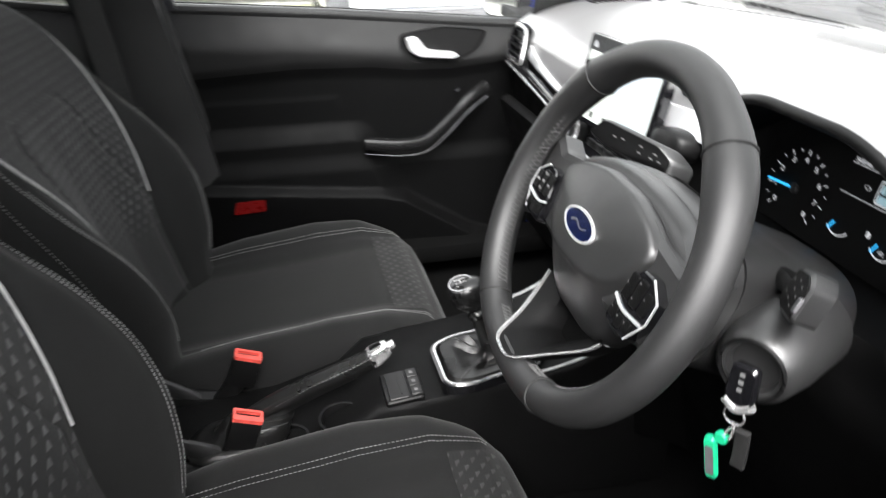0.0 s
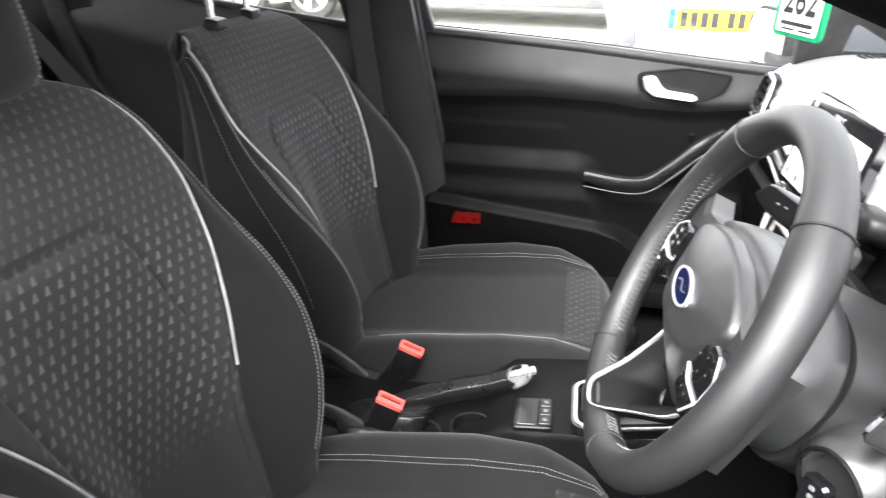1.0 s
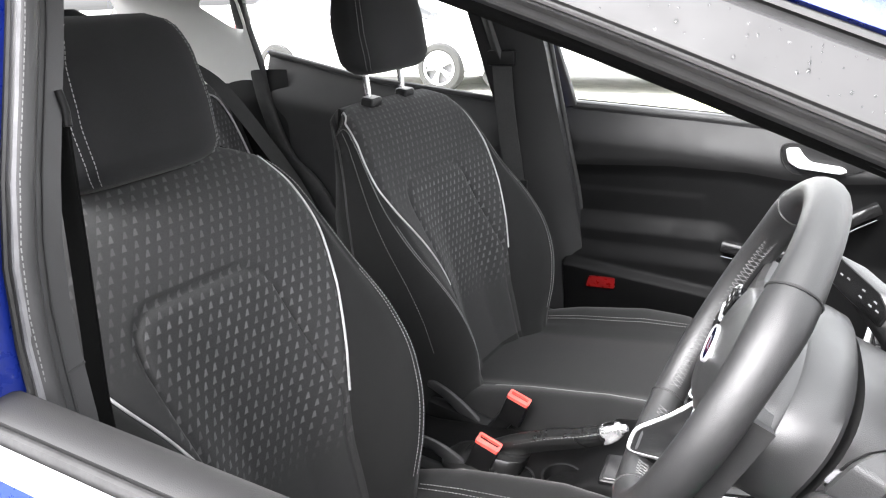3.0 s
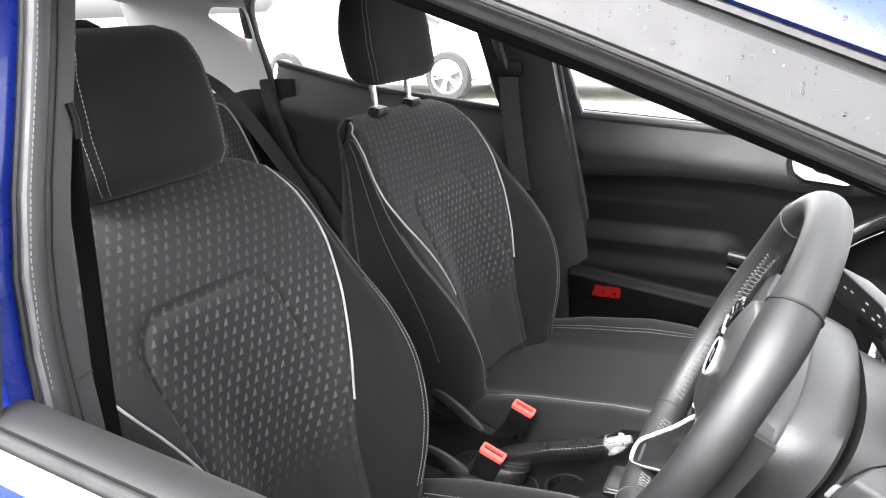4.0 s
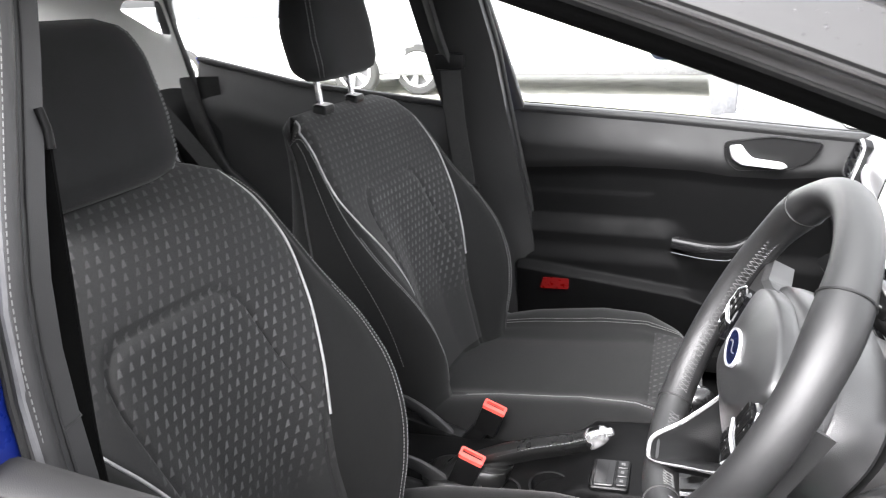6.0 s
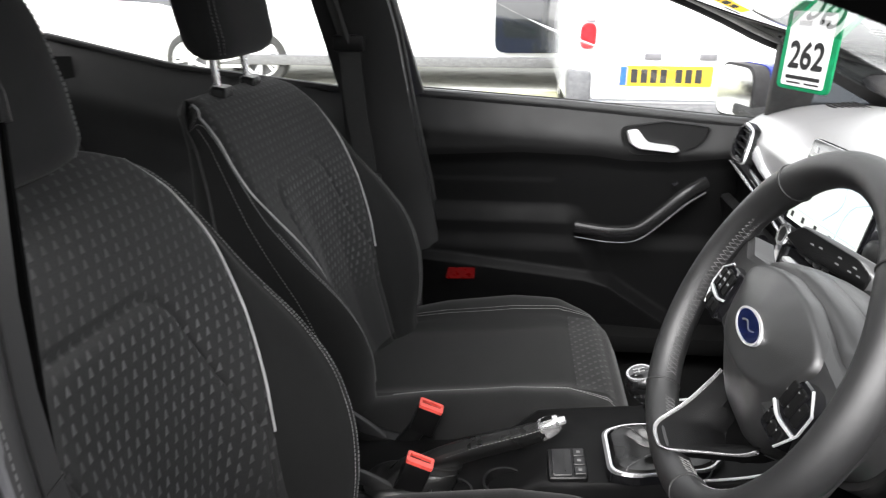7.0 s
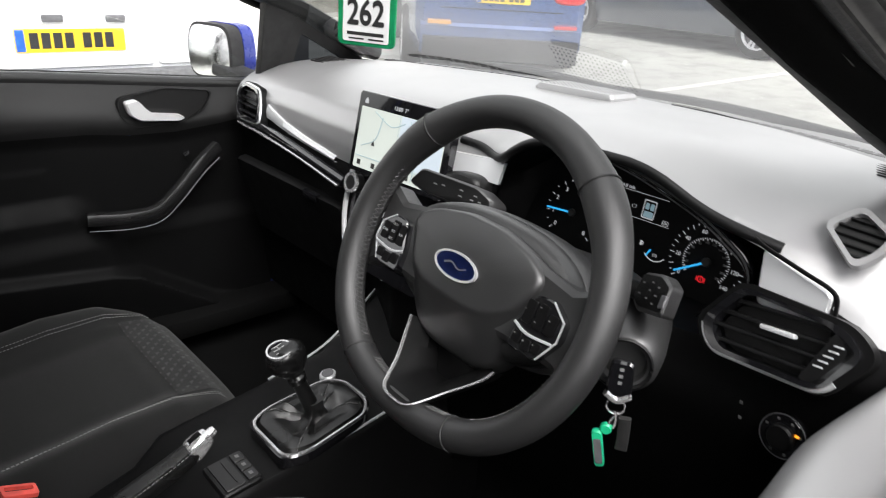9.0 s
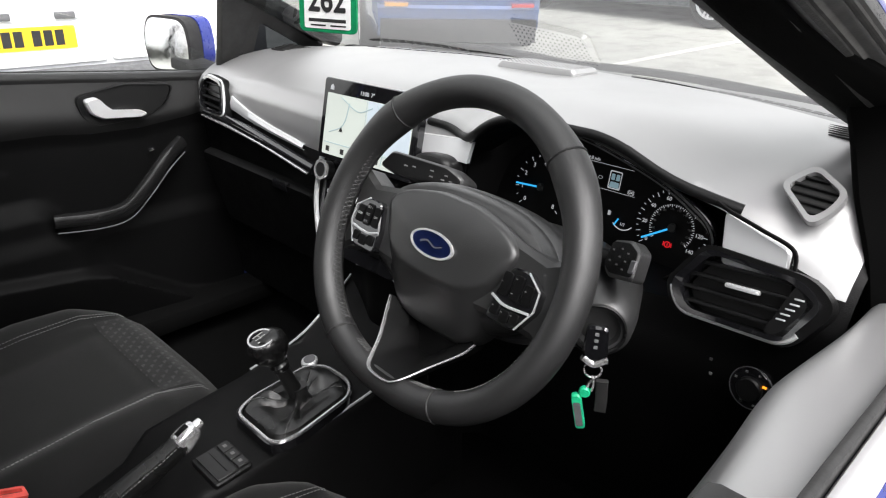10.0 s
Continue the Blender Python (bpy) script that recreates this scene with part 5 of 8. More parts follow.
# ---- dashboard ----
dash = thing("dashboard", (0.4, 0, 0.5), "black grained dashboard with vents, cluster and touchscreen", "dashboard")
STATIONS = {
    0.72: [(.48, .935), (.43, .937), (.385, .932), (.345, .92), (.315, .9), (.305, .885), (.303, .87), (.303, .82), (.305, .8), (.315, .72), (.34, .55), (.36, .4)],
    0.64: [(.53, .955), (.47, .957), (.41, .952), (.35, .935), (.305, .91), (.293, .89), (.29, .87), (.29, .82), (.295, .8), (.3, .72), (.335, .55), (.36, .4)],
    0.45: [(.63, .967), (.53, .973), (.43, .97), (.345, .953), (.29, .925), (.272, .9), (.268, .87), (.268, .82), (.275, .8), (.28, .72), (.325, .55), (.36, .4)],
    0.2: [(.69, .972), (.57, .982), (.44, .98), (.34, .965), (.275, .935), (.255, .905), (.25, .87), (.25, .82), (.255, .8), (.255, .72), (.31, .55), (.36, .4)],
    0.0: [(.71, .975), (.58, .988), (.44, .99), (.34, .98), (.275, .955), (.255, .92), (.245, .88), (.24, .82), (.23, .8), (.205, .72), (.2, .6), (.22, .42)],
    -0.125: [(.7, .975), (.58, .989), (.44, .992), (.34, .982), (.27, .955), (.25, .92), (.245, .88), (.24, .82), (.23, .8), (.205, .72), (.2, .6), (.22, .42)],
    -0.165: [(.69, .976), (.58, .99), (.44, .996), (.33, .985), (.245, .94), (.245, .925), (.31, .915), (.31, .84), (.235, .83), (.215, .78), (.24, .62), (.3, .42)],
    -0.21: [(.69, .977), (.58, .992), (.44, 1.0), (.32, .998), (.225, .975), (.228, .963), (.32, .95), (.32, .83), (.235, .82), (.21, .77), (.24, .62), (.3, .42)],
    -0.26: [(.68, .979), (.58, .993), (.44, 1.002), (.32, 1.006), (.222, .996), (.225, .984), (.325, .968), (.325, .825), (.235, .815), (.21, .77), (.24, .62), (.3, .42)],
    -0.4: [(.66, .983), (.56, .994), (.43, 1.002), (.32, 1.008), (.222, .996), (.225, .984), (.325, .968), (.325, .825), (.235, .815), (.21, .77), (.24, .62), (.3, .42)],
    -0.48: [(.64, .985), (.54, .993), (.42, .998), (.31, .995), (.222, .965), (.225, .953), (.315, .94), (.315, .83), (.235, .82), (.21, .77), (.25, .62), (.3, .42)],
    -0.54: [(.61, .986), (.52, .991), (.4, .993), (.3, .98), (.235, .952), (.226, .942), (.29, .91), (.29, .85), (.225, .838), (.21, .78), (.25, .62), (.3, .42)],
    -0.575: [(.58, .986), (.5, .989), (.4, .989), (.31, .977), (.248, .947), (.23, .931), (.222, .905), (.215, .85), (.213, .82), (.21, .76), (.26, .6), (.3, .42)],
    -0.635: [(.55, .982), (.48, .985), (.39, .985), (.31, .972), (.255, .94), (.234, .908), (.224, .888), (.213, .85), (.212, .82), (.21, .76), (.26, .6), (.3, .42)],
    -0.672: [(.5, .93), (.44, .935), (.37, .935), (.31, .93), (.262, .915), (.242, .9), (.23, .885), (.214, .85), (.213, .82), (.212, .76), (.26, .6), (.3, .42)],
}
ys_ = sorted(STATIONS)
cols = [[interp(y, ys_, [STATIONS[k][i][c] for k in ys_]) for i in range(12) for c in (0, 1)] for y in ys_]


def dash_loop(y):
    near = (-0.024, -0.012, 0.0, 0.012, 0.024) if -0.6 < y < -0.08 else (-0.008, 0.0, 0.008)
    vals = [sum(interp(y + o, ys_, [c[q] for c in cols]) for o in near) / len(near) for q in range(24)]
    P = [Vector((vals[2 * i], y, vals[2 * i + 1])) for i in range(12)]
    top = spline(P[:5], 28)
    rest = []
    for a, c in zip(P[4:], P[5:]):
        rest += [a.lerp(c, t) for t in (0.25, 0.5, 0.75, 1.0)]
    return top + rest


rows_ = [dash_loop(y) for y in span(0.72, -0.672, 160)]
CUT = 68  # left of this row the pad reaches further down, to the trim strip
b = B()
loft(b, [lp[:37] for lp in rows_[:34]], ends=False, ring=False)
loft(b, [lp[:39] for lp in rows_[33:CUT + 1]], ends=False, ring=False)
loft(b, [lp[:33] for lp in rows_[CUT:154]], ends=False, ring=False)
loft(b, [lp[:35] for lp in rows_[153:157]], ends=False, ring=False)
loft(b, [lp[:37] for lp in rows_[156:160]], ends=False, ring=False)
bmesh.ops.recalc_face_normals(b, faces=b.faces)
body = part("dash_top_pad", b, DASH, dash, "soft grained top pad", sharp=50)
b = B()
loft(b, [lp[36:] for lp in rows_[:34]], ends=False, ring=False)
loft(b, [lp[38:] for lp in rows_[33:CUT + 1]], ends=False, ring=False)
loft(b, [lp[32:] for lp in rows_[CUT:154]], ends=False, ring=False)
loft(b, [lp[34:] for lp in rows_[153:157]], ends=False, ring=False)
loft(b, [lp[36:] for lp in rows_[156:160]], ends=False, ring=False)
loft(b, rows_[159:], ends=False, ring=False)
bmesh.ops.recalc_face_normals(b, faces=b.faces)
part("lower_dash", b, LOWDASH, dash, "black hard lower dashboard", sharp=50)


def on_dash(x, y):
    """Height of the dash top at x, y."""
    L = dash_loop(y)[:29]
    xs = [p.x for p in L][::-1]
    return interp(x, xs, [p.z for p in L][::-1])


# speaker grille, defrost slots
b = B()
plate(b, rounded([(-0.05, -0.095), (0.045, -0.08), (0.045, 0.08), (-0.05, 0.07)], 0.012), lambda a, c, d: Vector((0.555 + a, -0.06 + c, on_dash(0.555 + a, -0.06 + c) + d - 0.002)), 0.012, 0.006)
spk = part("speaker_grille", b, DASH, dash, "flush perforated speaker grille")
b = B()
for i in range(9):
    for j in range(17):
        p = Vector((0.518 + 0.009 * i, -0.14 + 0.0095 * j, 0))
        p.z = on_dash(p.x, p.y) + 0.0102
        tube(b, [p, p + Vector((0, 0, 0.0006))], 0.0016, 6)
part("grille_holes", b, BUMPER, spk)
def slot_x(y):
    if y > 0:
        return interp(y, ys_, [STATIONS[k][0][0] for k in ys_]) - 0.05
    return interp(y, [-0.521, -0.388, -0.248, -0.1], [0.546, 0.574, 0.597, 0.66])


for y0, y1 in ((-0.19, -0.55), (0.02, 0.45)):
    b = B()
    edge = []
    for t in span(0, 1, 24):
        y = y0 + (y1 - y0) * t
        w = (0.0015 + 0.0075 * smooth01(0.1, 0.6, t) * smooth01(1.02, 0.93, t)) * (1.0 if y0 < 0 else 0.6)
        edge.append([Vector((slot_x(y) + o, y, on_dash(slot_x(y) + o, y) + h)) for o, h in ((-w, -0.001), (-w, 0.0012), (w, 0.0012), (w, -0.001))])
    loft(b, edge)
    bmesh.ops.recalc_face_normals(b, faces=b.faces)
    slot = part("defrost_slot", b, INK, dash, "slim black defrost slot")
    b = B()
    for i in range(11):
        y = y0 + (y1 - y0) * (0.42 + 0.05 * i)
        box(b, (slot_x(y), y, on_dash(slot_x(y), y) + 0.0012), (0.017, 0.0018, 0.0022), 0.0005)
    part("slot_ribs", b, DASH, slot)
for y in (0.58, -0.585):
    b = B()
    for i in range(6):
        box(b, (0.49 - 0.012 * i, y, on_dash(0.49 - 0.012 * i, y) + 0.0012), (0.004, 0.09 - 0.008 * i, 0.004), 0.001)
    part("demist_grille", b, INK, dash)

# side demist vent on the driver's end
pl = frame_at((0.262, -0.607, 0.9665), (-0.18, -1, 0), (0.78, -0.15, 0.62))
shape = rounded([(-0.036, 0.001), (-0.016, 0.034), (0.03, 0.01), (0.027, -0.017), (0.016, -0.036)], 0.012, 5)
b = B()
inner_ = [Vector((p[0], p[1])) * 0.78 for p in shape]
plate(b, shape, pl, 0.007, hole=inner_)
dv = part("demist_vent", b, DASH, dash, "grey vent surround")
b = B()
plate(b, [p * 0.79 for p in shape], lambda a, c, d: pl(a, c, d + 0.0005), 0.001)
part("vent_throat", b, INK, dv)
for k in range(5):
    b = B()
    y_ = -0.021 + 0.0095 * k
    cross = sorted(p.x + (q.x - p.x) * (y_ - p.y) / (q.y - p.y) for p, q in zip(inner_, inner_[1:] + inner_[:1]) if (p.y - y_) * (q.y - y_) < 0)
    box(b, pl((cross[0] + cross[-1]) / 2, y_, 0.003), (cross[-1] - cross[0], 0.0022, 0.005), 0.0005, Matrix((pl(1, 0, 0) - pl(0, 0, 0), pl(0, 1, 0) - pl(0, 0, 0), pl(0, 0, 1) - pl(0, 0, 0))).transposed())
    part("vent_slat", b, BLACK, dv)


def air_vent(c, right, up, outline, slats, mat_ring, label, low_ring=False):
    pl_ = frame_at(c, right, up)
    R = Matrix((pl_(1, 0, 0) - pl_(0, 0, 0), pl_(0, 1, 0) - pl_(0, 0, 0), pl_(0, 0, 1) - pl_(0, 0, 0))).transposed()
    sh = rounded(outline, 0.014, 5)
    mid = sum(sh, Vector((0, 0))) / len(sh)
    q = B()
    plate(q, sh, pl_, 0.016, hole=[mid + (p - mid) * 0.86 for p in sh])
    v_ = part("air_vent", q, GLOSS, dash, label)
    q = B()
    plate(q, [mid + (p - mid) * 1.13 for p in sh], lambda a, e, d: pl_(a, e, d - 0.006), 0.016, hole=[mid + (p - mid) * 0.99 for p in sh])
    bmesh.ops.recalc_face_normals(q, faces=q.faces)
    part("vent_frame", q, LOWDASH, v_, "gloss black vent frame")
    line = [mid + (p - mid) * 1.03 for p in sh]
    if low_ring:
        line = sorted([p for p in line if p.y < mid.y - 0.006], key=lambda p: math.atan2(p.y - mid.y, p.x - mid.x + 0.004))
    q = B()
    tube(q, [pl_(p.x, p.y, 0.0105) for p in line], 0.0028 if low_ring else 0.0024, 8, closed=not low_ring)
    part("vent_ring", q, mat_ring, v_, "chrome vent line")
    q = B()
    plate(q, [mid + (p - mid) * 0.88 for p in sh], lambda a, e, d: pl_(a, e, d - 0.012), 0.003)
    part("vent_throat", q, INK, v_)
    ymin, ymax = min(p.y for p in sh), max(p.y for p in sh)
    for k in range(slats):
        yy = ymin + (ymax - ymin) * (k + 1) / (slats + 1)
        xs_ = [p.x for p in sh if abs(p.y - yy) < (ymax - ymin) * 0.3]
        q = B()
        x0, x1 = min(xs_) * 0.86 + mid.x * 0.14, max(xs_) * 0.86 + mid.x * 0.14
        box(q, pl_((x0 + x1) / 2, yy, 0.002), (x1 - x0, 0.0035, 0.016), 0.001, R)
        part("vent_slat", q, BLACK, v_)
    return v_, pl_, R


v1, p1, R1 = air_vent((0.207, -0.583, 0.872), (-0.12, -1, 0.12), (0.35, 0, 1), [(-0.078, -0.008), (-0.045, 0.036), (0.055, 0.026), (0.078, 0.006), (0.05, -0.036), (-0.06, -0.034)], 4, SATIN, "black driver's air vent with slats", True)
b = B()
box(b, p1(0.0, 0.004, 0.012), (0.034, 0.005, 0.01), 0.002, R1)
part("vent_tab", b, SATIN, v1, "silver direction tab")
b = B()
plate(b, rounded([(0.03, -0.03), (0.05, -0.03), (0.07, 0.008), (0.05, 0.02)], 0.005), lambda a, c, d: p1(a, c, d + 0.008), 0.008)
wh = part("vent_wheel_panel", b, BLACK, v1)
b = B()
for k in range(5):
    box(b, p1(0.044 + 0.003 * k, -0.014 + 0.0055 * k, 0.0155), (0.009, 0.0017, 0.003), 0.0005, R1)
part("vent_wheel_ribs", b, SATIN, wh)
v2, p2, R2 = air_vent((0.283, 0.605, 0.872), (-0.1, -1, 0), (0.3, 0, 1), [(-0.055, 0.024), (-0.03, 0.04), (0.042, 0.036), (0.064, 0.004), (0.076, -0.03), (-0.02, -0.036), (-0.056, -0.02)], 4, BRIGHT, "black passenger air vent with chrome ring")

# silver trims
b = B()
bar(b, [(0.28, 0.66, 0.835), (0.262, 0.52, 0.838), (0.252, 0.4, 0.832), (0.24, 0.19, 0.812)], 0.02, 0.022, 24, (0.3, 0, 1), 0.3)
part("passenger_gloss_strip", b, GLOSS, dash)
b = B()
bar(b, [(0.266, 0.645, 0.828), (0.248, 0.5, 0.83), (0.238, 0.35, 0.822), (0.229, 0.2, 0.806)], 0.004, 0.004, 24, (0.3, 0, 1))
part("passenger_chrome_line", b, CHROME, dash)


def front_x(y, z):
    """Depth of the dash's driver-facing skin at y, z."""
    L = dash_loop(y)[22:]
    hit = [p.x for p, q in zip(L, L[1:]) if (p.z - z) * (q.z - z) <= 0]
    return min(hit) if hit else L[6].x


# silver blade along the foot of the passenger's pad
UP_ = [(0.525, 0.886), (0.5, 0.88), (0.46, 0.873), (0.42, 0.866), (0.35, 0.857), (0.29, 0.852), (0.235, 0.847)]
LO_ = [(0.525, 0.86), (0.5, 0.858), (0.455, 0.853), (0.42, 0.85), (0.35, 0.844), (0.29, 0.841), (0.235, 0.838)]
upper = [Vector((front_x(p.x, p.y) - 0.004, p.x, p.y)) for p in spline([(y, z, 0) for y, z in UP_], 48)]
lower = [Vector((front_x(p.x, p.y) - 0.005, p.x, p.y)) for p in spline([(y, z, 0) for y, z in LO_], 48)]
b = B()
loft(b, [[p + Vector((0.008, 0, 0.002)) for p in upper], upper, [p.lerp(q, 0.5) + Vector((-0.003, 0, 0)) for p, q in zip(upper, lower)], lower, [q + Vector((0.008, 0, -0.002)) for q in lower]], ends=False, ring=False)
bmesh.ops.recalc_face_normals(b, faces=b.faces)
part("passenger_trim_strip", b, SATIN, dash, "satin silver trim strip")
QUAD = [(-0.538, 0.942), (-0.609, 0.921), (-0.611, 0.893), (-0.547, 0.889)]
b = B()
plate(b, rounded([(QUAD[0][0], QUAD[0][1]), (QUAD[1][0], QUAD[1][1]), (QUAD[2][0], QUAD[2][1]), (QUAD[3][0], QUAD[3][1])], 0.006), lambda y, z, d: Vector((0.2225 - d + 0.25 * max(0.0, z - 0.9), y, z)), 0.006, 0.002)
bmesh.ops.recalc_face_normals(b, faces=b.faces)
part("driver_trim_strip", b, SATIN, dash, "satin silver trim piece")
b = B()
bar(b, [(0.222, -0.53, 0.951), (0.221, -0.545, 0.945), (0.22, -0.58, 0.935), (0.22, -0.611, 0.9245), (0.219, -0.617, 0.905), (0.214, -0.622, 0.885)], 0.004, 0.0035, 24, (-1, 0, 0), 0.3)
part("trim_gap", b, LOWDASH, dash, "black border round the silver trim")
def infill(u, v, d=0.0):
    top = 0.929 + 0.095 * max(0.0, -u - 0.066)
    return Vector((0.243 - 0.012 * v + d, u, top - (0.026 + 0.1 * max(0.0, -u - 0.13)) * v))


b = B()
sheet(b, infill, span(-0.178, -0.06, 12), span(0, 1, 4), thick=lambda u, v: infill(u, v, 0.006))
part("centre_infill", b, SATIN, dash, "satin silver infill beside the screen")
pod = frame_at((0.215, -0.128, 0.898), (0, -1, 0.08), (0.25, 0, 1))
b = B()
loft(b, [[pod(p[0], p[1], d) for p in oval(0.036 * k, 0.018 * k, 28, 0, 0, 2.6)] for d, k in ((-0.02, 1.1), (0.0, 1.0), (0.006, 0.92), (0.01, 0.75), (0.011, 0.4))])
bmesh.ops.recalc_face_normals(b, faces=b.faces)
part("centre_pod", b, BLACK, dash, "small rounded black pod")

# glove box
b = B()
plate(b, rounded([(-0.2, -0.1), (0.2, -0.1), (0.21, 0.075), (-0.21, 0.075)], 0.02), frame_at((0.285, 0.42, 0.69), (0, -1, 0), (-0.28, 0, 1)), 0.02, 0.006)
gb = part("glove_box", b, LOWDASH, dash)
b = B()
bar(b, [(0.25, 0.34, 0.752), (0.248, 0.29, 0.752)], 0.014, 0.016)
part("glove_box_latch", b, GLOSS, gb)

# ---- touchscreen and centre stack ----
ts = frame_at((0.207, 0.006, 0.928), (0.06, -1, 0), (0.2, 0, 1))
b = B()
plate(b, rounded([(-0.104, -0.063), (0.104, -0.063), (0.104, 0.063), (-0.104, 0.063)], 0.006), lambda a, c, d: ts(a, c, d - 0.014), 0.014, 0.002)
scr = part("touchscreen", b, GLOSS, dash, "gloss black touchscreen showing a pale map")
b = B()
plate(b, rounded([(-0.093, -0.055), (0.093, -0.055), (0.093, 0.04), (-0.093, 0.04)], 0.002), lambda a, c, d: ts(a, c, d + 0.0004), 0.0006)
mp = part("map_display", b, LCD, scr, "lit pale green map")
b = B()
for pts in ([(-0.08, -0.02), (-0.05, -0.005), (-0.04, 0.03)], [(-0.06, 0.036), (-0.02, 0.02), (0.01, 0.03)], [(0.0, -0.03), (0.03, 0.0), (0.02, 0.036)], [(0.04, -0.05), (0.05, 0.0), (0.09, 0.02)], [(-0.09, -0.036), (0.09, -0.036)]):
    tube(b, [ts(x, y, 0.0014) for x, y in pts], 0.0009, 5, 8)
plate(b, [(-0.003, -0.002), (-0.003, 0.04), (-0.0022, 0.04), (-0.0022, -0.002)], lambda a, c, d: ts(a, c, d + 0.0011), 0.0003)
part("map_roads", b, LCD_LINE, mp)
b = B()
plate(b, [(-0.058, -0.016), (-0.054, -0.006), (-0.05, -0.016)], lambda a, c, d: ts(a, c, d + 0.0012), 0.0004)
for x in (-0.08, -0.046, -0.01, 0.03, 0.07):
    plate(b, [(x - 0.004, -0.05), (x + 0.004, -0.05), (x + 0.004, -0.042), (x - 0.004, -0.042)], lambda a, c, d: ts(a, c, d + 0.0012), 0.0004)
part("map_symbols", b, INK, mp)
b = B()
plate(b, rounded([(0.0, -0.034), (0.092, -0.034), (0.092, 0.0395), (0.0, 0.0395)], 0.002), lambda a, c, d: ts(a, c, d + 0.0009), 0.0003)
part("map_pane", b, LCD_PANE, mp, "pale blue side pane")
lettering("clock_reading", "13:00  7°", lambda a, c, d: ts(a - 0.005, c + 0.048, d + 0.0006), 0.0085, LIT_WHITE, scr)
b = B()
plate(b, [(-0.088, 0.045), (-0.08, 0.045), (-0.08, 0.05), (-0.084, 0.054), (-0.088, 0.05)], lambda a, c, d: ts(a, c, d + 0.0005), 0.0004)
part("home_symbol", b, LIT_WHITE, scr)

cs = frame_at((0.2, 0.0, 0.81), (0, -1, 0), (0.28, 0, 1))
b = B()
plate(b, rounded([(-0.12, 0.06), (-0.118, -0.03), (-0.09, -0.1), (0.09, -0.1), (0.118, -0.03), (0.12, 0.06)], 0.015), lambda a, c, d: cs(a, c, d - 0.03), 0.03, 0.004)
stack = part("control_panel", b, GLOSS, dash, "gloss black control panel")
b = B()
bar(b, [cs(-0.117, 0.085, 0), cs(-0.122, 0.05, 0.006), cs(-0.118, -0.02, 0.006), cs(-0.095, -0.095, 0.0)], 0.007, 0.008, 18, (-1, 0, 0), 0.4)
part("stack_trim", b, SATIN, stack, "curved satin silver edge trim")
b = B()
bar(b, [cs(0.12, 0.03, 0.003), cs(0.121, 0.015, 0.006), cs(0.118, -0.02, 0.006), cs(0.095, -0.095, 0.0)], 0.007, 0.008, 18, (-1, 0, 0), 0.4)
part("stack_trim", b, SATIN, stack, "curved satin silver edge trim")
for x, r in ((-0.105, 0.015), (0.105, 0.015)):
    b = B()
    plate(b, oval(r, r, 28), lambda a, c, d: cs(a + x, c + 0.03, d), 0.018, 0.003)
    kn = part("rotary_knob", b, BLACK, stack)
    b = B()
    plate(b, oval(r * 1.12, r * 1.12, 28), lambda a, c, d: cs(a + x, c + 0.03, d + 0.0145), 0.004, hole=oval(r * 0.78, r * 0.78, 28))
    part("knob_ring", b, CHROME, kn, "chrome knob ring")
for k in range(5):
    b = B()
    box(b, cs(-0.056 + 0.028 * k, 0.026, 0.003), (0.006, 0.024, 0.012), 0.002)
    part("stack_button", b, BLACK, stack)
for row in range(2):
    for k in range(6):
        b = B()
        box(b, cs(-0.07 + 0.028 * k, -0.035 - 0.028 * row, 0.002), (0.006, 0.024, 0.022), 0.002)
        part("climate_button", b, BLACK, stack)
b = B()
bar(b, [cs(-0.09, 0.0, 0.003), cs(0.09, 0.0, 0.003)], 0.012, 0.006)
part("cd_slot", b, SATIN, stack)
b = B()
box(b, cs(-0.075, -0.004, 0.006), (0.003, 0.003, 0.003))
part("warning_lamp", b, LIT_AMBER, stack, "small lit amber lamp")

# ---- instrument cluster ----
ic = frame_at((0.312, -0.352, 0.885), (0, -1, 0), (0.18, 0, 1))
b = B()
plate(b, rounded([(-0.185, -0.055), (-0.16, 0.05), (-0.07, 0.085), (0.06, 0.085), (0.15, 0.05), (0.2, -0.01), (0.17, -0.06)], 0.02), lambda a, c, d: ic(a, c, d - 0.01), 0.01)
clus = part("instrument_panel", b, LOWDASH, dash, "black instrument cluster with lit blue needles")


# gloss black lip along the hood and bezel round the dials
b = B()
tube(b, [dash_loop(y)[29] + Vector((-0.001, 0, -0.003)) for y in span(-0.07, -0.552, 60)], 0.006, 10)
part("hood_lip", b, BLACK, dash, "gloss black hood edge")
BEZ = [(0.27, -0.14, 0.85), (0.262, -0.146, 0.894), (0.26, -0.163, 0.936), (0.258, -0.19, 0.96), (0.256, -0.245, 0.98), (0.256, -0.3, 0.985), (0.258, -0.36, 0.976), (0.26, -0.421, 0.958), (0.262, -0.459, 0.943), (0.262, -0.49, 0.926), (0.263, -0.511, 0.91), (0.265, -0.519, 0.888), (0.268, -0.509, 0.865), (0.275, -0.466, 0.82)]
b = B()
tube(b, BEZ, 0.006, 10, 50)
cb = part("cluster_bezel", b, GLOSS, dash, "gloss black cluster surround")
# grey lines stand for the gleam on part of the gloss lip
for off, r in ((0.0, 0.0013), (-0.0075, 0.0009)):
    b = B()
    tube(b, [p + Vector((-0.0058 - off * 0.4, 0, off)) for p in spline(BEZ, 60)[24:54]], r, 6)
    part("bezel_gleam", b, BUMPER, cb, "thin grey line drawn as the lip's highlight")
b = B()
inn_ = spline(BEZ, 50)
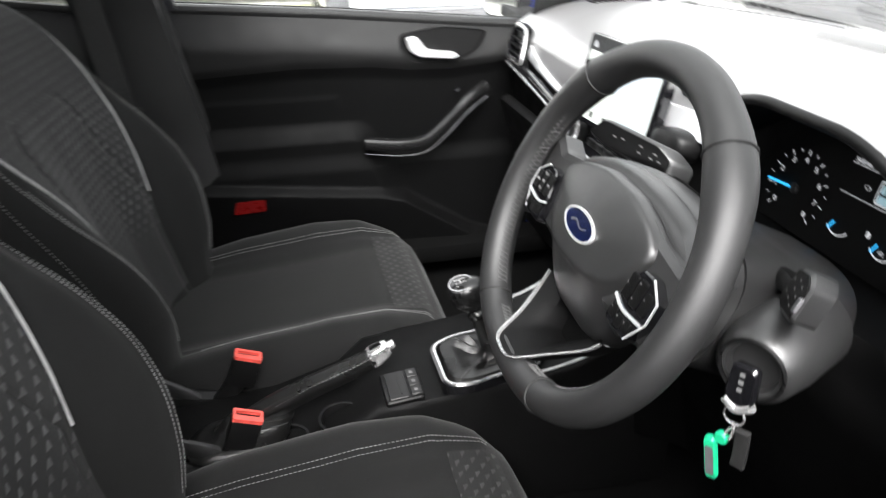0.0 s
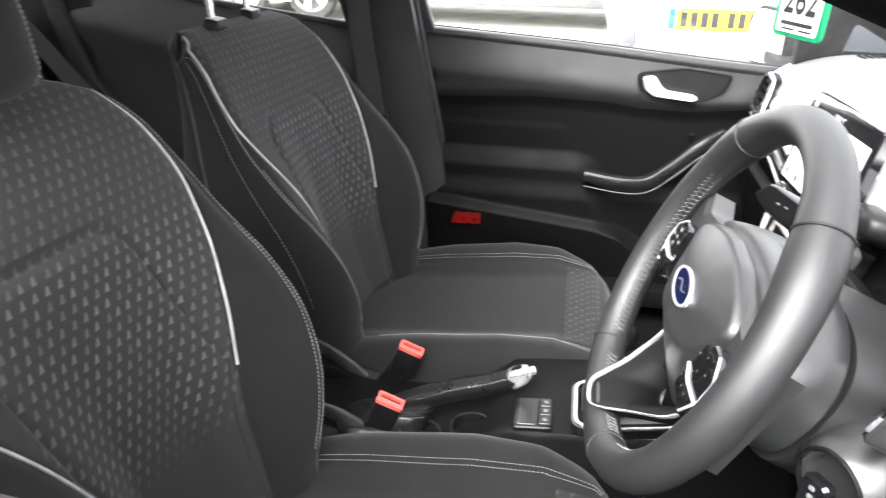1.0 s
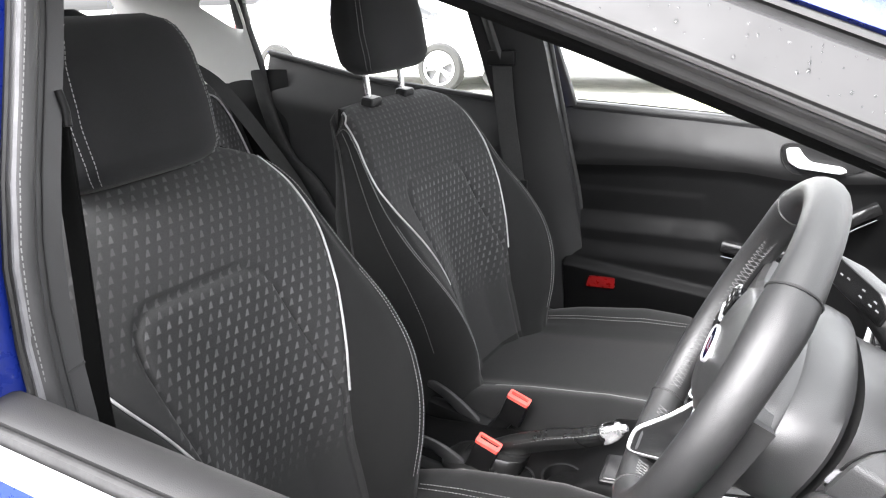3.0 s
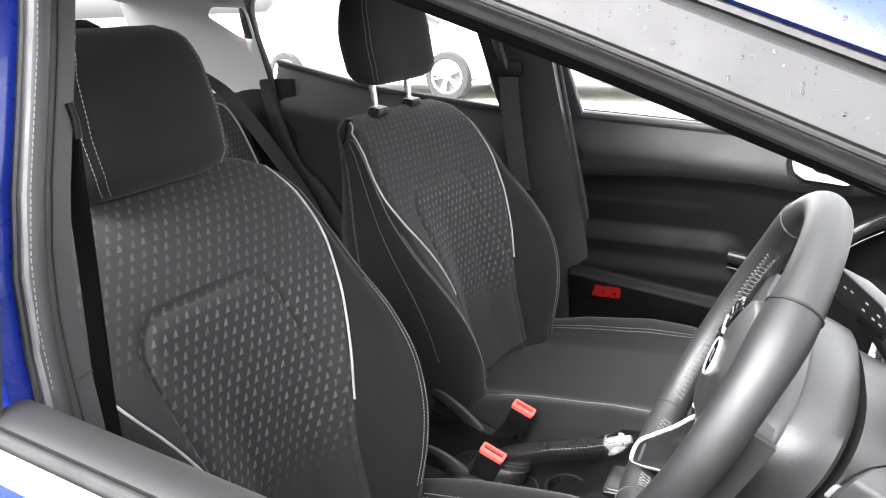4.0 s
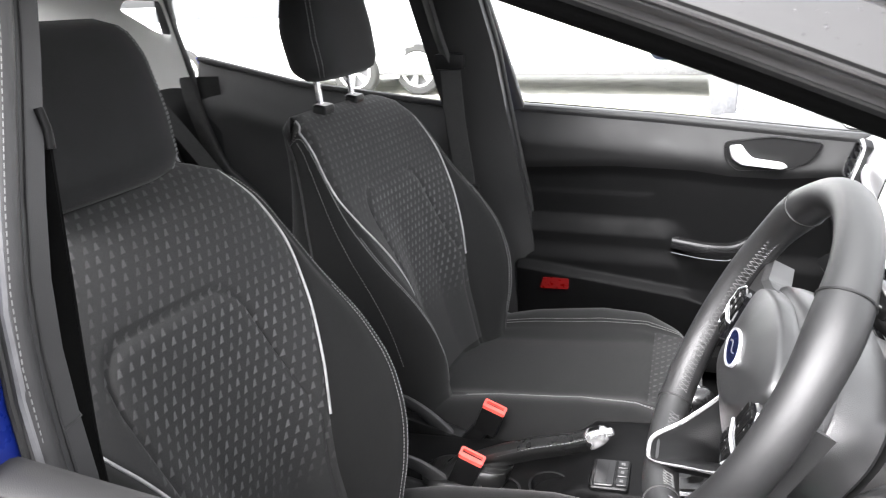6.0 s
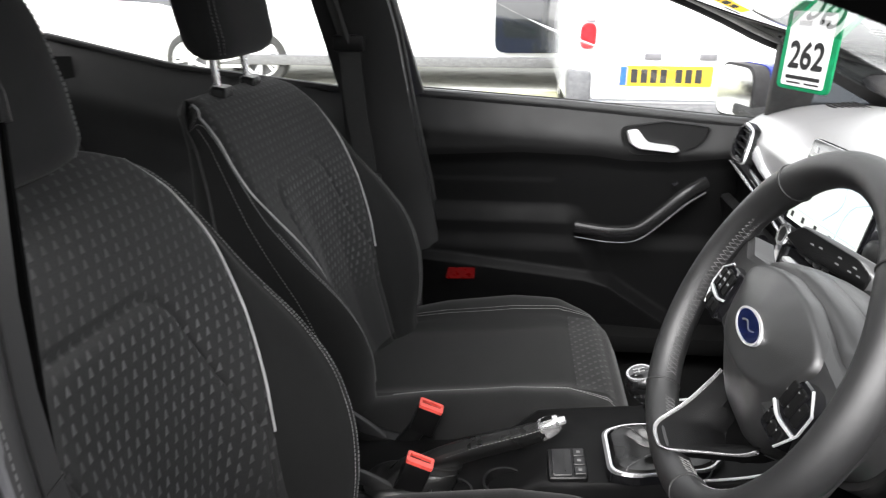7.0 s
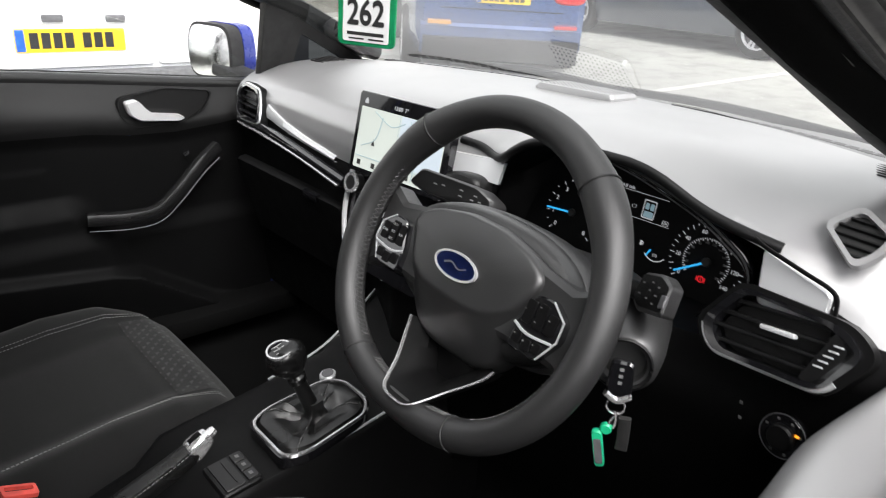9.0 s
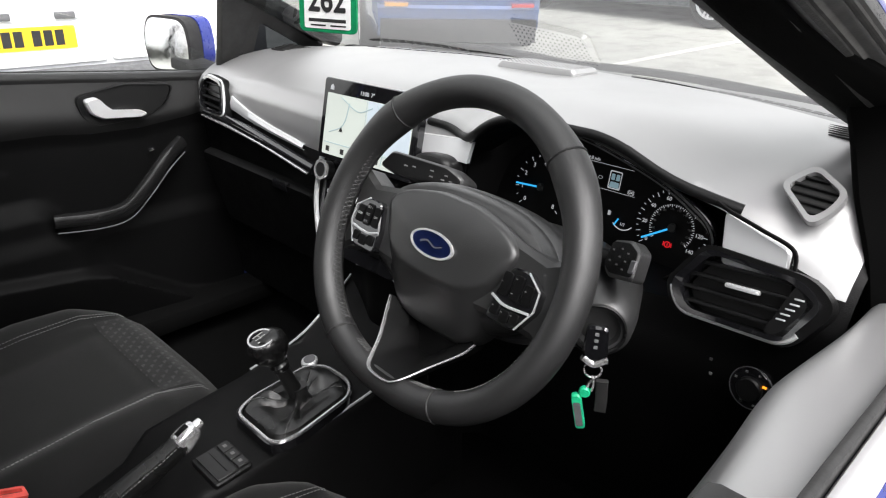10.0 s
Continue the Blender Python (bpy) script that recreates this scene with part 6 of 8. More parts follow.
loft(b, [inn_, [Vector((0.312, p.y * 1.02 + 0.007, p.z + 0.002 + 0.05 * (0.9 - p.z))) for p in inn_]], ends=False, ring=False)
part("cluster_shroud", b, LOWDASH, dash)


def dial(cx, cy, r, a0, a1, count, names, inner, size=0.007, mat=None):
    q = B()
    for k in range(count * 2 + 1):
        a = radians(a0 + (a1 - a0) * k / (count * 2))
        L_ = 0.12 if k % 2 == 0 else 0.06
        p, e = Vector((math.cos(a), math.sin(a))) * r, Vector((math.cos(a), math.sin(a))) * r * (1 - L_)
        n_ = Vector((-math.sin(a), math.cos(a))) * 0.0004
        plate(q, [(cx + v.x, cy + v.y) for v in (p + n_, p - n_, e - n_, e + n_)], lambda u, v, d: ic(u, v, d + 0.0008), 0.0004)
    g = part("dial", q, LIT_WHITE, clus, "white dial ticks")
    for k, t_ in enumerate(names):
        a = radians(a0 + (a1 - a0) * k / (len(names) - 1))
        if t_:
            lettering("dial_number", t_, lambda u, v, d: ic(u + cx + math.cos(a) * r * inner, v + cy + math.sin(a) * r * inner, d + 0.0008), size, mat or LIT_WHITE, g)
    return g


dial(-0.1025, -0.009, 0.0445, 222, -42, 8, ["0", "1", "2", "3", "4", "5", "6", "7", "8"], 0.74, 0.0085)
dial(0.0945, -0.0115, 0.0465, 217, -37, 14, ["0", "20", "40", "60", "80", "100", "120", "140"], 0.77, 0.0068)
dial(0.0945, -0.0115, 0.029, 217, -37, 22, ["", "20", "40", "60", "80", "100", "120", "140", "160", "180", "200", "220"], 0.8, 0.0038, MARK)
for cx, cy, ang, ln in ((-0.1025, -0.009, 184, 0.042), (0.0965, -0.0105, 212, 0.042)):
    b = B()
    a = radians(ang)
    tube(b, [ic(cx, cy, 0.004), ic(cx + math.cos(a) * ln, cy + math.sin(a) * ln, 0.004)], 0.0013, 6)
    nd = part("needle", b, LIT_BLUE, clus, "lit blue needle")
    b = B()
    plate(b, oval(0.0055, 0.0055, 16), lambda u, v, d: ic(u + cx, v + cy, d + 0.0022), 0.004, 0.001)
    part("needle_hub", b, INK, nd)
b = B()
plate(b, oval(0.0042, 0.004, 18), lambda u, v, d: ic(u + 0.0943, v - 0.0325, d + 0.0008), 0.0005, hole=oval(0.003, 0.0028, 18))
for dx, w, h in ((0.0, 0.0005, 0.0017), (-0.0052, 0.0004, 0.0028), (0.0052, 0.0004, 0.0028)):
    plate(b, [(dx - w, -h), (dx + w, -h), (dx + w, h), (dx - w, h)], lambda u, v, d: ic(u + 0.0943, v - 0.0325, d + 0.0008), 0.0005)
part("brake_lamp", b, LIT_RED, clus, "lit red brake lamp")
b = B()
for k in range(2):
    z0 = 0.0438 - 0.0318 * k
    plate(b, [(-0.045, z0), (0.03 + 0.008 * k, z0), (0.03 + 0.008 * k, z0 + 0.0005), (-0.045, z0 + 0.0005)], lambda u, v, d: ic(u, v, d + 0.0008), 0.0003)
for x, y, w, h in ((0.0065, 0.0268, 0.0175, 0.0235), (-0.015, 0.026, 0.006, 0.004), (0.032, 0.0165, 0.0085, 0.006)):
    o = rounded([(x - w / 2, y - h / 2), (x + w / 2, y - h / 2), (x + w / 2, y + h / 2), (x - w / 2, y + h / 2)], 0.002)
    m_ = sum(o, Vector((0, 0))) / len(o)
    plate(b, o, lambda u, v, d: ic(u, v, d + 0.0008), 0.0004, hole=[m_ + (p - m_) * 0.88 for p in o])
part("trip_display", b, LIT_WHITE, clus)
b = B()
for dx in (-0.0035, 0.0035):
    plate(b, rounded([(0.0065 + dx - 0.0027, 0.0265), (0.0065 + dx + 0.0027, 0.0265), (0.0065 + dx + 0.0023, 0.0345), (0.0065 + dx - 0.0023, 0.0345)], 0.0012), lambda u, v, d: ic(u, v, d + 0.0006), 0.0004)
plate(b, rounded([(-0.0005, 0.0168), (0.0135, 0.0168), (0.0125, 0.0242), (0.0005, 0.0242)], 0.0015), lambda u, v, d: ic(u, v, d + 0.0006), 0.0004)
part("seat_symbol", b, LIT_PALE, clus)
for cx in (0.0295, -0.0295):
    b = B()
    tube(b, [ic(cx + 0.018 * math.cos(radians(t)), -0.014 + 0.0185 * math.sin(radians(t)), 0.001) for t in range(222, 322, 7)], 0.0007, 5)
    part("gauge_arc", b, LIT_WHITE, clus)
    b = B()
    tube(b, [ic(cx - 0.0062, -0.0195, 0.002), ic(cx - 0.0108, -0.029, 0.002)], 0.001, 5)
    part("gauge_needle", b, LIT_BLUE, clus)

lettering("trip_reading", "54.8 mls", lambda a, c, d: ic(a - 0.031, c + 0.0478, d + 0.0008), 0.0065, LIT_WHITE, clus)
lettering("ok_mark", "OK", lambda a, c, d: ic(a + 0.032, c + 0.0165, d + 0.0009), 0.0045, LIT_WHITE, clus)
b = B()
for o in ([(-0.0022, -0.003), (0.0008, -0.003), (0.0008, 0.003), (-0.0022, 0.003)], [(0.0014, -0.0022), (0.0022, -0.0022), (0.0022, 0.0022), (0.0014, 0.0022)]):
    plate(b, o, lambda u, v, d: ic(u + 0.0085, v - 0.0155, d + 0.0008), 0.0004)
part("fuel_symbol", b, LIT_WHITE, clus)
lettering("fuel_mark", "1/2", lambda a, c, d: ic(a + 0.0298, c - 0.0255, d + 0.0008), 0.0055, LIT_WHITE, clus)

# light switch and lower panel
ls_ = frame_at((0.204, -0.61, 0.777), (-0.1, -1, 0), (0.1, 0, 1))
ls = lambda a, c, d: ls_(a * 0.66, c * 0.66, d * 0.66)
b = B()
plate(b, oval(0.034, 0.034, 32), ls, 0.012, 0.002)
sw = part("light_switch", b, GLOSS, dash, "round black light switch")
b = B()
plate(b, oval(0.0345, 0.0345, 32), lambda a, c, d: ls(a, c, d + 0.009), 0.003, hole=oval(0.0335, 0.0335, 32))
part("switch_ring", b, BUMPER, sw)
b = B()
plate(b, oval(0.02, 0.02, 28), lambda a, c, d: ls(a, c, d + 0.012), 0.01, 0.003)
part("switch_dial", b, BLACK, sw)
b = B()
for k in range(7):
    a = radians(160 - 45 * k)
    box(b, ls(0.027 * math.cos(a), 0.027 * math.sin(a), 0.0125), (0.001, 0.0025, 0.002))
for x in (-0.075, -0.07):
    box(b, ls(x, 0.012 if x < -0.072 else -0.012, 0.002), (0.001, 0.003, 0.003))
part("switch_marks", b, MARK, sw)
b = B()
box(b, ls(0.02, 0.012, 0.0125), (0.002, 0.004, 0.002))
part("switch_lamp", b, LIT_AMBER, sw, "lit amber mark")

# ---- steering wheel ----
WC = Vector((0.0055, -0.348, 0.903))
WE = Vector((math.sin(radians(24.4)), 0, math.cos(radians(24.4))))
TURN_ = radians(-3)
WN = Vector((-WE.z, 0, WE.x))


def W(a, b_, c=0.0):
    """Wheel axes: a to the driver's right, b up in the wheel's plane, c towards the driver."""
    a, b_ = a * math.cos(TURN_) - b_ * math.sin(TURN_), a * math.sin(TURN_) + b_ * math.cos(TURN_)
    return WC + Vector((0, -a, 0)) + WE * b_ + WN * c


wheel = thing("steering_wheel", WC, "black leather three-spoke steering wheel with satin trim", "steering wheel")
RR = 0.1615
b = B()
loops = []
for k in range(96):
    a = 2 * math.pi * k / 96
    d = Vector((math.cos(a), math.sin(a)))
    flat = 0.014 * max(0.0, -math.sin(a)) ** 5
    thumb = 0.0025 * (math.exp(-((a - 0.75) / 0.22) ** 2) + math.exp(-((a - (math.pi - 0.75)) / 0.22) ** 2))
    loops.append([W(*(d * (RR - flat + (0.0163 + thumb) * math.cos(t))), (0.0175 + thumb) * math.sin(t)) for t in (2 * math.pi * j / 18 for j in range(18))])
rows = [[b.verts.new(p) for p in lp] for lp in loops]
for k in range(96):
    for j in range(18):
        b.faces.new((rows[k][j], rows[k][(j + 1) % 18], rows[(k + 1) % 96][(j + 1) % 18], rows[(k + 1) % 96][j]))
bmesh.ops.recalc_face_normals(b, faces=b.faces)
rim = part("rim", b, LEATHER, wheel, "black leather rim")
SEAMS = (50, 133, 236, 297)
for ang in SEAMS:
    a = radians(ang)
    d = Vector((math.cos(a), math.sin(a)))
    b = B()
    th = 0.0025 * (math.exp(-((a - 0.75) / 0.22) ** 2) + math.exp(-((a - (math.pi - 0.75)) / 0.22) ** 2))
    tube(b, [W(*(d * (RR - 0.014 * max(0.0, -math.sin(a)) ** 5 + (0.0163 + th) * math.cos(t))), (0.0175 + th) * math.sin(t)) for t in (2 * math.pi * j / 24 for j in range(24))], 0.0012, 6, closed=True)
    part("rim_seam", b, SOFT, rim)
for a0, a1 in ((139, 233), (-53, 41), (245, 256), (284, 295)):
    b = B()
    n_ = int(abs(a1 - a0) / 2.1)
    for k in range(n_):
        for da, t0, t1 in ((0.0, 2.8, 3.4), (1.5, 3.4, 2.8)):
            p_ = []
            for f, t in ((0, t0), (1, t1)):
                a = radians(a0 + (a1 - a0) * (k + 0.75 * f) / n_ + da * 0.2)
                d = Vector((math.cos(a), math.sin(a)))
                p_.append(W(*(d * (RR - 0.014 * max(0.0, -math.sin(a)) ** 5 + 0.0168 * math.cos(t))), 0.018 * math.sin(t)))
            tube(b, p_, 0.00042, 4)
    part("rim_stitching", b, RIMTHREAD, rim, "grey cross stitching")

# boss
hub = rounded([(-0.094, 0.031), (-0.07, 0.046), (-0.026, 0.056), (0.026, 0.056), (0.07, 0.046), (0.094, 0.031), (0.081, -0.018), (0.074, -0.05), (0.058, -0.077), (0.034, -0.088), (-0.034, -0.088), (-0.058, -0.077), (-0.074, -0.05), (-0.081, -0.018)], 0.012, 5)
b = B()


def boss_top(p, k):
    # a full upper face and a lower facet that falls away below a bowed crease
    line = -0.028 + 0.03 * (abs(p.x) / 0.08) ** 4
    fall = max(0.0, line - p.y)
    return -0.003 + 0.014 * (1 - k * k) - 0.002 * smooth01(line + 0.003, line - 0.004, p.y) - 0.5 * fall


loops = [[W(p.x, p.y, -0.055) for p in hub], [W(p.x, p.y, boss_top(p, 1) - 0.012) for p in hub]]
for k in [0.995, 0.985, 0.97, 0.95] + span(0.92, 0.02, 34):
    drop = 0.012 * max(0.0, (k - 0.93) / 0.07) ** 2.2
    loops.append([W(p.x * k, p.y * k, boss_top(p * k, k) - drop) for p in hub])
loft(b, loops)
bmesh.ops.recalc_face_normals(b, faces=b.faces)
boss = part("boss", b, BOSS, wheel, "domed airbag cover")
b = B()
loft(b, [[W(x, y, c) for x, y in oval(w, h, 48, 0, oy, pw)] for c, w, h, oy, pw in ((-0.016, 0.07, 0.05, -0.006, 2.4), (-0.018, 0.105, 0.056, 0.002, 2.4), (-0.023, 0.116, 0.061, 0.002, 2.4), (-0.034, 0.12, 0.066, 0.0, 2.4), (-0.042, 0.1205, 0.0675, 0.0, 2.4), (-0.0445, 0.1195, 0.067, 0.0, 2.4), (-0.047, 0.1205, 0.0685, 0.0, 2.4), (-0.07, 0.115, 0.069, 0.0, 2.6), (-0.083, 0.115, 0.068, 0.0, 2.6), (-0.087, 0.111, 0.065, 0.0, 2.6))])
bmesh.ops.recalc_face_normals(b, faces=b.faces)
part("boss_back", b, BOSS, boss, "smooth rounded back cover")
b = B()
plate(b, oval(0.0295, 0.0135, 40), lambda a, c, d: W(a, c + 0.004, d + 0.0095), 0.0028, hole=oval(0.027, 0.0114, 40))
bd = part("badge_ring", b, BRIGHT, boss, "chrome oval ring")
b = B()
plate(b, oval(0.0271, 0.0115, 40), lambda a, c, d: W(a, c + 0.004, d + 0.0095), 0.0022, 0.0008)
bg = part("badge", b, BADGE, bd, "plain dark blue oval badge")
b = B()
bar(b, [W(x, 0.004 + y, 0.0119) for x, y in ((-0.015, -0.0015), (-0.006, 0.0018), (0.005, -0.0018), (0.015, 0.0015))], 0.0022, 0.0006, 16, WN, taper=(1.0, 0.5))
part("badge_mark", b, BUMPER, bg, "pale raised mark")
b = B()
for s in (-1, 1):
    box(b, W(s * 0.048, 0.012, 0.0005), (0.004, 0.006, 0.001), 0, Matrix.Rotation(-0.41, 3, "Y"))
part("horn_marks", b, SOFT, boss)

# side spokes with switch pads
for s in (-1, 1):
    b = B()
    loops = []
    for f in span(0, 1, 10):
        x = s * (0.06 + 0.086 * f)
        top = interp(f, [0, 0.3, 0.7, 1], [0.048, 0.04, 0.034, 0.046])
        bot = interp(f, [0, 0.4, 0.8, 1], [-0.038, -0.036, -0.038, -0.05])
        th = interp(f, [0, 1], [0.03, 0.022])
        loops.append([W(x, top, -0.026 + th / 2), W(x, top - 0.006, -0.021 + th / 2), W(x, bot + 0.006, -0.021 + th / 2), W(x, bot, -0.026 + th / 2), W(x, bot, -0.026 - th / 2), W(x, top, -0.026 - th / 2)])
    loft(b, loops)
    bmesh.ops.recalc_face_normals(b, faces=b.faces)
    spk_ = part("side_spoke", b, BOSS, wheel)
    pad = rounded([(s * 0.094, 0.018), (s * 0.112, 0.019), (s * 0.13, 0.006), (s * 0.131, -0.012), (s * 0.117, -0.036), (s * 0.083, -0.036), (s * 0.084, -0.012)], 0.005, 4)
    b = B()
    plate(b, pad, lambda a, c, d: W(a, c, d - 0.014), 0.016, 0.0015)
    bmesh.ops.recalc_face_normals(b, faces=b.faces)
    pd = part("switch_pad", b, GLOSS, spk_, "gloss black switch pad")
    b = B()
    bar(b, [W(s * 0.1125, 0.0185, 0.0019), W(s * 0.1295, 0.0062, 0.0019), W(s * 0.1305, -0.012, 0.0019), W(s * 0.118, -0.034, 0.0019)], 0.0016, 0.002, 0, WN)
    part("pad_edge", b, SATIN, pd, "thin satin edge")
    b = B()
    bar(b, [W(s * 0.083, -0.013, 0.003), W(s * 0.1, -0.018, 0.003), W(s * 0.127, -0.0155, 0.003)], 0.0026, 0.002, 8, WN)
    part("pad_strip", b, SATIN, pd, "satin silver strip")
    for k, (x, y, w, h) in enumerate(((0.0935, 0.001, 0.01, 0.022), (0.1065, 0.001, 0.01, 0.024), (0.1195, -0.001, 0.01, 0.019), (0.0915, -0.0245, 0.01, 0.011), (0.1035, -0.027, 0.01, 0.011), (0.115, -0.025, 0.009, 0.01))):
        b = B()
        plate(b, rounded([(s * x - w / 2, y - h / 2), (s * x + w / 2, y - h / 2), (s * x + w / 2, y + h / 2), (s * x - w / 2, y + h / 2)], 0.002), lambda a, c, d: W(a, c, d + 0.0018), 0.002, 0.0006)
        part("switch", b, LOWDASH, pd)
    b = B()
    for x, y in ((0.089, 0.002), (0.1035, 0.009), (0.1035, -0.005), (0.1165, 0.002), (0.0885, -0.022), (0.1, -0.0245), (0.111, -0.0235)):
        plate(b, [(s * x - 0.0011, y - 0.0005), (s * x + 0.0011, y - 0.0005), (s * x + 0.0011, y + 0.0005), (s * x - 0.0011, y + 0.0005)], lambda a, c, d: W(a, c, d + 0.0039), 0.0002)
    if s < 0:
        b.free()
        for t_, x, y in (("CAN", -0.1195, -0.001), ("SET+", -0.1065, 0.009), ("RES", -0.1065, 0.001), ("SET-", -0.1065, -0.007), ("LIM", -0.0935, 0.001)):
            lettering("switch_word", t_, lambda a, c, d: W(a + x, c + y, d + 0.0037), 0.0038, LEGEND, pd, 0.0002)
    else:
        part("switch_marks", b, MARK, pd)

# lower split spoke with a satin frame
b = B()
V_OUT = [(-0.064, -0.074, -0.031), (-0.057, -0.088, -0.025), (-0.038, -0.112, -0.008), (-0.027, -0.128, 0.006), (-0.02, -0.1355, 0.0135), (-0.01, -0.139, 0.0165), (0.01, -0.139, 0.0165), (0.02, -0.1355, 0.0135), (0.027, -0.128, 0.006), (0.038, -0.112, -0.008), (0.057, -0.088, -0.025), (0.064, -0.074, -0.031)]
V_IN = [(-0.044, -0.072, -0.044), (-0.038, -0.083, -0.04), (-0.026, -0.098, -0.032), (-0.018, -0.108, -0.027), (-0.013, -0.112, -0.024), (-0.006, -0.113, -0.023), (0.006, -0.113, -0.023), (0.013, -0.112, -0.024), (0.018, -0.108, -0.027), (0.026, -0.098, -0.032), (0.038, -0.083, -0.04), (0.044, -0.072, -0.044)]
v_out, v_in = spline([W(*p) for p in V_OUT], 60), spline([W(*p) for p in V_IN], 60)
back_ = [p - WN * 0.016 for p in v_out]
floor_ = [p - WN * 0.02 for p in v_in]
loft(b, [back_, v_out, [o.lerp(i, 0.5) + WN * 0.002 for o, i in zip(v_out, v_in)], v_in, floor_], ends=False, ring=False)
bmesh.ops.recalc_face_normals(b, faces=b.faces)
low = part("lower_spoke", b, LOWDASH, wheel, "black split lower spoke")
b = B()
plate(b, rounded([(-0.05, -0.06), (-0.024, -0.112), (-0.012, -0.122), (0.012, -0.122), (0.024, -0.112), (0.05, -0.06)], 0.006, 4), lambda a, c, d: W(a, c, d - 0.056), 0.006)
part("spoke_recess", b, LOWDASH, low)
b = B()
bar(b, [W(x, y, z + 0.0015) for x, y, z in V_OUT], 0.0017, 0.0042, 72, WN)
part("spoke_trim", b, CHROME, low, "satin silver spoke trim")

# ---- column, stalks, ignition ----
col = thing("steering_column", (0.12, -0.345, 0.8), "black steering column shroud with stalks and ignition", "steering column")
b = B()
loops = []
for f in span(0, 1, 8):
    c = WC - WN * (0.096 + 0.15 * f) + WE * -0.006
    w, h = 0.104 - 0.012 * f ** 2, 0.068 + 0.002 * f
    loops.append([c + Vector((0, -p[0], 0)) + WE * p[1] for p in oval(w, h, 36, 0, -0.004, 3.0)])
loft(b, loops)
bmesh.ops.recalc_face_normals(b, faces=b.faces)
part("shroud", b, BOSS, col)
PADDLES = {-1: [(-0.186, 0.052), (-0.178, 0.074), (-0.118, 0.079), (-0.1, 0.07), (-0.098, 0.05), (-0.165, 0.046)],
           1: [(0.12, 0.042), (0.121, 0.071), (0.15, 0.077), (0.167, 0.07), (0.171, 0.041), (0.133, 0.035)]}
def reach(a, c, d):
    """Depth of a stalk along its length: it comes towards the driver as it goes outward."""
    return W(a, c, -0.128 + 0.72 * (abs(a) - 0.09) + d)


for s in (-1, 1):
    b = B()
    bar(b, [reach(s * 0.06, 0.04, -0.014), reach(s * 0.085, 0.046, -0.014), reach(s * 0.14, 0.054, -0.014)], 0.024, 0.018, 10, WE, 0.4)
    stalk = part("stalk", b, LOWDASH, col, "black control stalk")
    b = B()
    plate(b, rounded(PADDLES[s], 0.005, 4), lambda a, c, d: reach(a, c, d - 0.028), 0.028, 0.004)
    bmesh.ops.recalc_face_normals(b, faces=b.faces)
    # paddle body paler than its face: light on the top edge, by colour
    pdl = part("stalk_paddle", b, BOSS, stalk)
    b = B()
    face = [(x * 0.93 + s * 0.01, y * 0.82 + 0.011) for x, y in PADDLES[s]]
    plate(b, rounded(face, 0.004, 4), lambda a, c, d: reach(a, c, d - 0.0002), 0.0015, 0.0006)
    bmesh.ops.recalc_face_normals(b, faces=b.faces)
    part("paddle_face", b, LOWDASH, pdl)
    b = B()
    spots = [(-0.158, 0.062), (-0.15, 0.064), (-0.132, 0.067), (-0.131, 0.06), (-0.117, 0.067), (-0.111, 0.062), (-0.119, 0.061)] if s < 0 else [(0.129, 0.062), (0.129, 0.051), (0.142, 0.066), (0.142, 0.058), (0.142, 0.05), (0.153, 0.064), (0.153, 0.056), (0.153, 0.048)]
    for x, y in spots:
        plate(b, [(x - 0.002, y - 0.0008), (x + 0.002, y - 0.0006), (x + 0.0012, y + 0.0012), (x - 0.0018, y + 0.0008)], lambda a, c, d: reach(a, c, d + 0.0014), 0.0002)
    part("stalk_marks", b, MARK, stalk)
    if s > 0:
        b = B()
        plate(b, rounded([(0.162, 0.047), (0.17, 0.049), (0.169, 0.061), (0.161, 0.06)], 0.002, 3), lambda a, c, d: reach(a, c, d - 0.001), 0.0035, 0.001)
        bmesh.ops.recalc_face_normals(b, faces=b.faces)
        part("end_switch", b, BUMPER, pdl, "grey end switch")

ign = Vector((0.095, -0.487, 0.838))
idir = Vector((-0.8, -0.45, 0.3)).normalized()
iu = frame_at(ign, Vector((0, 0, 1)).cross(idir), (0, 0, 1))
ring_ = iu
b = B()
loft(b, [[iu(p[0], p[1], d) for p in oval(r, r, 28)] for d, r in ((-0.09, 0.042), (-0.03, 0.038), (0.0, 0.033), (0.006, 0.028), (0.004, 0.022), (-0.004, 0.02))])
bmesh.ops.recalc_face_normals(b, faces=b.faces)
part("ignition_housing", b, BOSS, col)
b = B()
tube(b, [iu(0.0265 * math.cos(t), 0.0265 * math.sin(t), 0.006) for t in (2 * math.pi * k / 28 for k in range(28))], 0.002, 6, closed=True)
part("ignition_ring", b, BLACK, col)

iu = lambda a, c, d: ring_(a * 0.66, c * 0.66, d * 0.7 + 0.004)
key = thing("car_key", ign + idir * 0.02, "black and chrome car key in the ignition with green fob", "key")
b = B()
ko = rounded([(-0.016, 0.018), (0.016, 0.018), (0.019, -0.03), (0.012, -0.042), (-0.012, -0.042), (-0.019, -0.03)], 0.008, 4)
plate(b, ko, lambda a, c, d: iu(a, c - 0.005 + d * 0.2, d + 0.01), 0.014, 0.004)
kb = part("key_head", b, GLOSS, key)
b = B()
for k in range(3):
    plate(b, rounded([(-0.003, -0.0025), (0.003, -0.0025), (0.003, 0.0025), (-0.003, 0.0025)], 0.001), lambda a, c, d: iu(a, c + 0.004 - 0.011 * k, d + 0.0245), 0.001)
part("key_button", b, MARK, kb)
b = B()
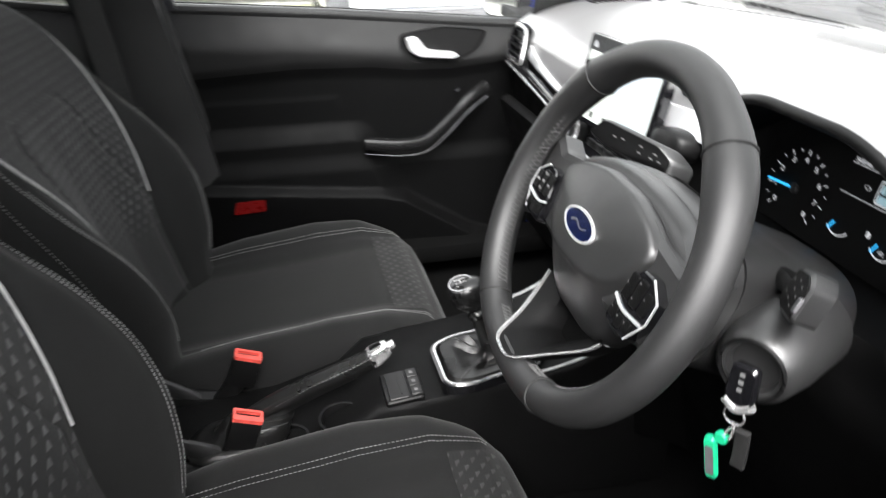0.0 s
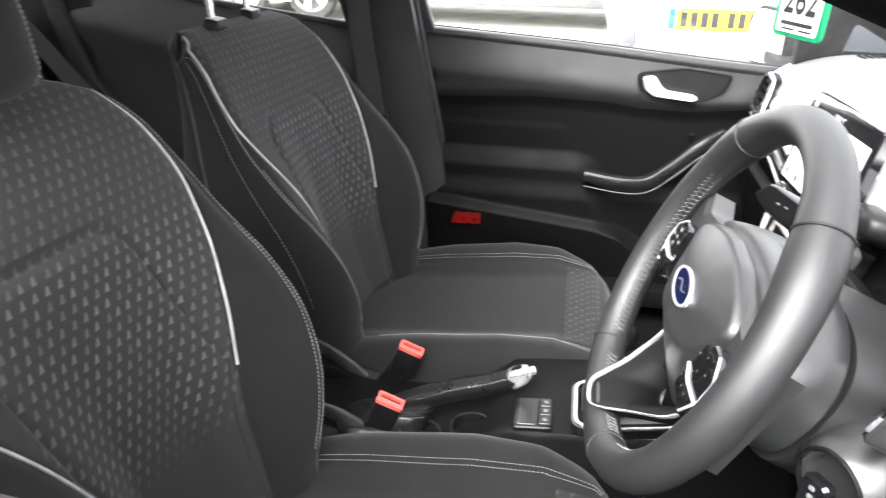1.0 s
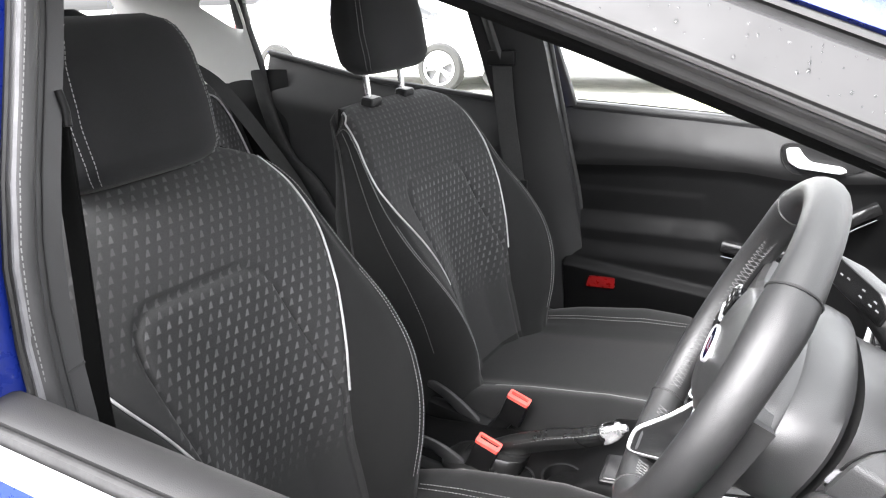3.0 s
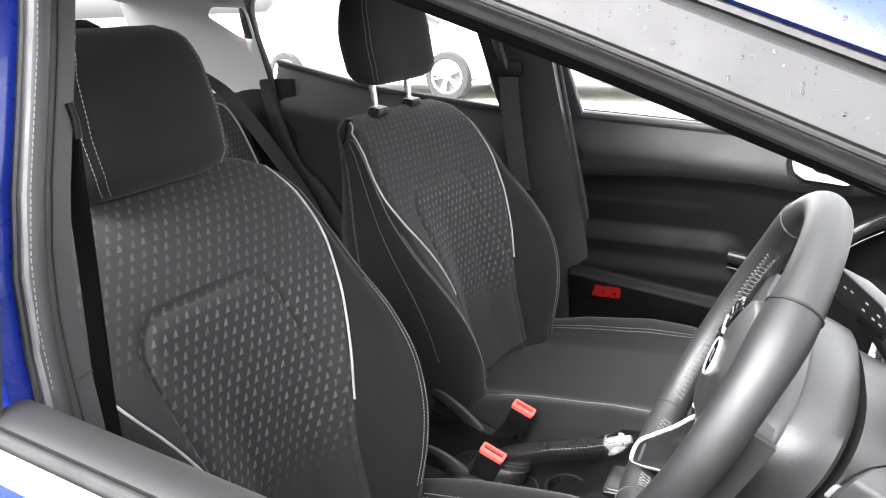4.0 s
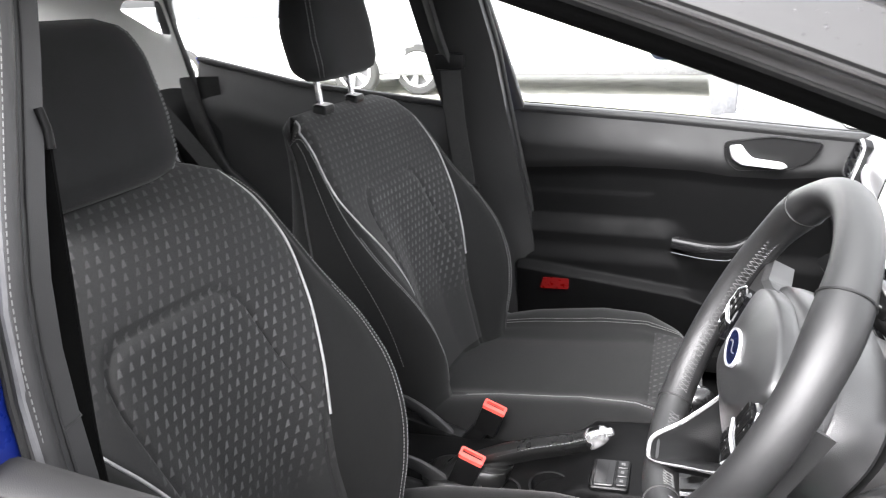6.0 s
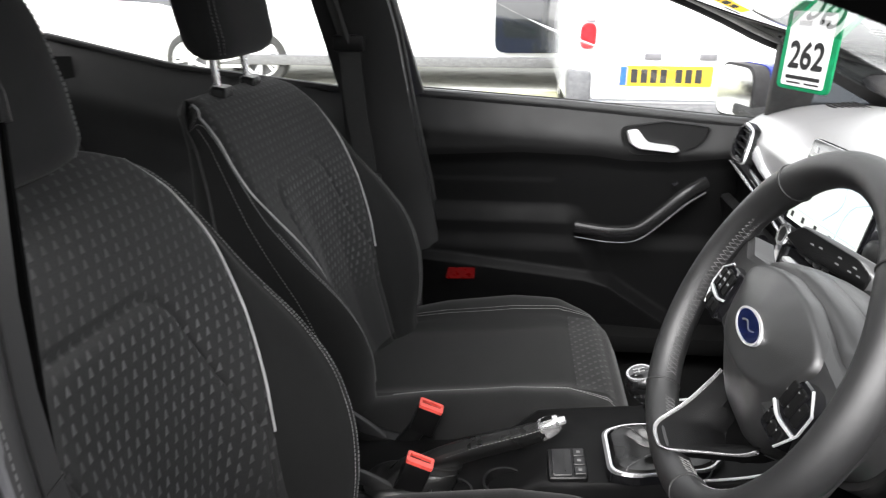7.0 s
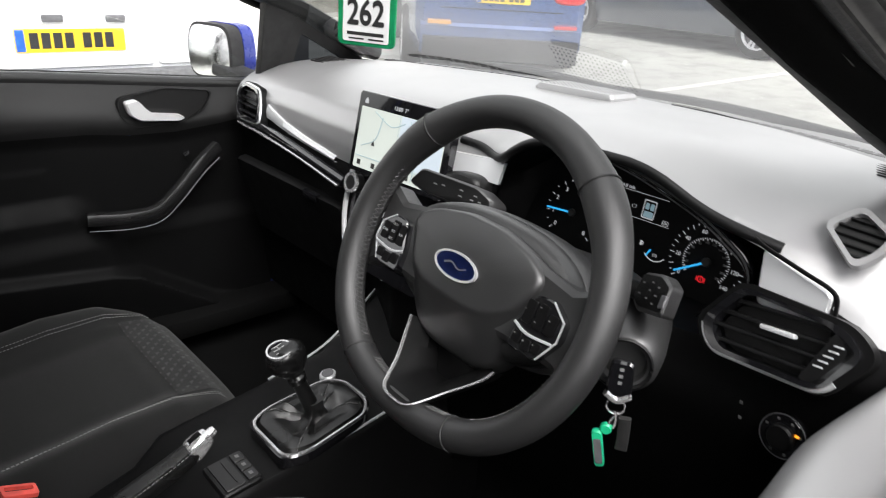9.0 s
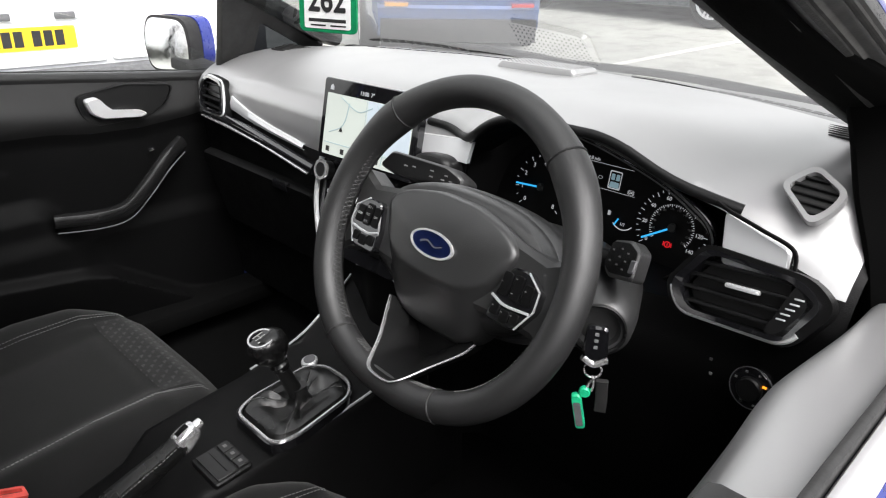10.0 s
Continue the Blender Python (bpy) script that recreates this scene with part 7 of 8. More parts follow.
bar(b, [iu(-0.017, -0.04, 0.018), iu(0.0, -0.05, 0.018), iu(0.017, -0.04, 0.018)], 0.008, 0.012, 10, idir, 0.4)
part("key_chrome_end", b, CHROME, kb, "chrome key end")
b = B()
tube(b, [iu(0.013 * math.cos(t), -0.06 + 0.013 * math.sin(t), 0.02) for t in (2 * math.pi * k / 24 for k in range(24))], 0.0011, 6, closed=True)
part("key_ring", b, CHROME, key, "steel split ring")
b = B()
tube(b, [iu(0.006, -0.07, 0.02), iu(-0.002, -0.083, 0.02), iu(-0.006, -0.095, 0.022)], 0.0014, 6, 8)
tube(b, [iu(0.0, -0.07, 0.02), iu(0.004, -0.083, 0.022), iu(0.002, -0.095, 0.024)], 0.0014, 6, 8)
part("key_link", b, CHROME, key)
b = B()
plate(b, oval(0.009, 0.009, 20), lambda a, c, d: iu(a - 0.008, c - 0.1, d + 0.018), 0.008, 0.002)
part("fob_disc", b, KEYGREEN, key, "bright green round fob")
fb = frame_at(iu(-0.014, -0.135, 0.02), iu(1, 0.22, 0) - iu(0, 0, 0), iu(-0.22, 1, 0) - iu(0, 0, 0))
b = B()
plate(b, rounded([(-0.005, -0.021), (0.005, -0.021), (0.005, 0.021), (-0.005, 0.021)], 0.004), fb, 0.006, 0.002)
fo = part("fob_tag", b, KEYGREEN, key, "green plastic fob tag")
b = B()
plate(b, rounded([(-0.0036, -0.016), (0.0036, -0.016), (0.0036, 0.012), (-0.0036, 0.012)], 0.002), lambda a, c, d: fb(a, c, d + 0.006), 0.0005)
lb = part("fob_label", b, BUMPER, fo, "grey paper insert")
b = B()
bar(b, [iu(0.016, -0.075, 0.022), iu(0.018, -0.11, 0.02), iu(0.018, -0.13, 0.02)], 0.012, 0.006, 6, idir)
part("second_key", b, SOFT, key, "small black-headed key")

# ---- centre console ----
con = thing("centre_console", (-0.1, -0.02, 0.32), "black centre console with gaiter surround and switches", "centre console")
b = B()
loops = []
for x, z, y0, y1 in ((0.3, 0.66, -0.13, 0.12), (0.2, 0.6, -0.125, 0.11), (0.12, 0.565, -0.12, 0.095), (0.0, 0.548, -0.12, 0.085), (-0.1, 0.54, -0.118, 0.08), (-0.16, 0.535, -0.112, 0.075), (-0.2, 0.5, -0.105, 0.072), (-0.3, 0.47, -0.1, 0.07), (-0.5, 0.45, -0.09, 0.07), (-0.75, 0.46, -0.09, 0.07)):
    loops.append([Vector((x, y0, 0.31)), Vector((x, y0, z - 0.012)), Vector((x, y0 + 0.006, z - 0.003)), Vector((x, y0 + 0.016, z)), Vector((x, (y0 + y1) / 2, z + 0.003)), Vector((x, y1 - 0.016, z)), Vector((x, y1 - 0.006, z - 0.003)), Vector((x, y1, z - 0.012)), Vector((x, y1, 0.31))])
loft(b, loops)
bmesh.ops.recalc_face_normals(b, faces=b.faces)
part("console_body", b, LOWDASH, con)
b = B()
tube(b, [(0.34, 0.115, 0.7), (0.2, 0.103, 0.603), (0.12, 0.09, 0.566), (0.02, 0.083, 0.548)], 0.002, 6, 16)
part("console_edge_trim", b, SATIN, con)
b = B()
tube(b, [(0.2, -0.119, 0.6), (0.12, -0.114, 0.566), (0.02, -0.114, 0.55)], 0.002, 6, 10)
part("console_edge_trim", b, SATIN, con)
gp = lambda a, c, d: Vector((0.015 + a, -0.06 + c + 0.1 * a, 0.5525 + 0.07 * a + d))
ring = rounded([(-0.084, -0.05), (-0.05, -0.063), (0.06, -0.058), (0.083, -0.03), (0.083, 0.03), (0.06, 0.058), (-0.05, 0.063), (-0.084, 0.05)], 0.018, 4)
b = B()
plate(b, ring, gp, 0.014, hole=[p * 0.9 for p in ring])
bmesh.ops.recalc_face_normals(b, faces=b.faces)
part("gaiter_surround", b, GLOSS, con, "gloss black gaiter surround")
b = B()
plate(b, [p * 0.955 for p in ring], lambda a, c, d: gp(a, c, d + 0.0135), 0.003, hole=[p * 0.915 for p in ring])
bmesh.ops.recalc_face_normals(b, faces=b.faces)
part("surround_trim", b, CHROME, con, "chrome surround strip")
b = B()
plate(b, oval(0.013, 0.013, 32), lambda a, c, d: Vector((0.087 + a, 0.014 + c, 0.563 + 0.2 * a + d)), 0.007, 0.002)
stb = part("start_button", b, SATIN, con, "round silver start button")
b = B()
plate(b, oval(0.0095, 0.0095, 28), lambda a, c, d: Vector((0.087 + a, 0.014 + c, 0.57 + 0.2 * a + d)), 0.001)
part("button_face", b, BUMPER, stb)
sw_ = lambda a, c, d: Vector((-0.122 + a, -0.08 + c + 0.05 * a, 0.5385 + 0.06 * a + d))
b = B()
plate(b, rounded([(-0.028, -0.034), (0.028, -0.034), (0.028, 0.034), (-0.028, 0.034)], 0.006), sw_, 0.007, 0.002)
swp = part("switch_panel", b, BLACK, con, "grey console switch panel")
b = B()
plate(b, rounded([(-0.022, -0.03), (0.006, -0.03), (0.006, 0.03), (-0.022, 0.03)], 0.003), lambda a, c, d: sw_(a, c, d + 0.007), 0.002, 0.001)
part("blank_switch", b, SWITCH, swp)
b = B()
box(b, sw_(-0.004, 0, 0.01), (0.002, 0.045, 0.001))
part("switch_slot", b, INK, swp)
for k in range(3):
    b = B()
    plate(b, rounded([(0.009, -0.029 + 0.02 * k), (0.025, -0.029 + 0.02 * k), (0.025, -0.011 + 0.02 * k), (0.009, -0.011 + 0.02 * k)], 0.002), lambda a, c, d: sw_(a, c, d + 0.007), 0.003, 0.001)
    q_ = part("console_switch", b, SWITCH, swp)
    b = B()
    box(b, sw_(0.017, -0.02 + 0.02 * k, 0.0102), (0.005, 0.006, 0.0005))
    part("switch_mark", b, MARK, q_)
for x in (-0.21, -0.29):
    b = B()
    z_ = 0.5 if x > -0.25 else 0.475
    loft(b, [[Vector((x + p[0], -0.085 + p[1] * 0 + p[1], z_ + d)) for p in oval(r, r, 24)] for d, r in ((-0.01, 0.03), (0.008, 0.034), (0.008, 0.03), (-0.03, 0.027))])
    part("cup_holder", b, BLACK, con)

gear = thing("gear_lever", (0.0, -0.055, 0.56), "black leather gear lever with silver-topped knob and gaiter", "gear lever")
G0, G1 = Vector((0.018, -0.06, 0.565)), Vector((-0.017, -0.037, 0.668))
b = B()
loops = []
for f in span(0, 1, 18):
    loop = []
    sink = interp(f, [0, 0.12, 0.3, 0.6, 0.8, 0.9, 1.0], [0.008, 0.02, 0.024, 0.017, 0.013, 0.02, 0.036])
    puff = interp(f, [0, 0.12, 0.3, 0.6, 0.8, 0.9, 1.0], [1.0, 0.93, 0.72, 0.42, 0.24, 0.17, 0.16])
    for k in range(40):
        t = 2 * math.pi * k / 40
        p = ring[int(k * len(ring) / 40)] * 0.9
        fold = math.sin(math.pi * f) ** 2
        crease = -0.009 * fold * abs(math.cos(2 * t + 0.6)) ** 6 + 0.0025 * fold * math.sin(5 * t + 7 * f) + 0.0015 * fold * math.sin(11 * t - 5 * f)
        g_ = gp(p.x * puff + 0.003 * f, p.y * puff, sink + crease)
        loop.append(g_)
    loops.append(loop)
loft(b, loops)
bmesh.ops.recalc_face_normals(b, faces=b.faces)
gt = part("gaiter", b, BOOT, gear, "pleated black leather gaiter")
b = B()
for k in (4, 14, 24, 34):
    stitches(b, [lp[k] + Vector((0, 0, 0.001)) for lp in loops[1:13]], 0.005, 0.0035)
part("gaiter_stitching", b, THREAD, gt)
b = B()
d_ = (G1 - G0).normalized()
tube(b, [G0 - d_ * 0.005, G0 + d_ * 0.02, G0 + d_ * 0.05, G0 + d_ * 0.08], [0.0125, 0.0115, 0.0105, 0.0105], 16)
part("lever_rod", b, BOOT, gear, "leather-wrapped lever shaft")
b = B()
prof = [(0.0, 0.013), (0.008, 0.014), (0.012, 0.011), (0.016, 0.016), (0.03, 0.0235), (0.042, 0.0255), (0.052, 0.0245), (0.059, 0.019), (0.062, 0.012)]
sx = d_.cross(Vector((0, 1, 0))).normalized()
sy = d_.cross(sx)
top_ = G1 - d_ * 0.05
loft(b, [[top_ + d_ * h + sx * (r * math.cos(t) * (1.15 if h > 0.02 else 1)) + sy * (r * math.sin(t)) for t in (2 * math.pi * k / 28 for k in range(28))] for h, r in prof])
bmesh.ops.recalc_face_normals(b, faces=b.faces)
kn = part("gear_knob", b, KNOB, gear)
tilt = (d_ + Vector((-0.45, -0.3, 0))).normalized()
ku = frame_at(top_ + d_ * 0.045 + tilt * 0.0145, tilt.cross(Vector((1, 0, 0.3))), (1, 0, 0.3))
sg = 1 if (ku(0, 0, 1) - ku(0, 0, 0)).dot(tilt) > 0 else -1
b = B()
plate(b, oval(0.0165, 0.0165, 32), lambda a, c, d: ku(a, c, sg * d), 0.0035, 0.001, 0.001)
bmesh.ops.recalc_face_normals(b, faces=b.faces)
kc = part("knob_cap", b, GLOSS, kn, "black cap with shift marks")
b = B()
plate(b, oval(0.0185, 0.0185, 32), lambda a, c, d: ku(a, c, sg * d), 0.004, hole=oval(0.0158, 0.0158, 32))
bmesh.ops.recalc_face_normals(b, faces=b.faces)
part("knob_ring", b, CHROME, kn, "chrome knob ring")
b = B()
for x in (-0.007, 0.0, 0.007):
    plate(b, [(x - 0.0008, -0.008), (x + 0.0008, -0.008), (x + 0.0008, 0.008), (x - 0.0008, 0.008)], lambda a, c, d: ku(a, c, sg * (d + 0.0046)), 0.0003)
plate(b, [(-0.007, -0.0008), (0.007, -0.0008), (0.007, 0.0008), (-0.007, 0.0008)], lambda a, c, d: ku(a, c, sg * (d + 0.0047)), 0.0003)
bmesh.ops.recalc_face_normals(b, faces=b.faces)
part("shift_marks", b, LEGEND, kc)

hb = thing("handbrake", (-0.36, -0.045, 0.47), "black leather handbrake lever with chrome tip", "handbrake")
b = B()
bar(b, [(-0.37, -0.05, 0.475), (-0.31, -0.048, 0.512), (-0.25, -0.046, 0.538), (-0.19, -0.043, 0.558), (-0.155, -0.041, 0.572)], 0.03, 0.032, 20, (0, 0, 1), 0.45, (1.15, 0.95))
grip = part("grip", b, BOOT, hb, "black leather grip")
b = B()
stitches(b, [(-0.3, -0.062, 0.526), (-0.25, -0.059, 0.548), (-0.19, -0.056, 0.568), (-0.162, -0.054, 0.579)])
part("grip_stitching", b, THREAD, grip)
b = B()
h0, hd = Vector((-0.158, -0.0412, 0.571)), Vector((0.9, 0.04, 0.42)).normalized()
hs, hu = hd.cross(Vector((0, 0, 1))).normalized(), hd.cross(Vector((0, 0, 1))).normalized().cross(hd)
loft(b, [[h0 + hd * t + hs * p[0] + hu * (p[1] + 0.004 * t / 0.03) for p in oval(w, h, 24, 0, 0, 3)] for t, w, h in ((-0.002, 0.0125, 0.0145), (0.001, 0.0138, 0.0158), (0.01, 0.0136, 0.0152), (0.02, 0.0125, 0.0135), (0.027, 0.0105, 0.011), (0.029, 0.009, 0.0095))])
bmesh.ops.recalc_face_normals(b, faces=b.faces)
tip = part("chrome_tip", b, CHROME, hb, "chrome lever tip")
b = B()
loft(b, [[h0 + hd * t + hs * p[0] + hu * (p[1] + 0.004) for p in oval(r, r, 16)] for t, r in ((0.026, 0.0072), (0.036, 0.007), (0.039, 0.0055))])
bmesh.ops.recalc_face_normals(b, faces=b.faces)
part("release_button", b, CHROME, tip, "chrome release button")
b = B()
bar(b, [h0 + hd * 0.004 + hu * 0.0148, h0 + hd * 0.014 + hu * 0.0162, h0 + hd * 0.022 + hu * 0.0155], 0.009, 0.0025, 6, hu)
part("tip_inlay", b, LOWDASH, tip, "black inlay")
b = B()
loft(b, [[Vector((-0.36 + 0.05 * f + p[0] * (1 - 0.5 * f), -0.05 + p[1] * (1 - 0.55 * f), 0.465 + 0.045 * f + 0.004 * math.sin(12 * f))) for p in oval(0.07, 0.045, 24, 0, 0, 3)] for f in span(0, 1, 8)])
bmesh.ops.recalc_face_normals(b, faces=b.faces)
part("lever_boot", b, BOOT, hb)

# pedals in the dark
for y in (-0.27, -0.36, -0.47):
    pd_ = thing("pedal", (0.55, y, 0.42), "black foot pedal in the footwell", "pedal", "pedals")
    b = B()
    box(b, (0.5, y, 0.5), (0.015, 0.06, 0.07), 0.006, Matrix.Rotation(0.5, 3, "Y"))
    part("pad", b, SOFT, pd_)
    b = B()
    bar(b, [(0.51, y, 0.5), (0.58, y, 0.6), (0.62, y, 0.75)], 0.016, 0.012, 6)
    part("arm", b, BLACK, pd_)

# ---- hanging number card ----
tag = thing("number_card", (0.14, 0.0, 1.14), "green plastic card holder with a white number card, hanging", "tag")
tz = frame_at((0.142, 0.0, 1.123), (0.38, -1, 0), (0.03, 0, 1))
tc = lambda a, c, d: tz(a, c * 0.86, d)
b = B()
to = rounded([(-0.045, -0.062), (0.045, -0.062), (0.045, 0.062), (-0.045, 0.062)], 0.01)
plate(b, to, tc, 0.003, 0.001)
tb_ = part("holder", b, GREEN, tag, "green plastic holder")
b = B()
plate(b, rounded([(-0.036, -0.056), (0.036, -0.056), (0.036, 0.048), (-0.036, 0.048)], 0.004), lambda a, c, d: tc(a, c, d + 0.003), 0.0008)
cd = part("card", b, CARD, tb_, "white printed card")
lettering("card_number", "262", lambda a, c, d: tc(a * 0.76, c - 0.014, d + 0.0039), 0.052, INK, cd, bold=0.0012)
b = B()
for x, y, w, h in ((0, -0.0435, 0.058, 0.005), (-0.014, -0.051, 0.024, 0.0022), (0.017, -0.051, 0.024, 0.0022), (-0.012, 0.032, 0.022, 0.007), (0.02, 0.034, 0.012, 0.008)):
    plate(b, [(x - w / 2, y - h / 2), (x + w / 2, y - h / 2), (x + w / 2, y + h / 2), (x - w / 2, y + h / 2)], lambda a, c, d: tc(a, c, d + 0.0039), 0.0003)
part("print_bars", b, INK, cd)
b = B()
bar(b, [tc(0, 0.06, 0.001), tc(0.0, 0.09, 0.001), (0.13, 0.0, 1.235)], 0.03, 0.002, 6, (1, 0, 0))
part("strap", b, GREEN, tag)

# ---- outside: the car park ----
def road_wheel(parent, c, axis, r=0.32, w=0.2, spokes=5):
    """Wheel as a part with its tyre and rim."""
    ax = Vector(axis).normalized()
    pl_ = frame_at(c, ax.cross(Vector((0, 0, 1))), (0, 0, 1))
    s = 1 if (pl_(0, 0, 1) - pl_(0, 0, 0)).dot(ax) > 0 else -1
    q = B()
    prof = [(-w, r * 0.7), (-w, r * 0.94), (-w * 0.8, r), (-w * 0.2, r), (0, r * 0.94), (0.006, r * 0.75), (-0.01, r * 0.68)]
    loft(q, [[pl_(rr * math.cos(t), rr * math.sin(t), s * d) for t in (2 * math.pi * k / 32 for k in range(32))] for d, rr in prof], ends=False)
    bmesh.ops.recalc_face_normals(q, faces=q.faces)
    ty = part("wheel", q, TYRE, parent, "black tyre on a silver alloy rim")
    q = B()
    plate(q, oval(r * 0.69, r * 0.69, 32), lambda a, e, d: pl_(a, e, s * (d - 0.03)), 0.03, hole=oval(r * 0.62, r * 0.62, 32))
    for k in range(spokes * 2):
        a = 2 * math.pi * (k // 2) / spokes + (0.16 if k % 2 else -0.16)
        a2 = 2 * math.pi * (k // 2) / spokes
        bar(q, [pl_(math.cos(a2) * r * 0.1, math.sin(a2) * r * 0.1, s * -0.02), pl_(math.cos(a) * r * 0.65, math.sin(a) * r * 0.65, s * -0.005)], r * 0.09, 0.02, 0, ax)
    plate(q, oval(r * 0.16, r * 0.16, 16), lambda a, e, d: pl_(a, e, s * (d - 0.02)), 0.015)
    bmesh.ops.recalc_face_normals(q, faces=q.faces)
    part("rim", q, ALLOY, ty)
    q = B()
    plate(q, oval(r * 0.68, r * 0.68, 24), lambda a, e, d: pl_(a, e, s * (d - 0.09)), 0.02)
    bmesh.ops.recalc_face_normals(q, faces=q.faces)
    part("brake_disc", q, BUMPER, ty)


def number_plate(parent, pl_, w, h, mat, chars):
    q = B()
    plate(q, rounded([(-w / 2, -h / 2), (w / 2, -h / 2), (w / 2, h / 2), (-w / 2, h / 2)], 0.01), pl_, 0.006)
    np_ = part("number_plate", q, mat, parent, "yellow plate" if mat == YELLOW else "")
    q = B()
    plate(q, [(-w / 2 + 0.004, -h / 2 + 0.004), (-w / 2 + 0.045, -h / 2 + 0.004), (-w / 2 + 0.045, h / 2 - 0.004), (-w / 2 + 0.004, h / 2 - 0.004)], lambda a, e, d: pl_(a, e, d + 0.006), 0.001)
    part("plate_band", q, PLATEBLUE, np_)
    q = B()
    x = -w / 2 + 0.065
    for k in range(chars):
        bw = 0.042
        if k == 4:
            x += 0.03
        plate(q, [(x, -h * 0.34), (x + bw, -h * 0.34), (x + bw, h * 0.34), (x, h * 0.34)], lambda a, e, d: pl_(a, e, d + 0.006), 0.001)
        x += bw + 0.012
    part("plate_bars", q, INK, np_)


def hull(name, secs, mat, parent, label="", place=None):
    q = B()
    loft(q, [[place(*p) for p in s_] for s_ in secs])
    bmesh.ops.recalc_face_normals(q, faces=q.faces)
    return part(name, q, mat, parent, label, sharp=30)


# running gear and ends of the hatchback itself
for x in (1.12, -1.38):
    for sd in (-1, 1):
        road_wheel(car, (x, sd * 0.835, 0.3), (0, sd, 0), 0.3, 0.19)
for x0, x1, nm in ((1.58, 1.98, "front_bumper"), (-2.0, -2.16, "rear_bumper")):
    q = B()
    loft(q, [[Vector((x0 + (x1 - x0) * f, y * (1 - 0.2 * f * f), z)) for y, z in ((-0.84, 0.22), (-0.86, 0.5), (-0.8, 0.74), (0.8, 0.74), (0.86, 0.5), (0.84, 0.22))] for f in span(0, 1, 6)])
    bmesh.ops.recalc_face_normals(q, faces=q.faces)
    part(nm, q, BLUE, car)

# white van, its back towards the car
van = thing("white_van", (1.05, 5.2, 0), "white panel van parked with its rear doors facing", "van")
P3 = lambda x, y, z: Vector((x, y, z))
prof = lambda y, ins, top: [P3(0.11 + ins, y, 0.5), P3(0.1 + ins, y, 0.9), P3(0.13 + ins, y, 1.3), P3(0.2 + ins, y, top - 0.12), P3(0.34 + ins, y, top), P3(1.76 - ins, y, top), P3(1.9 - ins, y, top - 0.12), P3(1.97 - ins, y, 1.3), P3(2.0 - ins, y, 0.9), P3(1.99 - ins, y, 0.5)]
q = B()
loft(q, [prof(3.22, 0.05, 1.8), prof(3.24, 0.02, 1.83), prof(3.32, 0.0, 1.86), prof(6.6, 0.0, 1.86), prof(6.9, 0.05, 1.75)])
bmesh.ops.recalc_face_normals(q, faces=q.faces)
part("body", q, WHITE, van)
q = B()
box(q, (1.05, 7.2, 0.75), (1.8, 1.0, 0.6), 0.12)
part("bonnet", q, WHITE, van)
vp = frame_at((1.05, 3.212, 0.9), (1, 0, 0), (0, 0, 1))
for s in (-1, 1):
    q = B()
    plate(q, rounded([(s * 0.012, -0.33), (s * 0.83, -0.33), (s * 0.83, 0.1), (s * 0.78, 0.82), (s * 0.012, 0.84)], 0.03), vp, 0.014, 0.004)
    bmesh.ops.recalc_face_normals(q, faces=q.faces)
    vd = part("rear_door", q, WHITE, van, "white rear door")
    q = B()
    plate(q, rounded([(s * 0.1, 0.4), (s * 0.72, 0.4), (s * 0.68, 0.76), (s * 0.1, 0.76)], 0.05), lambda a, e, d: vp(a, e, d + 0.014), 0.004)
    bmesh.ops.recalc_face_normals(q, faces=q.faces)
    part("door_window", q, DARKGLASS, vd)
    for zz, m_, hh in ((0.28, LAMP_RED, 0.06), (0.16, LAMP_CLEAR, 0.06), (0.02, LAMP_RED, 0.07)):
        q = B()
        plate(q, oval(0.048, hh, 24, s * 0.865, zz, 3), vp, 0.02, 0.006)
        bmesh.ops.recalc_face_normals(q, faces=q.faces)
        part("tail_lamp", q, m_, van, "red tail lamp" if m_ == LAMP_RED else "clear reversing lamp")
    q = B()
    box(q, (1.05 + s * 0.9, 3.26, 0.63), (0.14, 0.16, 0.2), 0.03)
    part("bumper_corner", q, BUMPER, van)
q = B()
box(q, (1.05, 3.2, 0.47), (1.86, 0.14, 0.16), 0.04)
part("rear_bumper", q, BUMPER, van, "dark grey plastic bumper")
number_plate(van, lambda a, e, d: vp(a - 0.42, e - 0.195, d + 0.014), 0.52, 0.112, YELLOW, 7)
q = B()
plate(q, rounded([(-0.62, -0.115), (-0.16, -0.115), (-0.1, -0.085), (-0.16, -0.055), (-0.62, -0.055)], 0.015), lambda a, e, d: vp(a, e, d + 0.013), 0.006)
bmesh.ops.recalc_face_normals(q, faces=q.faces)
part("plate_recess", q, WHITE, van)
for x in (-0.5, -0.2):
    q = B()
    box(q, vp(x, -0.088, 0.026), (0.1, 0.02, 0.035), 0.008)
    part("plate_lamp", q, BUMPER, van)
for x in (0.25, 1.85):
    for y in (3.9, 6.6):
        road_wheel(van, (x, y, 0.32), (-1 if x < 1 else 1, 0, 0))

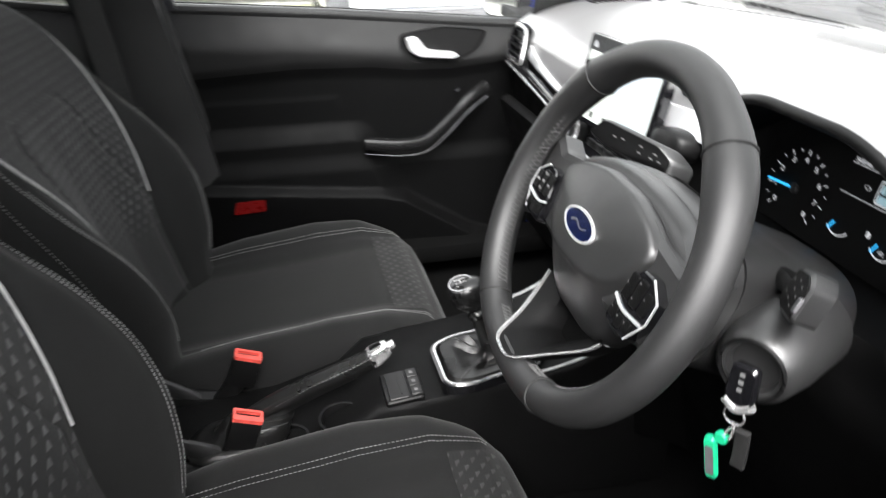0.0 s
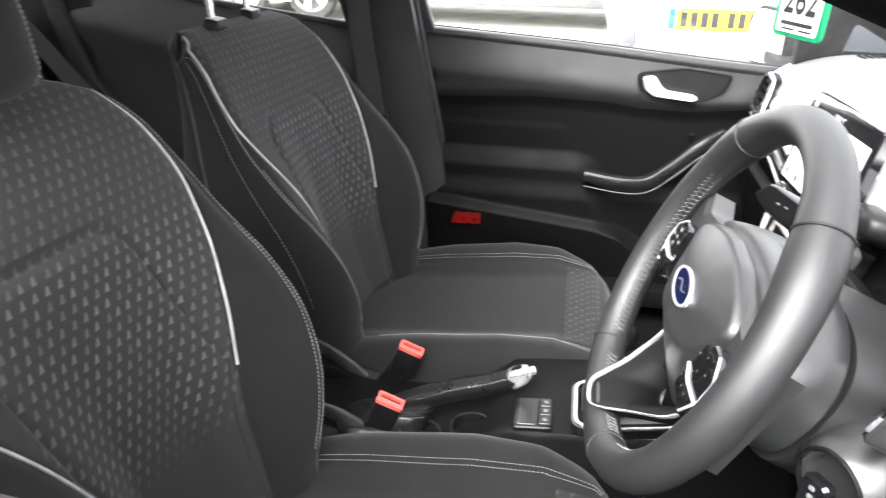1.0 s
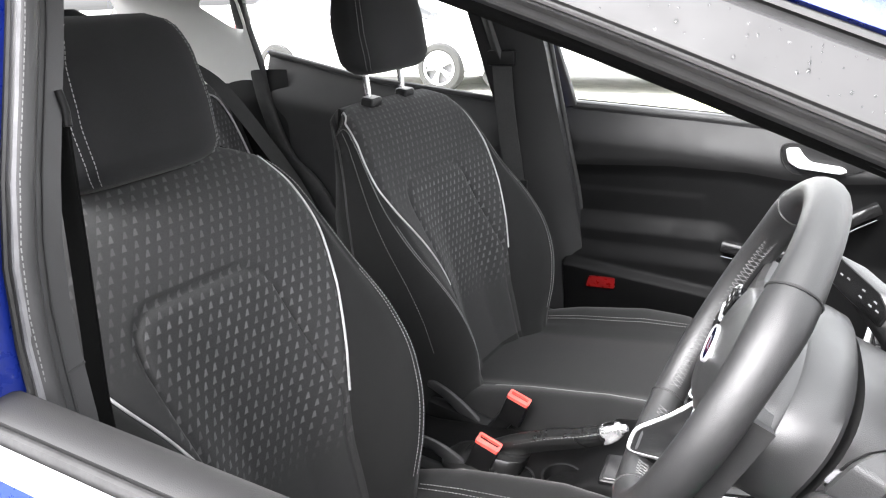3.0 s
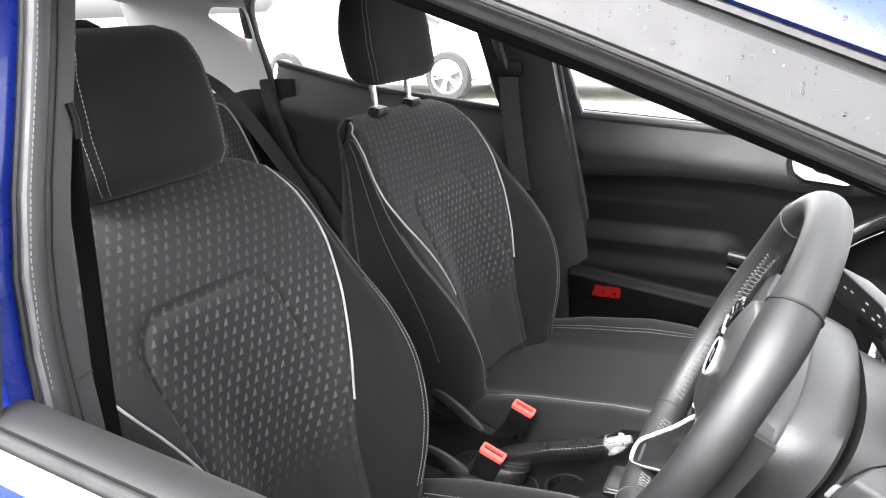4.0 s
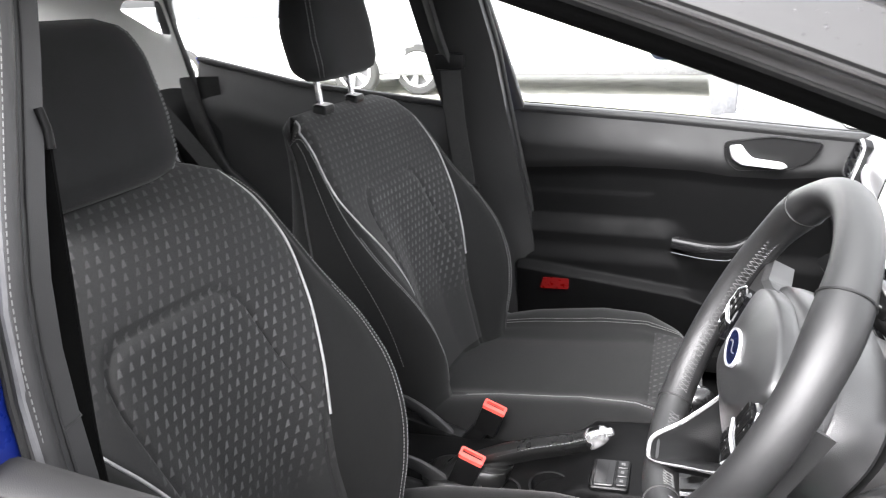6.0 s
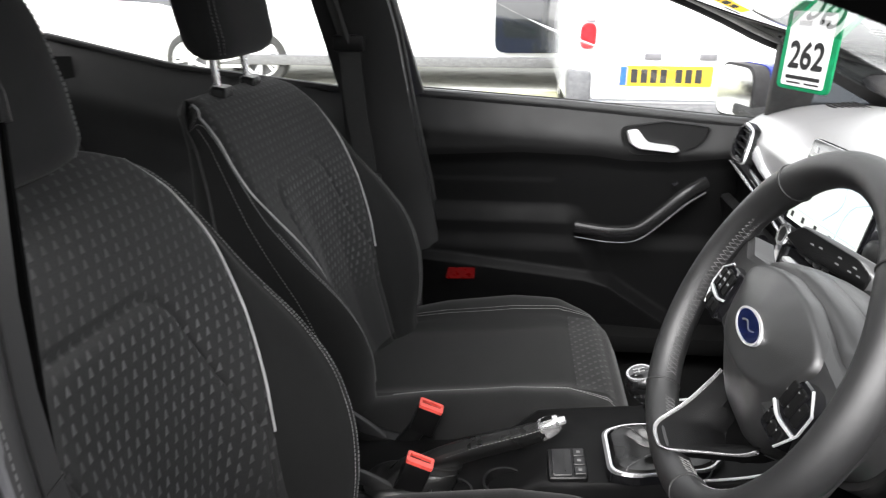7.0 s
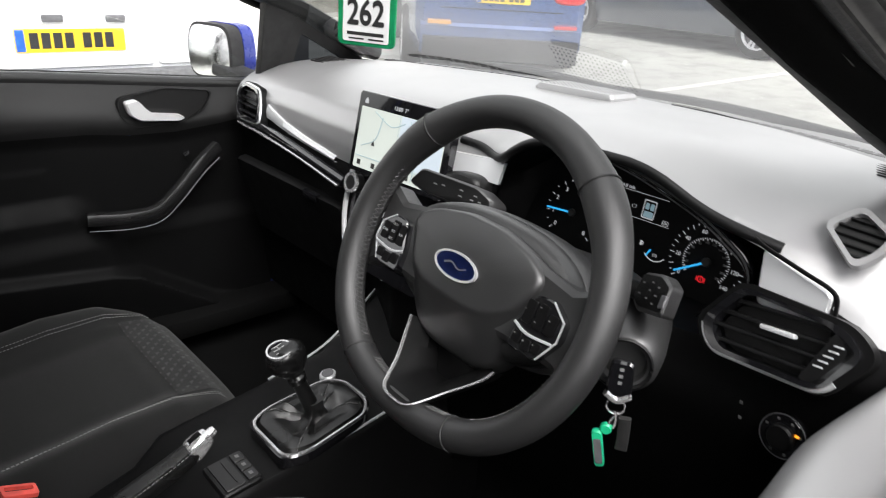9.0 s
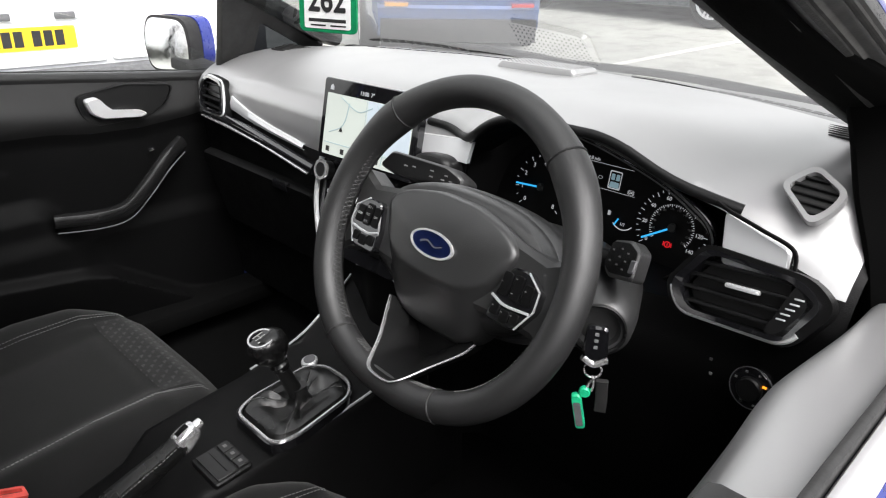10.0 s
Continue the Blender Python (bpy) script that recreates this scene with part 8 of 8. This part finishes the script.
# second white van further back, sliding door open
van2 = thing("white_van", (-1.2, 9.0, 0), "white van further back with its side door open", "van")
hull("body", [[(x, 7.6, 0.3), (x, 7.58, 0.9), (x, 7.75, 1.9), (x, 8.0, 2.05), (x, 9.2, 2.05), (x, 9.4, 0.9), (x, 9.4, 0.3)] for x in (-4.2, -4.1, 1.6, 1.7)], WHITE, van2, place=P3)
# no opening is cut: a dark panel stands for the shaded load space
q = B()
plate(q, rounded([(-0.45, -0.52), (0.5, -0.52), (0.5, 1.0), (-0.45, 1.0)], 0.14), frame_at((-0.02, 7.572, 0.95), (1, 0, 0), (0, 0.06, 1)), 0.012)
part("shaded_opening_panel", q, DARKGLASS, van2, "dark panel standing for the shaded load space")
q = B()
box(q, (-1.2, 7.55, 0.32), (5.6, 0.06, 0.12), 0.02)
part("side_skirt", q, BUMPER, van2)
for x in (-3.3, 1.0):
    road_wheel(van2, (x, 7.56, 0.33), (0, -1, 0))


def saloon(name, label, c, heading, paint, length=4.3, width=1.8, height=1.46, plate_mat=None, glass_mat=None, ground=0.0, bumper=None):
    """A parked car: heading in degrees, nose along it; c is the middle on the ground."""
    t = thing(name, (*c, ground), label, "car")
    m = Matrix.Translation((*c, ground)) @ Matrix.Rotation(radians(heading), 4, "Z")
    L, Wd, H = length / 2, width / 2, height
    pt = lambda x, y, z: m @ Vector((x, y, z))

    def sec(x, wl, wb, z0, zb, zt):
        return [(x, -wl, z0), (x, -wb, z0 + 0.18), (x, -wb, zb - 0.12), (x, -wb * 0.95, zb), (x, -wb * 0.8, zt - 0.02), (x, -wb * 0.6, zt), (x, wb * 0.6, zt), (x, wb * 0.8, zt - 0.02), (x, wb * 0.95, zb), (x, wb, zb - 0.12), (x, wb, z0 + 0.18), (x, wl, z0)]

    hull("body", [sec(-L, Wd * 0.8, Wd * 0.86, 0.35, 0.85, 0.93), sec(-L + 0.08, Wd * 0.88, Wd * 0.95, 0.28, 0.9, 0.99), sec(-L + 0.35, Wd * 0.9, Wd, 0.22, 0.95, 1.02), sec(0, Wd * 0.92, Wd, 0.2, 0.95, 1.02), sec(L - 1.2, Wd * 0.92, Wd, 0.2, 0.92, 0.99), sec(L - 0.3, Wd * 0.9, Wd * 0.96, 0.22, 0.72, 0.8), sec(L, Wd * 0.75, Wd * 0.8, 0.3, 0.6, 0.68)], paint, t, place=pt)

    def cab(x, k, z):
        w = Wd * k
        return [(x, -w, 0.94), (x, -w * 0.97, z - 0.2 if z > 1.2 else z - 0.02), (x, -w * 0.82, z), (x, w * 0.82, z), (x, w * 0.97, z - 0.2 if z > 1.2 else z - 0.02), (x, w, 0.94)]

    hull("greenhouse", [cab(-L + 0.12, 0.84, 1.02), cab(-L + 0.5, 0.82, H - 0.1), cab(-L + 1.0, 0.8, H), cab(0.2, 0.8, H), cab(L - 1.9, 0.8, H - 0.06), cab(L - 1.05, 0.88, 1.0)], glass_mat or DARKGLASS, t, "dark window glass", place=pt)
    hull("roof", [[(x, -Wd * 0.66 * k, z), (x, -Wd * 0.5, z + 0.03), (x, Wd * 0.5, z + 0.03), (x, Wd * 0.66 * k, z)] for x, z, k in ((-L + 0.4, H - 0.1, 1), (-L + 1.0, H - 0.01, 1), (0.2, H - 0.01, 1), (L - 1.8, H - 0.08, 1))], paint, t, place=pt)
    hull("rear_bumper", [[(x, -Wd * 0.9, z0), (x, -Wd * 0.9, z1), (x, Wd * 0.9, z1), (x, Wd * 0.9, z0)] for x, z0, z1 in ((-L - 0.05, 0.34, 0.5), (-L + 0.06, 0.24, 0.56))], bumper or BUMPER, t, place=pt)
    for s in (-1, 1):
        lp = frame_at(pt(-L + 0.03, s * Wd * 0.74, 0.83), pt(0, -1, 0) - pt(0, 0, 0), (0, 0, 1))
        q_ = B()
        plate(q_, oval(0.16, 0.09, 20, 0, 0, 3), lp, 0.05, 0.015)
        part("tail_lamp", q_, LAMP_RED, t, "red tail lamp")
        lp2 = frame_at(pt(L - 0.22, s * Wd * 0.72, 0.64), pt(0, 1, 0) - pt(0, 0, 0), (0, 0, 1))
        q_ = B()
        plate(q_, oval(0.17, 0.07, 20, 0, 0, 3), lp2, 0.16, 0.02)
        part("headlamp", q_, LAMP_CLEAR, t, "clear headlamp")
        for x in (-L + 0.78, L - 0.85):
            road_wheel(t, pt(x, s * (Wd + 0.045), 0.32), pt(0, s, 0) - pt(0, 0, 0))
    if plate_mat:
        number_plate(t, frame_at(pt(-L - 0.012, 0, 0.78), pt(0, -1, 0) - pt(0, 0, 0), (0, 0, 1)), 0.52, 0.112, plate_mat, 7)
    return t


BX, BY, BH = 5.85, 5.65, 54
blue_car = saloon("blue_hatchback", "metallic blue hatchback parked ahead with its rear facing", (BX, BY), BH, DARKBLUE, 3.96, 1.74, 1.47, YELLOW, ground=ground_z(BX - 1.7), bumper=DARKBLUE)
bm_ = Matrix.Translation((BX, BY, ground_z(BX - 1.7))) @ Matrix.Rotation(radians(BH), 4, "Z") @ Matrix.Translation((0.2, 0, 0))
at_ = lambda x, y, z: bm_ @ Vector((x, y, z))
hull("diffuser", [[(-2.255, y, 0.2), (-2.255, y, 0.4), (-2.2, y, 0.42), (-2.2, y, 0.18)] for y in span(-0.76, 0.76, 4)], SOFT, blue_car, "black lower bumper insert", place=at_)
for s in (-1, 1):
    hull("bumper_lamp", [[(-2.27, s * y, 0.52), (-2.275, s * y, 0.55), (-2.22, s * y, 0.56), (-2.22, s * y, 0.51)] for y in (0.5, 0.6, 0.72)], AMBER if s > 0 else LAMP_RED, blue_car, "small bumper lamp lens", place=at_)
hull("tailgate_line", [[(-2.185, y, 0.66), (-2.19, y, 0.67), (-2.17, y, 0.67), (-2.17, y, 0.66)] for y in (-0.6, 0.6)], SOFT, blue_car, place=at_)
saloon("dark_suv", "dark grey estate car parked side-on across the bay", (9.22, 4.5), 83.5, DARKGREY, 4.6, 1.85, 1.65, ground=0.34)
saloon("white_hatchback", "white car with black and silver alloy wheels", (-5.4, 8.3), 2, WHITE, 4.2, 1.8, 1.46)
saloon("white_hatchback", "white car parked in the row behind", (-5.6, -1.5), 100, WHITE, 4.0, 1.75, 1.46)
saloon("white_hatchback", "white car parked far back in the row", (-12.5, 4.6), 8, WHITE, 4.0, 1.75, 1.46)
saloon("white_hatchback", "white car parked beyond the others", (-17.5, 6.0), 8, WHITE, 4.0, 1.75, 1.46)
saloon("white_hatchback", "white car parked at the end of the row", (-9.6, 0.8), 95, WHITE, 4.0, 1.75, 1.46)

# markings, verge, low wall
for x0, y0, x1, y1 in ((4.6, 2.84, 8.0, 2.35), (-1.2, 4.6, -1.0, 7.0), (-3.6, 4.4, -3.5, 6.8), (4.2, -1.5, 11, -2.6)):
    alone("bay_line", strip(x0, y0, x1, y1, 0.1), LINE, "worn white bay line painted on asphalt", "road marking", "structure")
q = B()
sheet(q, lambda u, v: Vector((u, v, 0.02 + 0.03 * noise.noise(Vector((u, v, 0))))), span(-14, 1.0, 30), span(5.6, 7.3, 6))
alone("verge", q, MOSS, "strip of mossy ground beside the bays", "verge", "structure")
q = B()
for i in range(24):
    box(q, (-11 + 0.92 * i, 10.2, 0.28), (0.9, 0.2, 0.56), 0.01)
alone("low_wall", q, BRICK, "pale low concrete wall at the edge of the car park", "wall", "structure")
q = B()
box(q, (4, 34, 3.0), (60, 6, 6), 0.05)
alone("far_building", q, BRICK, "pale far building beyond the car park", "building", "structure")

# unseen wall, added only to cut low daylight from the driver's side
q = B()
box(q, (-1.0, -3.25, 0.8), (26, 0.3, 1.6), 0.02)
alone("light_block_wall", q, BLOCKWALL, "added dark wall, out of view, that dims the driver's side", "wall", "structure")
